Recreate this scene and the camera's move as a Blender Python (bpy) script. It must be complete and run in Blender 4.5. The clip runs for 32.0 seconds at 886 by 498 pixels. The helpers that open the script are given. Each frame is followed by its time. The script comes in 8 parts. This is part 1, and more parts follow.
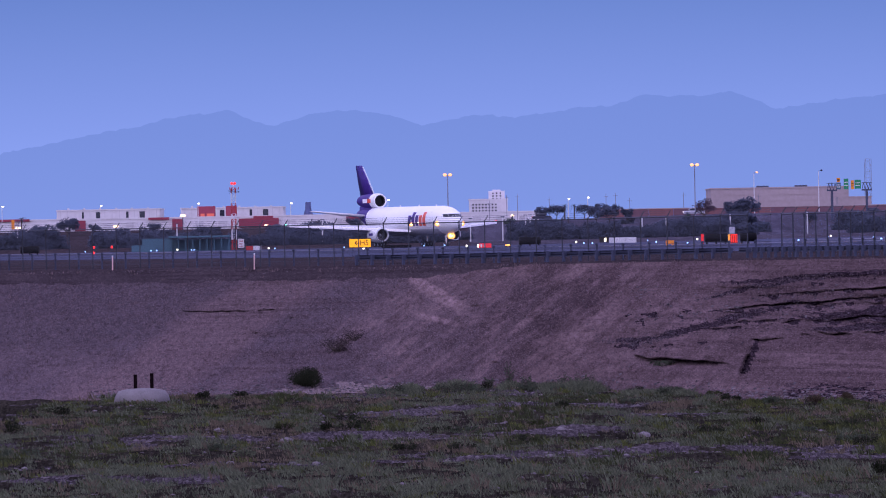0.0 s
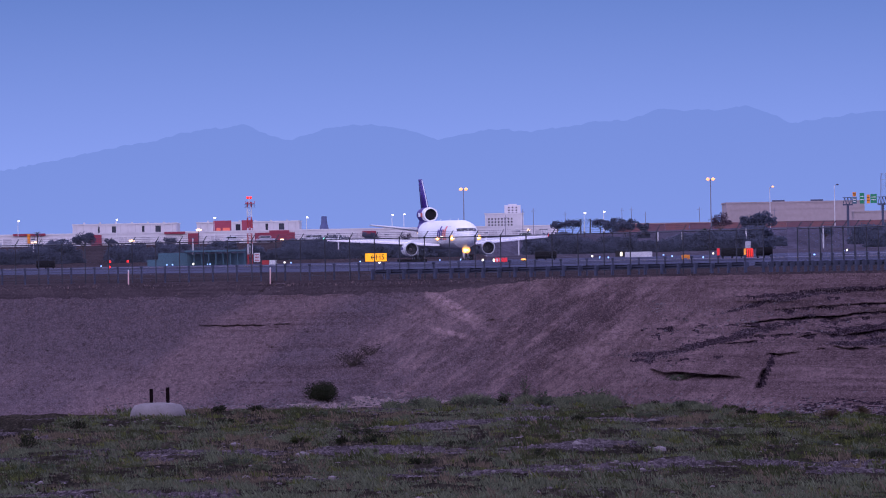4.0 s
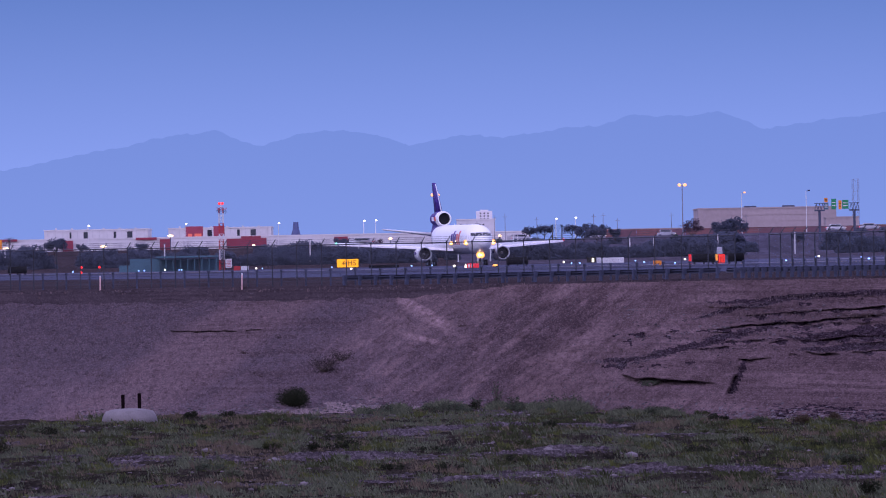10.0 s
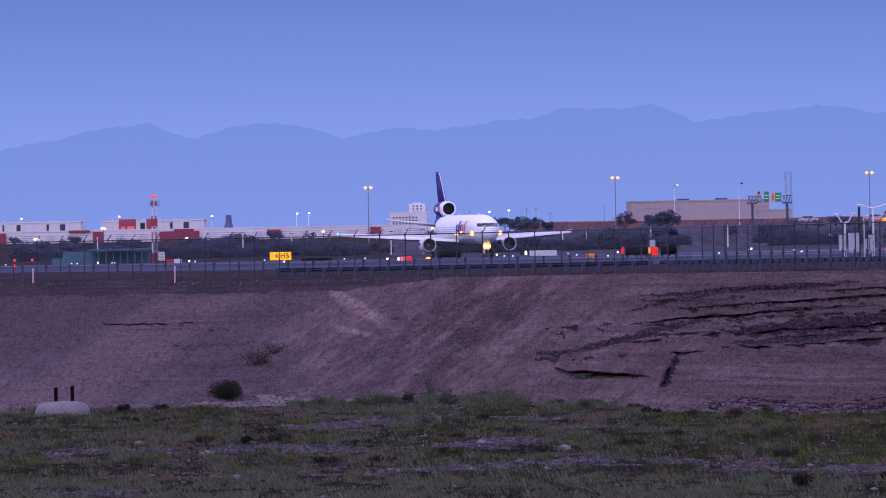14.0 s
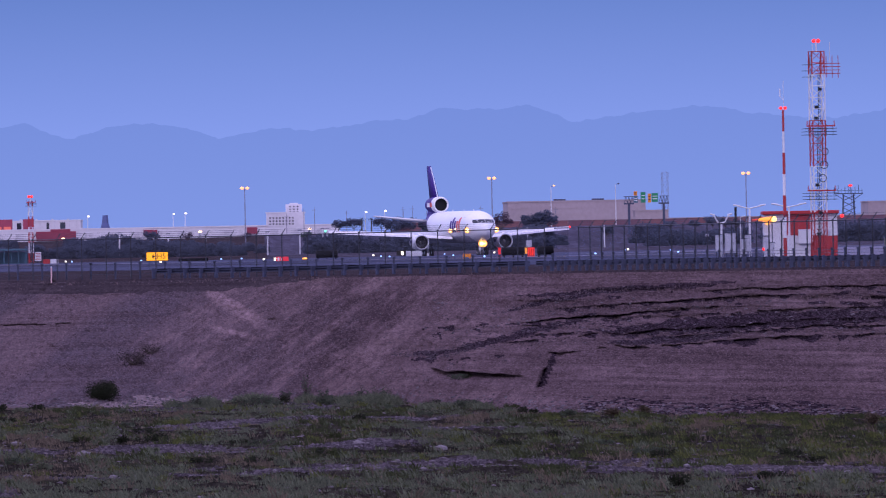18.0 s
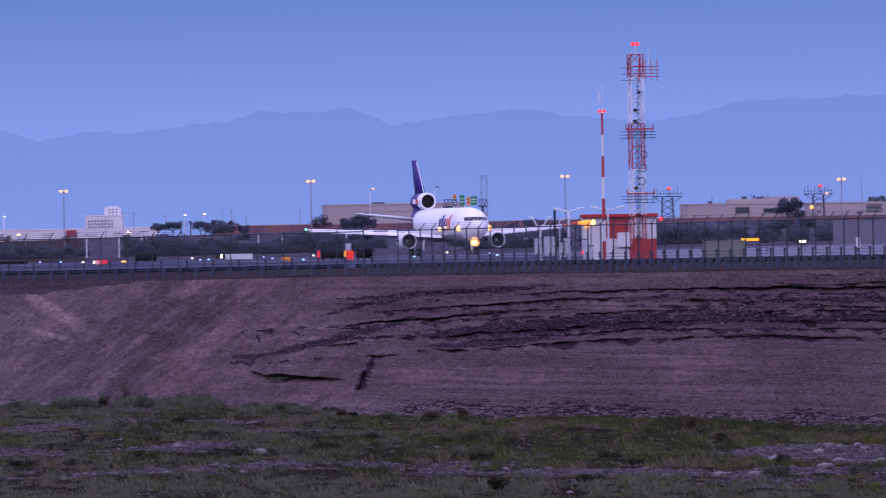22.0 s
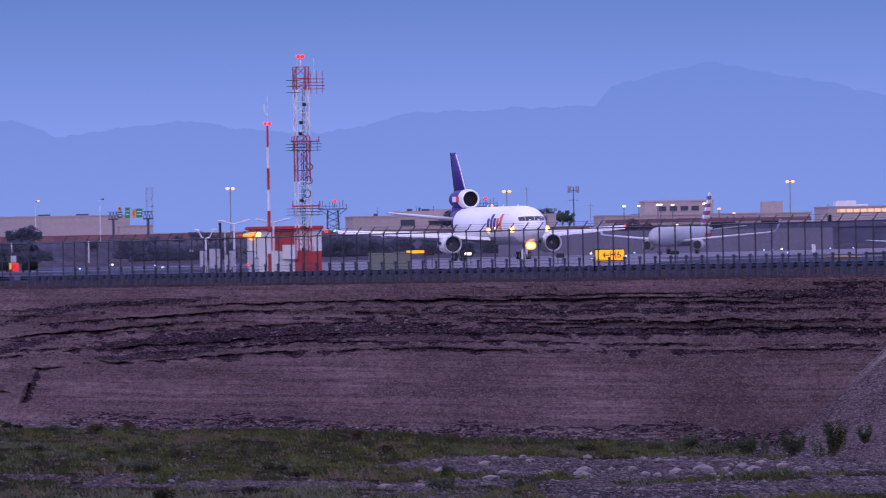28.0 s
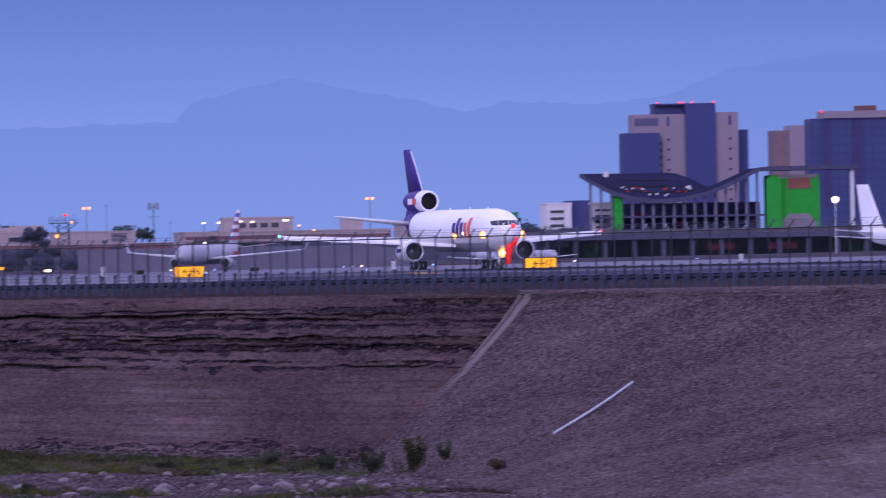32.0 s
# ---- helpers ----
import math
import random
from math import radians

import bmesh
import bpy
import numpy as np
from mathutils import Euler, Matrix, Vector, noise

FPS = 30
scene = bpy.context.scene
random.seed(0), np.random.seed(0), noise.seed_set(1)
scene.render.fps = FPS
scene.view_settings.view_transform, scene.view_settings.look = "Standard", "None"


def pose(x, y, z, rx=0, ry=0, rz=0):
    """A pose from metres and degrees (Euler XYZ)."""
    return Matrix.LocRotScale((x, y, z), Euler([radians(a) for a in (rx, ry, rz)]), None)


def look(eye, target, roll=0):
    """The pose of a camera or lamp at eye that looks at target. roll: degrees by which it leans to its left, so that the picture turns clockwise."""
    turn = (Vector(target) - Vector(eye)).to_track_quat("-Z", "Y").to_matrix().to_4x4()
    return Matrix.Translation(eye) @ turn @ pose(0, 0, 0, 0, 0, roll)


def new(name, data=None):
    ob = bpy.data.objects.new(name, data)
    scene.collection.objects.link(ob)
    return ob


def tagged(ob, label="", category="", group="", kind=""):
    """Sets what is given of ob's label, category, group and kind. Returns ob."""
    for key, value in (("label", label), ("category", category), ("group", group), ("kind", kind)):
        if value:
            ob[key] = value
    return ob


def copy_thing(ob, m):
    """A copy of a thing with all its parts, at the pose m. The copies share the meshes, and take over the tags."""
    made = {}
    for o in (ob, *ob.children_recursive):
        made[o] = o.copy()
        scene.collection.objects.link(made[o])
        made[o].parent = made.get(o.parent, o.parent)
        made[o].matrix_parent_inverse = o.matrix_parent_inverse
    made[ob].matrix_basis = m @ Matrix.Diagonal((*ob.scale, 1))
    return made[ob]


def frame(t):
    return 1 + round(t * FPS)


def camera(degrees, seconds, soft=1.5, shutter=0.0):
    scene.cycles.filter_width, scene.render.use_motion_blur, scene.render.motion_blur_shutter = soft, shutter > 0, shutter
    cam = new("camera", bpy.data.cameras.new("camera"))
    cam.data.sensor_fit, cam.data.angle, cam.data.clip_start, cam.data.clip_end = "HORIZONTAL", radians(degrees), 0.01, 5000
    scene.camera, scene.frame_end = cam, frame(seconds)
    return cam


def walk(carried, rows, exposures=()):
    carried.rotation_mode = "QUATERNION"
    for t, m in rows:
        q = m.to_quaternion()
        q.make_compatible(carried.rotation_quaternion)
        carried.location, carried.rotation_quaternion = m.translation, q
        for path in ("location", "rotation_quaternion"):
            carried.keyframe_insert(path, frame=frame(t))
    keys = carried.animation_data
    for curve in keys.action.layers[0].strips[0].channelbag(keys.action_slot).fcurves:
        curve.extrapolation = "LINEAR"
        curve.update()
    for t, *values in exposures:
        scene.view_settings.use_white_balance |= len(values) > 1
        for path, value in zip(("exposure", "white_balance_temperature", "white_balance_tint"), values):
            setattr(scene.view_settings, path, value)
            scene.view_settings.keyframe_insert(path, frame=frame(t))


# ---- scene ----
import functools


# ---------------------------------------------------------------- camera: a tripod on the far river bank, panning with the aircraft
EYE = 1.84
cam = camera(4.0, 32.0, soft=1.05, shutter=0.5)
PAN = [
    (0.0, -0.0039, -0.0518), (0.5, 0.0076, -0.0398), (1.0, 0.0115, -0.0391), (1.5, 0.0088, -0.0418),
    (2.0, 0.0266, -0.0122), (2.5, 0.0466, -0.0003), (3.0, 0.0627, 0.0007), (3.5, 0.0646, 0.0158),
    (5.5, 0.0758, 0.0044), (6.0, 0.0678, 0.0384), (6.5, 0.0754, 0.0434), (7.0, 0.0723, 0.031),
    (7.5, 0.049, 0.0179), (8.0, 0.0478, 0.0114), (8.5, 0.0409, 0.0102), (9.0, -0.0179, 0.0252),
    (9.5, -0.0475, 0.0521), (10.0, -0.0614, 0.038), (10.5, -0.2326, 0.0262), (11.0, -0.3601, 0.0135),
    (11.5, -0.348, 0.0088), (12.0, -0.3483, 0.015), (12.5, -0.3601, 0.0151), (13.0, -0.3522, 0.0122),
    (13.5, -0.3522, 0.0094), (14.0, -0.3638, 0.0003), (14.5, -0.4582, 0.0189), (16.5, -0.7275, -0.0036),
    (17.0, -0.7544, -0.0185), (17.5, -0.8357, -0.0143), (18.0, -0.921, -0.0081), (18.5, -1.0921, -0.0246),
    (19.0, -1.2882, 0.0174), (19.5, -1.3315, 0.0397), (20.0, -1.4744, 0.0356), (20.5, -1.4905, 0.004),
    (21.0, -1.4969, 0.004), (21.5, -1.5191, -0.0048), (22.0, -1.7383, -0.0086), (22.5, -1.8482, 0.0126),
    (23.0, -1.9893, 0.0185), (23.5, -2.0557, 0.0168), (24.0, -2.2441, 0.0173), (24.5, -2.2696, -0.0046),
    (26.5, -2.7031, -0.0332), (27.0, -2.7966, 0.0238), (27.5, -3.1235, 0.0135), (28.0, -3.2501, 0.0201),
    (28.5, -3.5267, 0.0633), (29.0, -3.8258, 0.052), (29.5, -3.964, 0.0307), (30.0, -4.3006, 0.0283),
    (30.5, -4.5033, 0.0339), (31.0, -4.5813, 0.0287), (31.5, -4.776, 0.0133), (32.0, -5.1487, 0.0621),
]
walk(cam, [(t, pose(0, 0, EYE, 90 + pitch, 0, yaw) @ pose(0, 0, 0, 0, 0, -1.03)) for t, yaw, pitch in PAN])

# ---------------------------------------------------------------- dusk sky: blue over the mountains, paler lavender overhead and behind
world = bpy.data.worlds.new("dusk_sky")
scene.world = world
world.use_nodes = True
wn, wl = world.node_tree.nodes, world.node_tree.links
coord = wn.new("ShaderNodeTexCoord")
split = wn.new("ShaderNodeSeparateXYZ")
wl.new(coord.outputs["Generated"], split.inputs[0])
low = wn.new("ShaderNodeValToRGB")          # the low sky over the mountains
low.color_ramp.elements[0].position, low.color_ramp.elements[0].color = 0.0, (0.262, 0.362, 0.895, 1)
low.color_ramp.elements[1].position, low.color_ramp.elements[1].color = 1.0, (0.135, 0.226, 0.61, 1)
near_horizon = wn.new("ShaderNodeMapRange")
near_horizon.inputs["From Min"].default_value, near_horizon.inputs["From Max"].default_value = 0.006, 0.021
wl.new(split.outputs["Z"], near_horizon.inputs["Value"])
wl.new(near_horizon.outputs[0], low.inputs[0])
high = wn.new("ShaderNodeMapRange")
high.interpolation_type = "SMOOTHSTEP"
high.inputs["From Min"].default_value, high.inputs["From Max"].default_value = 0.03, 0.5
wl.new(split.outputs["Z"], high.inputs["Value"])
rear = wn.new("ShaderNodeMapRange")
rear.interpolation_type = "SMOOTHSTEP"
rear.inputs["From Min"].default_value, rear.inputs["From Max"].default_value = 0.6, -0.6
wl.new(split.outputs["Y"], rear.inputs["Value"])
larger = wn.new("ShaderNodeMath")
larger.operation = "MAXIMUM"
wl.new(high.outputs[0], larger.inputs[0])
wl.new(rear.outputs[0], larger.inputs[1])
sky_mix = wn.new("ShaderNodeMixRGB")
sky_mix.inputs[2].default_value = (0.99, 0.92, 1.74, 1)
wl.new(larger.outputs[0], sky_mix.inputs[0])
wl.new(low.outputs[0], sky_mix.inputs[1])
wl.new(sky_mix.outputs[0], wn["Background"].inputs["Color"])
wn["Background"].inputs["Strength"].default_value = 1.0

glow = bpy.data.lights.new("afterglow", "SUN")
glow.energy, glow.angle, glow.color = 0.62, radians(25), (1.0, 0.86, 0.92)
new("afterglow", glow).matrix_world = look((0, 0, 50), (30, 60, 22))


# ---------------------------------------------------------------- materials
def shader(name, colour, rough=0.8, metal=0.0, vary=0.15, scale=2.0, bump=0.0, fine=14.0, spec=0.3, emit=None, power=0.0):
    """A surface with variation at two scales, and a little relief."""
    m = bpy.data.materials.new(name)
    m.use_nodes = True
    n, l = m.node_tree.nodes, m.node_tree.links
    b = n["Principled BSDF"]
    b.inputs["Roughness"].default_value, b.inputs["Metallic"].default_value = rough, metal
    b.inputs["Specular IOR Level"].default_value = spec
    pos = n.new("ShaderNodeNewGeometry")
    big, small = n.new("ShaderNodeTexNoise"), n.new("ShaderNodeTexNoise")
    big.inputs["Scale"].default_value, big.inputs["Detail"].default_value = 1.0 / scale, 5
    small.inputs["Scale"].default_value, small.inputs["Detail"].default_value = fine / scale, 3
    for t in (big, small):
        l.new(pos.outputs["Position"], t.inputs["Vector"])
    add = n.new("ShaderNodeMath")
    l.new(big.outputs["Fac"], add.inputs[0])
    l.new(small.outputs["Fac"], add.inputs[1])
    ramp = n.new("ShaderNodeMapRange")
    ramp.inputs["From Min"].default_value, ramp.inputs["From Max"].default_value = 0.7, 1.3
    ramp.inputs["To Min"].default_value, ramp.inputs["To Max"].default_value = 1 - vary, 1 + vary
    l.new(add.outputs[0], ramp.inputs["Value"])
    mul = n.new("ShaderNodeVectorMath")
    mul.operation = "SCALE"
    mul.inputs[0].default_value = colour
    l.new(ramp.outputs[0], mul.inputs["Scale"])
    l.new(mul.outputs[0], b.inputs["Base Color"])
    if bump:
        bp = n.new("ShaderNodeBump")
        bp.inputs["Strength"].default_value, bp.inputs["Distance"].default_value = bump, 0.1
        l.new(small.outputs["Fac"], bp.inputs["Height"])
        l.new(bp.outputs[0], b.inputs["Normal"])
    if emit:
        b.inputs["Emission Color"].default_value, b.inputs["Emission Strength"].default_value = (*emit, 1), power
    return m


def leaf_shader(name, colour, vary=0.3, scale=3.0):
    """Leaves: half of the light goes through them."""
    m = shader(name, colour, 1.0, vary=vary, scale=scale, spec=0.0)
    n, l = m.node_tree.nodes, m.node_tree.links
    through_leaf, mix = n.new("ShaderNodeBsdfTranslucent"), n.new("ShaderNodeMixShader")
    mix.inputs[0].default_value = 0.45
    source = n["Principled BSDF"].inputs["Base Color"].links[0].from_socket
    l.new(source, through_leaf.inputs["Color"])
    l.new(n["Principled BSDF"].outputs[0], mix.inputs[1])
    l.new(through_leaf.outputs[0], mix.inputs[2])
    l.new(mix.outputs[0], n["Material Output"].inputs["Surface"])
    return m


def lit(name, colour, power):
    return shader(name, colour, 0.4, vary=0.0, emit=colour, power=power)


def earth_shader(name, light, dark, stone, scale, streak=1.0, flat=0.12, grey=None, gravel=1.0, pebble=0.13, rough=0.5):
    """Bare desert earth: patches, gravel, single pebbles and darker streaks that run level."""
    m = bpy.data.materials.new(name)
    m.use_nodes = True
    n, l = m.node_tree.nodes, m.node_tree.links
    b = n["Principled BSDF"]
    b.inputs["Roughness"].default_value, b.inputs["Specular IOR Level"].default_value = 1.0, 0.0
    pos = n.new("ShaderNodeNewGeometry")
    def noise_node(size, detail=6, stretch=(1, 1, 1)):
        mp, t = n.new("ShaderNodeMapping"), n.new("ShaderNodeTexNoise")
        mp.inputs["Scale"].default_value = stretch
        t.inputs["Scale"].default_value, t.inputs["Detail"].default_value, t.inputs["Roughness"].default_value = 1 / size, detail, 0.62
        l.new(pos.outputs["Position"], mp.inputs["Vector"])
        l.new(mp.outputs[0], t.inputs["Vector"])
        return t.outputs["Fac"]
    def stretch_range(value, a, z, lo=0.0, hi=1.0):
        r = n.new("ShaderNodeMapRange")
        r.inputs["From Min"].default_value, r.inputs["From Max"].default_value = a, z
        r.inputs["To Min"].default_value, r.inputs["To Max"].default_value = lo, hi
        l.new(value, r.inputs["Value"])
        return r.outputs[0]
    def blend(f, a, c):
        x = n.new("ShaderNodeMixRGB")
        for i, v in ((0, f), (1, a), (2, c)):
            if isinstance(v, tuple):
                x.inputs[i].default_value = (*v, 1)
            elif isinstance(v, float):
                x.inputs[i].default_value = v
            else:
                l.new(v, x.inputs[i])
        return x.outputs[0]
    patch = noise_node(scale * 6, 7, (0.7, flat, 1))
    layer = noise_node(scale * 1.6, 5, (0.06, flat * 0.2, 2.6))
    thin = noise_node(scale * 0.42, 4, (0.05, flat * 0.1, 2.4))
    grain = noise_node(scale * 0.34, 4, (1, flat, 1.3))
    fleck = noise_node(scale * 0.085, 2, (1, flat, 1.2))
    def times(a, c):
        x = n.new("ShaderNodeMath")
        x.operation = "MULTIPLY"
        l.new(a, x.inputs[0])
        l.new(c, x.inputs[1])
        return x.outputs[0]
    col = blend(stretch_range(patch, 0.35, 0.68), dark, light)
    cut = None
    if grey:
        turned, streaks = n.new("ShaderNodeMapping"), n.new("ShaderNodeTexNoise")
        turned.vector_type = "TEXTURE"
        turned.inputs["Rotation"].default_value = (0, radians(-34), 0)
        turned.inputs["Scale"].default_value = (7.0, 60.0, 1.3)
        streaks.inputs["Scale"].default_value, streaks.inputs["Detail"].default_value, streaks.inputs["Roughness"].default_value = 1.0, 7, 0.6
        l.new(pos.outputs["Position"], turned.inputs["Vector"])
        l.new(turned.outputs[0], streaks.inputs["Vector"])
        turned_small, fans = n.new("ShaderNodeMapping"), n.new("ShaderNodeTexNoise")
        turned_small.vector_type = "TEXTURE"
        turned_small.inputs["Rotation"].default_value = (0, radians(-34), 0)
        turned_small.inputs["Scale"].default_value = (1.7, 30.0, 0.42)
        fans.inputs["Scale"].default_value, fans.inputs["Detail"].default_value, fans.inputs["Roughness"].default_value = 1.0, 5, 0.65
        l.new(pos.outputs["Position"], turned_small.inputs["Vector"])
        l.new(turned_small.outputs[0], fans.inputs["Vector"])
        sep, wave = n.new("ShaderNodeSeparateXYZ"), n.new("ShaderNodeMath")
        l.new(pos.outputs["Position"], sep.inputs[0])
        wave.operation, wave.inputs[1].default_value = "MULTIPLY_ADD", 26.0
        l.new(patch, wave.inputs[0])
        l.new(sep.outputs["X"], wave.inputs[2])
        cut = stretch_range(wave.outputs[0], 22.0, 38.0, 0.12, 1.0)
        smooth_part = times(stretch_range(wave.outputs[0], 40.0, 26.0, 0.15, 1.0), stretch_range(wave.outputs[0], 0.0, 10.0, 0.3, 1.0))
        scraped = times(stretch_range(wave.outputs[0], -8.0, -3.0, 0.0, 0.55), stretch_range(wave.outputs[0], 9.0, 4.0))
        larger_of = n.new("ShaderNodeMath")
        larger_of.operation = "MAXIMUM"
        l.new(cut, larger_of.inputs[0])
        l.new(scraped, larger_of.inputs[1])
        cut = larger_of.outputs[0]
        col = blend(stretch_range(wave.outputs[0], 22.0, 4.0, 0.0, 0.65), col, grey)
        col = blend(times(stretch_range(streaks.outputs["Fac"], 0.50, 0.66, 0.0, 0.85), smooth_part), col, tuple(1.2 * v for v in light))
        col = blend(times(stretch_range(streaks.outputs["Fac"], 0.47, 0.30, 0.0, 0.5), smooth_part), col, dark)
        col = blend(times(stretch_range(fans.outputs["Fac"], 0.52, 0.68, 0.0, 0.6), smooth_part), col, tuple(1.2 * v for v in light))
        col = blend(times(stretch_range(fans.outputs["Fac"], 0.48, 0.32, 0.0, 0.6), smooth_part), col, tuple(0.8 * v for v in dark))
        def along(dx, dz, shift, rough_edge):
            a, c = n.new("ShaderNodeVectorMath"), n.new("ShaderNodeMath")
            a.operation, a.inputs[1].default_value = "DOT_PRODUCT", (dx, 0, dz)
            l.new(pos.outputs["Position"], a.inputs[0])
            c.operation, c.inputs[1].default_value = "MULTIPLY_ADD", rough_edge
            l.new(patch, c.inputs[0])
            l.new(a.outputs["Value"], c.inputs[2])
            e = n.new("ShaderNodeMath")
            e.operation, e.inputs[1].default_value = "ADD", shift - 0.5 * rough_edge
            l.new(c.outputs[0], e.inputs[0])
            return e.outputs[0]
        slant = along(1.0, -1.45, 0.0, 4.0)                    # grey gravel and scraped pink earth lie in slanting bands
        upper = stretch_range(along(0.0, 1.0, 0.0, 1.5), -6.6, -4.6)
        col = blend(times(stretch_range(slant, -12.6, -14.2, 0.0, 0.7), upper), col, tuple(0.62 * v for v in grey))
        scraped_band = times(stretch_range(slant, -14.0, -12.4, 0.0, 0.55), stretch_range(slant, -5.2, -7.0))
        col = blend(scraped_band, col, tuple(0.92 * v for v in light))
        col = blend(times(times(stretch_range(slant, -7.2, -5.6, 0.0, 0.62), stretch_range(slant, -0.9, -2.4)), upper), col, tuple(0.75 * v for v in grey))
        fan = along(0.57, 1.0, 2.28, 0.9)                       # a pale washed fan below the crest
        wedge = times(times(stretch_range(fan, -0.75, -0.05), stretch_range(fan, 0.55, 0.2)), times(stretch_range(along(1.0, 0.0, 0.0, 1.0), -2.9, -2.2), stretch_range(along(1.0, 0.0, 0.0, 1.6), 2.0, 0.6)))
        fan_low = along(0.30, 1.0, 4.0, 0.8)
        low_wedge = times(times(stretch_range(fan_low, -0.30, -0.05, 0.0, 0.6), stretch_range(fan_low, 0.3, 0.1)), times(stretch_range(along(1.0, 0.0, 0.0, 1.0), -2.2, -1.4), stretch_range(along(1.0, 0.0, 0.0, 1.6), 1.8, 0.2)))
        for spread in (wedge, low_wedge):
            col = blend(times(spread, stretch_range(fans.outputs["Fac"], 0.30, 0.56, 0.15, 0.95)), col, tuple(1.8 * v for v in light))
    beds, laminae = stretch_range(layer, 0.45, 0.64, 0.0, 0.7 * streak), stretch_range(thin, 0.46, 0.62, 0.0, 0.6 * streak)
    col = blend(times(beds, cut) if cut else beds, col, dark)
    col = blend(times(laminae, cut) if cut else laminae, col, tuple(0.6 * v for v in dark))
    col = blend(stretch_range(grain, 0.44, 0.68, 0.0, 0.55), col, tuple(0.6 * v for v in dark))
    col = blend(stretch_range(fleck, 0.46, 0.30, 0.0, 0.9 * gravel), col, tuple(0.35 * v for v in dark))
    col = blend(stretch_range(fleck, 0.56, 0.68, 0.0, 0.8 * gravel), col, stone)
    squeezed, cells, tone = n.new("ShaderNodeMapping"), n.new("ShaderNodeTexVoronoi"), n.new("ShaderNodeSeparateColor")
    squeezed.inputs["Scale"].default_value = (1, 0.4 * flat, 1.1)
    cells.inputs["Scale"].default_value = 1 / pebble
    l.new(pos.outputs["Position"], squeezed.inputs["Vector"])
    l.new(squeezed.outputs[0], cells.inputs["Vector"])
    l.new(cells.outputs["Color"], tone.inputs[0])
    col = blend(stretch_range(tone.outputs[0], 0.55, 0.95, 0.0, rough), col, tuple(1.45 * v for v in light))
    col = blend(stretch_range(tone.outputs[1], 0.5, 0.95, 0.0, 1.25 * rough), col, tuple(0.35 * v for v in dark))
    l.new(col, b.inputs["Base Color"])
    add, bumpy = n.new("ShaderNodeMath"), n.new("ShaderNodeMath")
    bumpy.operation, bumpy.inputs[1].default_value = "MULTIPLY_ADD", -0.7
    l.new(cells.outputs["Distance"], bumpy.inputs[0])
    l.new(grain, bumpy.inputs[2])
    l.new(bumpy.outputs[0], add.inputs[0])
    l.new(fleck, add.inputs[1])
    bp = n.new("ShaderNodeBump")
    bp.inputs["Strength"].default_value, bp.inputs["Distance"].default_value = 0.9, 0.35
    l.new(add.outputs[0], bp.inputs["Height"])
    l.new(bp.outputs[0], b.inputs["Normal"])
    return m


EARTH = earth_shader("bank_earth", (0.245, 0.168, 0.172), (0.082, 0.054, 0.059), (0.294, 0.227, 0.235), 1.0, 1.0, grey=(0.139, 0.114, 0.136), gravel=0.55, pebble=0.085, rough=0.17)
SLOPE = earth_shader("gravel_slope", (0.215, 0.166, 0.172), (0.074, 0.056, 0.064), (0.244, 0.202, 0.218), 0.9, 0.45, 0.45, gravel=1.0, pebble=0.10, rough=0.5)


def slope_edge(m):
    """Two pale washed strips that run down the ridge of the old slope."""
    n, l = m.node_tree.nodes, m.node_tree.links
    bsdf = n["Principled BSDF"]
    col = bsdf.inputs["Base Color"].links[0].from_socket
    pos, off, sep, rag, wob = (n.new("ShaderNode" + k) for k in ("NewGeometry", "VectorMath", "SeparateXYZ", "TexNoise", "Math"))
    off.operation, off.inputs[1].default_value = "DOT_PRODUCT", (-12 / 15.3, 9.5 / 15.3, 0)
    l.new(pos.outputs["Position"], off.inputs[0])
    l.new(pos.outputs["Position"], sep.inputs[0])
    l.new(pos.outputs["Position"], rag.inputs["Vector"])
    rag.inputs["Scale"].default_value, rag.inputs["Detail"].default_value = 0.9, 5
    wob.operation, wob.inputs[1].default_value = "MULTIPLY_ADD", 0.55
    l.new(rag.outputs["Fac"], wob.inputs[0])
    l.new(off.outputs["Value"], wob.inputs[2])
    def span(value, a, z, hi=1.0):
        r = n.new("ShaderNodeMapRange")
        r.inputs["From Min"].default_value, r.inputs["From Max"].default_value, r.inputs["To Max"].default_value = a, z, hi
        l.new(value, r.inputs["Value"])
        return r.outputs[0]
    for lo, hi, z0, z1, strong in ((-0.45, 0.10, -8.0, -3.5, 0.6), (-1.75, -0.85, -6.0, -3.0, 0.8)):
        f = [span(wob.outputs[0], lo + 372.07 - 0.2, lo + 372.07 + 0.1), span(wob.outputs[0], hi + 372.07 + 0.15, hi + 372.07 - 0.1), span(sep.outputs["Z"], z0, z1, strong)]
        for k in range(2):
            x = n.new("ShaderNodeMath")
            x.operation = "MULTIPLY"
            l.new(f[k], x.inputs[0])
            l.new(f[k + 1], x.inputs[1])
            f[k + 1] = x.outputs[0]
        mix = n.new("ShaderNodeMixRGB")
        mix.inputs[2].default_value = (0.33, 0.272, 0.275, 1)
        l.new(f[2], mix.inputs[0])
        l.new(col, mix.inputs[1])
        col = mix.outputs[0]
    l.new(col, bsdf.inputs["Base Color"])


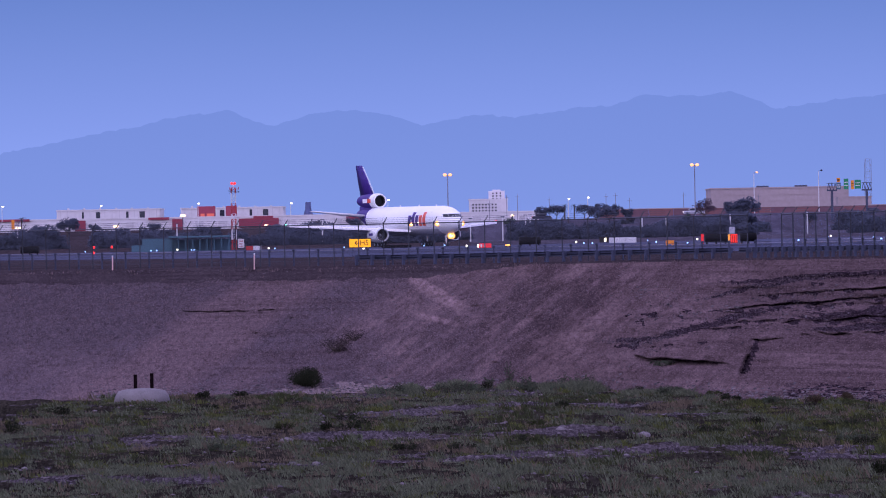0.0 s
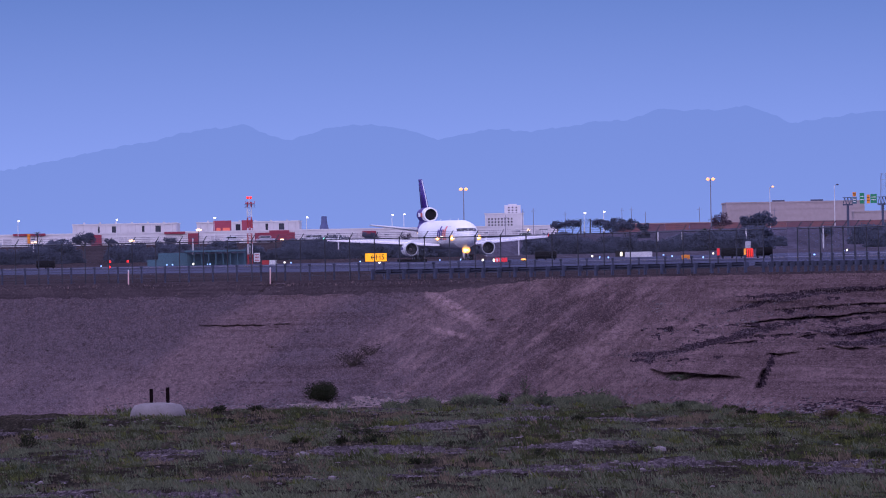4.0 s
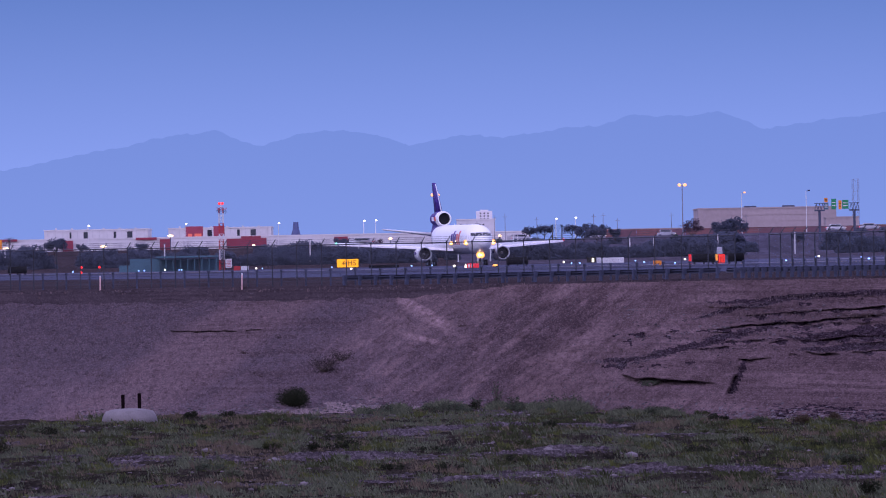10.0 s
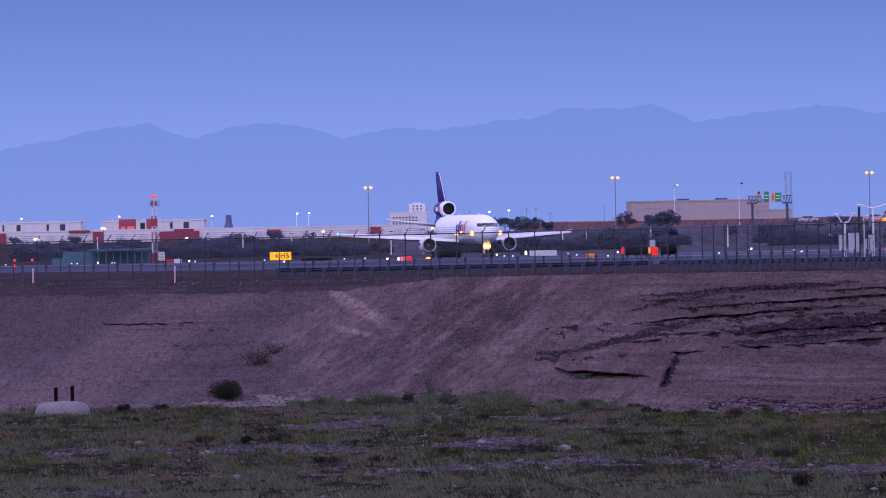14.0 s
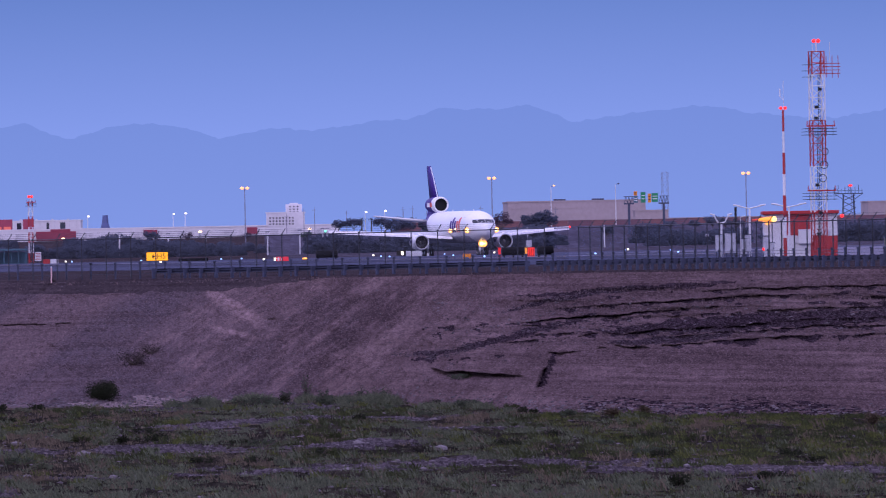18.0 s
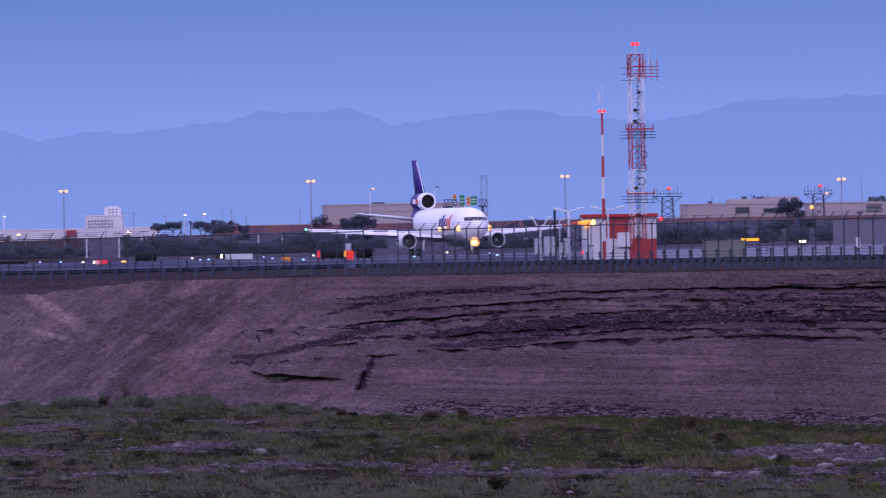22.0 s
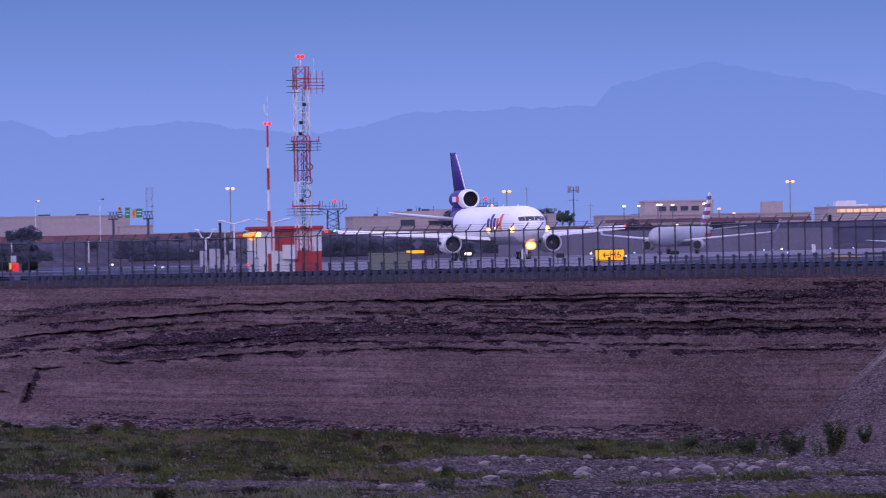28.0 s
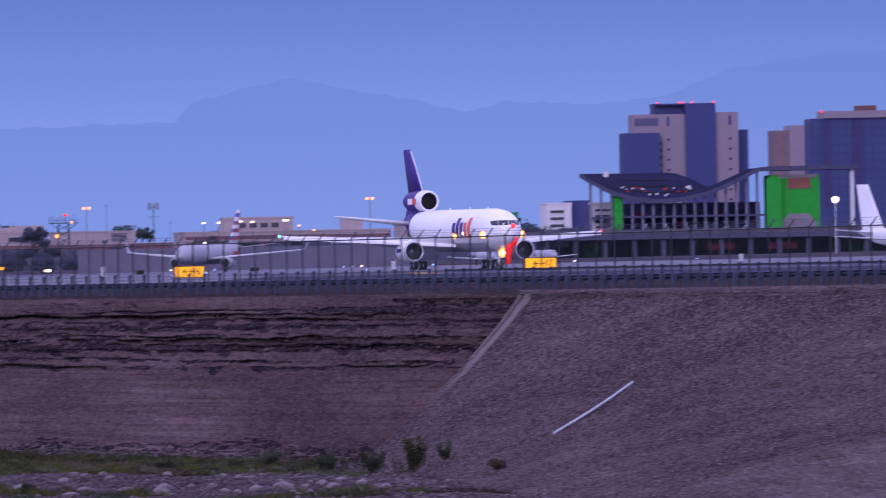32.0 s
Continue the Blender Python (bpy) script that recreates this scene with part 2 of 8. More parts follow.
slope_edge(SLOPE)
RILL = earth_shader("bare_rilled_earth", (0.385, 0.295, 0.295), (0.185, 0.140, 0.142), (0.252, 0.210, 0.218), 0.8, 0.3, gravel=0.4, pebble=0.10, rough=0.25)
RIDGE = earth_shader("pale_slope_gravel", (0.262, 0.208, 0.216), (0.125, 0.098, 0.106), (0.28, 0.235, 0.25), 0.9, 0.6, gravel=0.6, pebble=0.09, rough=0.3)
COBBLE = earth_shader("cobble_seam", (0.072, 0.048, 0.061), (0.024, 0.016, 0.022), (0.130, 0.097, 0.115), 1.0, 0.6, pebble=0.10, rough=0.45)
BED = earth_shader("river_bed_gravel", (0.132, 0.108, 0.118), (0.050, 0.041, 0.047), (0.252, 0.223, 0.239), 0.8, 0.5, 0.10, gravel=0.7, pebble=0.11, rough=0.5)
SOIL = earth_shader("mossy_soil", (0.064, 0.055, 0.042), (0.021, 0.019, 0.015), (0.10, 0.088, 0.088), 0.8, 0.5, 0.10, gravel=0.4, pebble=0.12, rough=0.4)
AIRFIELD = earth_shader("airfield_dirt", (0.105, 0.094, 0.118), (0.069, 0.060, 0.079), (0.101, 0.097, 0.118), 8.0, gravel=0.5, pebble=2.0, rough=0.2)
# the violet of the distance haze is mixed into this earth
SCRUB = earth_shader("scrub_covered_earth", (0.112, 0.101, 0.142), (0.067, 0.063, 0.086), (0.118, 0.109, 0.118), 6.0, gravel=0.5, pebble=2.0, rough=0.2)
SHOULDER = earth_shader("damp_gravel_shoulder", (0.108, 0.082, 0.090), (0.060, 0.046, 0.052), (0.168, 0.139, 0.143), 0.8, gravel=0.5, pebble=0.08, rough=0.2)
# the sky's blue reflection is mixed into both dark pavement colours
ASPHALT = shader("asphalt", (0.038, 0.042, 0.076), 0.9, vary=0.25, scale=30, spec=0.05)
TARMAC = shader("worn_tarmac", (0.055, 0.060, 0.104), 0.95, vary=0.2, scale=40, spec=0.05)
CONCRETE = shader("concrete_pavement", (0.181, 0.175, 0.220), 0.95, vary=0.15, scale=40, spec=0.05)
YELLOW_PAINT = shader("yellow_paint", (0.462, 0.286, 0.034), 0.7)
# steel carries the blue of the reflected sky in its base colour
GALV = shader("galvanised_steel", (0.062, 0.074, 0.120), 0.6, 0.3, 0.2, 0.6)
FENCE_STEEL = shader("fence_steel", (0.042, 0.046, 0.060), 0.55, 0.5, 0.2, 0.5)
TIMBER = shader("dark_timber_post", (0.048, 0.055, 0.092), 0.85, 0, 0.3, 0.4)
WHITE = shader("white_paint", (0.84, 0.84, 0.85), 0.35, vary=0.05, scale=4, spec=0.5)
PURPLE = shader("purple_paint", (0.058, 0.028, 0.20), 0.5, vary=0.05, spec=0.2)
ORANGE = shader("orange_red_paint", (0.75, 0.10, 0.05), 0.35, vary=0.05)
GREY_METAL = shader("bare_aluminium", (0.62, 0.63, 0.66), 0.35, 0.75, 0.08, 3)
WING_GREY = shader("wing_grey_paint", (0.60, 0.61, 0.64), 0.4, 0.0, 0.08, 3)
BELLY = shader("grey_belly_paint", (0.42, 0.42, 0.46), 0.4, vary=0.08, scale=3)
DARK = shader("dark_opening", (0.012, 0.012, 0.016), 0.6, vary=0.0)
GLASS_DARK = shader("dark_window_glass", (0.015, 0.02, 0.03), 0.08, vary=0.0, spec=0.6)
# tyre colour is paled to paint the haze over the runway
RUBBER = shader("tyre_rubber", (0.075, 0.072, 0.085), 0.9)
RED_PAINT = shader("red_paint", (0.36, 0.028, 0.032), 0.5, vary=0.12, scale=2)
LAMP_WARM = lit("warm_landing_light", (1.0, 0.74, 0.38), 8.0)


def glare_shader():
    """A lamp's glare painted on a disc: white-hot in the middle, orange towards its rim."""
    m = lit("lamp_glare", (1.0, 0.44, 0.10), 1.0)
    n, l = m.node_tree.nodes, m.node_tree.links
    co, away, ramp = n.new("ShaderNodeTexCoord"), n.new("ShaderNodeVectorMath"), n.new("ShaderNodeValToRGB")
    away.operation = "DISTANCE"
    away.inputs[1].default_value = (0.5, 0.0, 0.5)
    face = n.new("ShaderNodeVectorMath")
    face.operation = "MULTIPLY"
    face.inputs[1].default_value = (1.0, 0.0, 1.0)
    l.new(co.outputs["Generated"], face.inputs[0])
    l.new(face.outputs[0], away.inputs[0])
    l.new(away.outputs["Value"], ramp.inputs[0])
    e = ramp.color_ramp.elements
    e[0].position, e[0].color = 0.28, (2.6, 1.5, 0.5, 1)
    e[1].position, e[1].color = 0.55, (0.75, 0.24, 0.05, 1)
    mid = e.new(0.42)
    mid.color = (1.5, 0.62, 0.13, 1)
    l.new(ramp.outputs[0], n["Principled BSDF"].inputs["Emission Color"])
    return m


LAMP_GLARE = glare_shader()
LAMP_SODIUM = lit("sodium_floodlight", (1.0, 0.42, 0.18), 1.4)
LAMP_RED = lit("red_obstruction_light", (1.0, 0.025, 0.025), 1.5)
LAMP_GREEN = lit("green_navigation_light", (0.2, 1.0, 0.55), 2)
LAMP_BLUE = lit("blue_taxiway_light", (0.30, 0.50, 1.0), 2.6)
LAMP_WHITE = lit("white_edge_light", (1.0, 0.90, 0.68), 2.2)
SIGN_YELLOW = lit("lit_yellow_sign_face", (1.0, 0.42, 0.01), 0.95)
SIGN_BLACK = shader("black_sign_paint", (0.015, 0.012, 0.01), 0.6)


# ---------------------------------------------------------------- small builders
def part(name, bm, material, parent=None, label="", smooth=False):
    me = bpy.data.meshes.new(name)
    bmesh.ops.recalc_face_normals(bm, faces=bm.faces)
    bm.to_mesh(me)
    bm.free()
    for m in (material if isinstance(material, (list, tuple)) else (material,)):
        me.materials.append(m)
    if smooth:
        for p in me.polygons:
            p.use_smooth = True
    ob = new(name, me)
    ob.parent = parent
    return tagged(ob, label)


def again(name, ob, parent, m):
    """One more piece on the same mesh."""
    o = new(name, ob.data)
    o.parent = parent
    o.matrix_local = m
    return o


def root(name, x=0, y=0, z=0, turn=0.0, label="", category="", group="", kind=""):
    ob = new(name)
    ob.matrix_world = pose(x, y, z, 0, 0, turn)
    return tagged(ob, label, category, group, kind)


def block(bm, cx, cy, cz, sx, sy, sz, bevel=0.0, turn=0.0):
    """A box by its centre and size."""
    r = bmesh.ops.create_cube(bm, size=1, matrix=pose(cx, cy, cz, 0, 0, turn) @ Matrix.Diagonal((sx, sy, sz, 1)))
    if bevel:
        e = list({e for v in r["verts"] for e in v.link_edges})
        bmesh.ops.bevel(bm, geom=e, offset=bevel, segments=1, affect="EDGES")
    return bm


def rod(bm, a, b, r0, r1=None, sides=8):
    """A round bar from a to b."""
    a, b = Vector(a), Vector(b)
    d = b - a
    m = Matrix.Translation((a + b) / 2) @ d.to_track_quat("Z", "Y").to_matrix().to_4x4()
    bmesh.ops.create_cone(bm, cap_ends=True, segments=sides, radius1=r0, radius2=r0 if r1 is None else r1, depth=d.length, matrix=m)
    return bm


def ball(bm, c, r, seg=10, squash=(1, 1, 1)):
    bmesh.ops.create_uvsphere(bm, u_segments=seg, v_segments=max(6, seg // 2 + 2), radius=r, matrix=Matrix.Translation(c) @ Matrix.Diagonal((*squash, 1)))
    return bm


def loft(bm, rings, close=True, cap=True):
    """Joins rings of points, one after the other, into a skin."""
    vs = [[bm.verts.new(p) for p in ring] for ring in rings]
    for a, b in zip(vs, vs[1:]):
        k = len(a)
        for i in range(k if close else k - 1):
            bm.faces.new((a[i], a[(i + 1) % k], b[(i + 1) % k], b[i]))
    if cap:
        bm.faces.new(vs[0])
        bm.faces.new(vs[-1])
    return bm


def B():
    return bmesh.new()


# ---------------------------------------------------------------- the lie of the land
def air_z(x, y=0):
    """The airfield rises gently to the east."""
    z = 0.0055 * max(x, 0) - 0.06
    if y > 2640:
        k = min(1, (y - 2640) / 180)
        z += 0.8 * k * k * (3 - 2 * k)
    if y > 2880:                                               # the road embankment beyond the airfield, lower to the west
        k = min(1, (y - 2880) / 200)
        high = 4.2 + 1.0 * min(1, max(0, (x + 30) / 90))
        z += high * k * k * (3 - 2 * k) * (1 - min(1, max(0, (x - 215) / 50)))
    return z


def rail_y(x):
    """The guard rail on the crest of the bank: two straights with a bend."""
    return 880 + (20 - x) * 1.346 if x < 20 else 880 - (x - 20) * 4.26


def crest_y(x):
    return rail_y(x) - (2.0 if x < 16 else 2.0 + min(1, (x - 16) / 8) * 3.2)


TOE_X = [-400, -60, -20, -8, 6, 14, 20, 30, 46, 54, 58, 62, 65, 67, 75, 100, 140]
TOE_Y = [760, 840, 853, 866, 872, 828, 792, 757, 700, 673, 674, 678, 676, 664, 632, 525, 355]
BED_Z = -8.6


def toe_y(x):
    return float(np.interp(x, TOE_X, TOE_Y))


def lump(x, y, z, size, seed=0.0):
    return noise.fractal(Vector((x / size + seed, y / size, z / size)), 1.0, 2.0, 5)


def ramp_z(x, y):
    """The old gravel slope that still stands out in front of the cut."""
    xt, xc = 55.6 - (669 - y) * 0.016, 20 + (875 - y) / 4.26
    f = (x - xt) / max(xc - xt, 1)
    z = BED_Z + 8.55 * min(f, 1.0)
    beyond = ((y - 669) * 9.5 - (x - 55.6) * 12) / 15.3          # past the ridge line
    if beyond > 0:                                             # the flank, and a debris apron at its foot
        foot = max(0, (z - BED_Z - 1.9) / 0.9)
        z = z - beyond * 0.9 if beyond < foot else min(z, BED_Z + 1.9) - (beyond - foot) * 0.45
    return z if f > 0 else -99


def bed_z(x, y):
    z = BED_Z + 0.28 * lump(x, y * 0.3, 0, 9) + 0.10 * lump(x, y * 0.4, 0, 2.0, 7)
    if y < 130:                                                # the bank under the tripod
        z = max(z, BED_Z + (BED_Z * -1 + 0.2) * min(1, (130 - y) / 110))
    return z


LEDGES = [0.965, 0.925, 0.885, 0.84, 0.80, 0.765, 0.73, 0.69, 0.655, 0.60, 0.55]
LEDGE_DEEP = [0.42, 0.35, 0.62, 0.38, 0.6, 0.46, 0.7, 0.52, 0.46, 0.35, 0.35]


@functools.lru_cache(maxsize=None)
def ledge_line(x, lv):
    """Where on the face a ledge runs, how high its hollow is, and how far the flood has cut it there."""
    s = lv * 230
    w = lv + 0.022 * lump(x, s, 0, 17) + 0.008 * lump(x, s, 3, 3.5) + 0.003 * lump(x, s, 5, 0.8)
    w -= 0.0095 * max(0, 36 - x) * min(1, (1 - lv) / 0.2)      # the beds dip to the west
    some = 0.36 + 0.22 * min(1, max(0, (x - 30) / 15)) + 1.15 * lump(x, s, 7, 13) + 0.75 * lump(x, s, 9, 1.1)
    if lv > 0.9:                                               # the top of the face is smooth but for its east end
        some *= min(1, max(0, (x - 42) / 8))
    return w, 0.046 + 0.040 * max(-0.6, lump(x, s, 11, 6)), min(1.2, max(0, some))


# dark cobble lenses: middle along the face, middle up the face, half length, half height, dip
LENSES = [(33.0, 0.635, 13.5, 0.070, 0.0075), (25.5, 0.865, 8.0, 0.026, 0.0075), (12.8, 0.40, 2.6, 0.03, 0.0075), (27.0, 0.50, 4.5, 0.03, 0.0075), (52.0, 0.80, 12.0, 0.022, 0.0),
          (50.0, 0.675, 14.0, 0.024, 0.0), (60.0, 0.90, 6.0, 0.02, 0.0), (18.0, 0.52, 6.5, 0.040, 0.030), (21.5, 0.80, 5.0, 0.020, 0.022)]


def cobble_lens(x, v):
    """How deep a spot lies in one of the dark cobble lenses of the face."""
    best = -1
    for xc, vc, xr, vr, tilt in LENSES:
        best = max(best, 1 - ((x - xc) / xr) ** 2 - ((v - vc - tilt * (x - xc)) / vr) ** 2)
    return best + 0.55 * lump(x, v * 40, 3, 1.6)


def bank_point(x, v):
    """A point of the bank's face: v runs from the toe (0) to the crest (1)."""
    t, c = toe_y(x), crest_y(x)
    top = air_z(x) - 0.15
    z = BED_Z + (top - BED_Z) * v
    y = t + (c - t) * v
    run = (c - t)
    ease = min(1, 6 * v) * min(1, 9 * (1 - v))
    cut = min(1, max(0, (x - 10) / 16.0)) * min(1, max(0, 66 - x))  # how far the flood has cut the face into ledges
    if cut > 0:
        for i, (lv, deep) in enumerate(zip(LEDGES, LEDGE_DEEP)):
            w, high, some = ledge_line(x, lv)
            some *= min(1, max(0, (x - 12) / 8 + 0.4 * lump(x, lv * 77, 1, 2)))
            k = (w - v) / high
            if 0 <= k < 1:
                y += cut * deep * some * (1 - k) * run / (17 + 6 * min(1, max(0, (x - 34) / 10)))
    if 12.6 < x < 18.6:                                        # an undercut hollow low in the face
        w = 0.262 - 0.008 * (x - 14) + 0.010 * lump(x, 0, 8, 1.2) + 0.004 * lump(x, 0, 3, 0.4)
        k = (w - v) / (0.075 + 0.02 * lump(x, 4, 8, 0.9))
        if 0 <= k < 1:
            y += 6.0 * (1 - ((x - 15.6) / 3.0) ** 2) * (1 - k) ** 0.6
    if 19.8 < x < 34:                                          # a thin undercut ledge that runs on from the gully's head
        w = 0.405 + 0.0085 * (x - 20.6) + 0.022 * lump(x, 6, 8, 2.4) + 0.004 * lump(x, 2, 3, 0.4)
        k = (w - v) / (0.030 + 0.012 * lump(x, 9, 8, 0.9))
        if 0 <= k < 1:
            y += 3.4 * (1 - k) ** 0.7 * min(1, (x - 19.8) * 2, (34 - x) / 14) * min(1, max(0, 0.45 + 1.5 * lump(x, 3, 7, 1.8)))
    gx = 19.35 + 5.0 * (v - 0.2) + 0.05 * lump(v, 3, 0, 0.06)  # a steep little gully
    if 0.10 < v < 0.40:
        y += 5.0 * math.exp(-((x - gx) / 0.27) ** 2) * min(1, (v - 0.10) * 16) * min(1, (0.40 - v) * 7)
    if -19.2 < x < -11.4:                                      # a thin level scar in the smooth slope
        k = (0.655 + 0.006 * lump(x, 6, 8, 2.0) - v) / 0.016
        if 0 <= k < 1:
            y += 1.3 * (1 - k) * min(1, x + 19.2, -11.4 - x) * min(1, max(0, 0.6 + 1.6 * lump(x, 3, 7, 1.2)))
    if -16 < x < -13 and v > 0.84:                             # a small rill below the crest
        y += 1.2 * math.exp(-((x + 13.6 + 10.0 * (1 - v) + 0.1 * lump(v, 3, 0, 0.04)) / 0.2) ** 2) * min(1, (v - 0.84) * 12)
    strata = noise.fractal(Vector((x * 0.055, 0.3, z * 1.5)), 1.0, 2.0, 4)  # level beds that stand out or weather back
    y += strata * (0.3 + (0.6 + 1.6 * min(1, max(0, 3 * v - 1.2))) * cut) * run / 60 * ease
    grain = 0.16 * lump(x, 0, z, 1.6) + 0.10 * lump(x, 9, z, 0.55) + 0.05 * noise.noise(Vector((x * 4, 3, z * 5)))
    y += grain * (2.8 - 0.5 * cut) * run / (22 + 14 * cut) * ease
    z += (0.13 * lump(x, 5, v * 9, 2.4) + 0.05 * lump(x, 2, v * 9, 0.5)) * ease
    return x, y, z


def gravel_here(x, y):
    """How bare the bed is: tracks and gravel bars between the grass."""
    g = lump(x * 0.3, y * 0.16, 2, 6, 3) * 0.8 + lump(x * 0.4, y * 0.12, 5, 1.5, 1) * 0.55 - (0.22 if x < 30 else 0.10)
    for y0, slope, x0, x1, w in ((581, -0.5, 15, 40, 9), (676, 0.0, 3, 11, 17), (604, 0.6, 33, 64, 42), (545, 0.0, 34, 64, 26), (592, 0.0, -25, 14, 4), (770, 0.3, -6, 14, 14),
                                 (640, 0.0, 18, 30, 3), (725, 0.0, 8, 19, 9)):
        if x0 < x < x1:
            d = abs(y - y0 - slope * (x - x0)) / w
            g += min(1, 1.6 * max(0, 1.0 - d)) * 0.95 * min(1, (x - x0) / 3, (x1 - x) / 3)
    return g


FACE_ROWS = 150


def columns():
    xs = [-3000, -1500, -700, -350, -180, -110, -75, -55]
    xs += list(np.arange(-42, 10, 0.22)) + list(np.arange(10, 66, 0.15)) + list(np.arange(66, 90.01, 0.22))
    return [float(x) for x in xs + [96, 105, 120, 140, 180, 260, 400, 800, 1600, 3000]]


def land_rows(x):
    """The strip of land over one line of sight, from behind the camera to the horizon."""
    far = min(max(x, -42), 100)
    pts = [(x, -400, 0.1), (x, -30, 0.1)]
    ys = list(np.linspace(10, 470, 12)) + list(np.linspace(480, toe_y(far), 150))[:-1]
    for y in ys:
        z = bed_z(x, y)
        if 50 < x < 100 and y > 440:
            r = ramp_z(x, y)
            if r > z:
                z = r + 0.10 * lump(x, y * 0.5, 0, 1.6) + 0.05 * lump(x, y, 0, 0.5)
        pts.append((x, y, z))
    for v in np.linspace(0, 1, FACE_ROWS):
        px, y, z = bank_point(far, float(v))
        if 50 < x < 100:
            z = max(z, ramp_z(x, y) + 0.10 * lump(x, y * 0.5, 0, 1.6) if y < 720 else -99)
        pts.append((x, y, z))
    for y in [crest_y(far) + dy for dy in (0.8, 2, 5, 12, 30)] + [1100, 1400, 1800, 2200, 2600, 2640, 2690, 2740, 2790, 2815, 2880, 2910, 2940, 2970, 3000, 3030, 3055, 3080, 3200, 3600, 4200, 4960]:
        pts.append((x, y, air_z(min(max(x, -400), 400), y)))
    return pts


def build_ground():
    xs = columns()
    grid = [land_rows(x) for x in xs]
    k = len(grid[0])
    verts = [p for col in grid for p in col]
    faces, mats = [], []
    for i in range(len(xs) - 1):
        for j in range(k - 1):
            faces.append((i * k + j, (i + 1) * k + j, (i + 1) * k + j + 1, i * k + j + 1))
            bank = j >= 2 + 12 + 148
            x, y, z = grid[i][j]
            slope = 51 < x < 100 and 14 < j and ramp_z(x, y) > z - 0.35
            seam = False
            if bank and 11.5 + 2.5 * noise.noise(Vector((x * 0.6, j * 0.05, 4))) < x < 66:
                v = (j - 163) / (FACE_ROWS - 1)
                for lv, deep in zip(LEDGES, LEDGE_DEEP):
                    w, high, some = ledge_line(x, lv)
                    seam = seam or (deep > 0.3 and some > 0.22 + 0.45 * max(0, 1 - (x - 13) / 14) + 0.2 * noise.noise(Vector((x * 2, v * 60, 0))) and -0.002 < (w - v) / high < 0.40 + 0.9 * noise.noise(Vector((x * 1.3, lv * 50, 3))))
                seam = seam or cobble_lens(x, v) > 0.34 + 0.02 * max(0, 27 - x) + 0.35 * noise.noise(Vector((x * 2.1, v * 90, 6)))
                # the gully takes the dark seam colour to paint the shade in it
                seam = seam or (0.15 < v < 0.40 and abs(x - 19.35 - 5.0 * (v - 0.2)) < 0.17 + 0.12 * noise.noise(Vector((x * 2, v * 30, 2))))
            ridge_side = False
            if bank and not slope:
                v, wob = (j - 163) / (FACE_ROWS - 1), 0.02 * lump(x, j * 0.2, 3, 1.5)
                if x < 6 and v > 0.90 + wob + 0.012 * max(0, x + 2):
                    seam = 7
                elif -12 < x < 1 and v < 0.06 * min(1, (x + 12) / 5, (1 - x) / 5) + 2 * wob + 0.03 * noise.noise(Vector((x * 1.4, v * 40, 9))):
                    seam = 8
                elif x > 21 and v < 0.085 + 0.05 * lump(x, v * 30, 7, 3) + 2 * wob and noise.noise(Vector((x * 1.6, v * 90, 8))) + 0.5 * noise.noise(Vector((x * 4.5, v * 200, 8))) > -0.05:
                    seam = True
            if slope and y < 530 + 14 * noise.noise(Vector((x * 0.5, y * 0.05, 2))) and 58 < x < 70:
                ridge_side = True                              # washed sand at the foot of the old slope
            if slope and (x - 55.6 + (669 - y) * 0.016) / max(20 + (875 - y) / 4.26 - 55.6 + (669 - y) * 0.016, 1) > 0.993 + 0.006 * lump(x, y * 0.3, 0, 2):
                ridge_side = True                              # the pale edge at the top of the old slope
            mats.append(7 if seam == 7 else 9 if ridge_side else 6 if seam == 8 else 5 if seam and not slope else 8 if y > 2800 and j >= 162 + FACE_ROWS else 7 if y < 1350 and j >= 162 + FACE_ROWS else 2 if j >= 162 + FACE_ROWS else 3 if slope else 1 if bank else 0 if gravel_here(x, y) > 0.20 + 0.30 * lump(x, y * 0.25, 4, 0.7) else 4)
    me = bpy.data.meshes.new("ground")
    me.from_pydata(verts, [], faces)
    for m in (BED, EARTH, AIRFIELD, SLOPE, SOIL, COBBLE, RILL, SHOULDER, SCRUB, RIDGE):
        me.materials.append(m)
    me.polygons.foreach_set("material_index", mats)
    me.polygons.foreach_set("use_smooth", [True] * len(faces))
    tagged(new("ground", me), "dry river bed, cut earth bank and flat airfield ground", "ground", kind="structure")


build_ground()

# runway line: through (8.8, 2574), heading 169 degrees
RUN = Vector((math.sin(radians(169)), math.cos(radians(169)), 0))
SIDE = Vector((-RUN.y, RUN.x, 0))                             # towards the east, away from the fence


def field(along, off, z=0.0):
    """A place on the airfield: metres along the runway from the start of the roll, metres east of its centre line."""
    p = Vector((8.8, 2574, 0)) + RUN * along + SIDE * off
    return Vector((p.x, p.y, air_z(p.x) + z))


def strip(name, a0, a1, o0, o1, z, material, label, cat):
    bm = B()
    n = 30
    loft(bm, [[field(a0 + (a1 - a0) * i / n, o, z) for o in (o0, (o0 + o1) / 2, o1)] for i in range(n + 1)], close=False, cap=False)
    return tagged(part(name, bm, material), label, cat, kind="structure")


strip("runway", -1200, 2600, -91, 118, 0.03, TARMAC, "worn dark runway and apron surface", "runway")
strip("runway_concrete", 330, 2600, -32, 117, 0.06, CONCRETE, "pale concrete length of the runway", "runway")
strip("pavement", -1200, 2600, -105, -91.2, 0.04, CONCRETE, "pale concrete edge of the runway", "pavement")
strip("pavement", -1200, 2600, 118.2, 260, 0.04, CONCRETE, "pale concrete apron beyond the runway", "pavement")
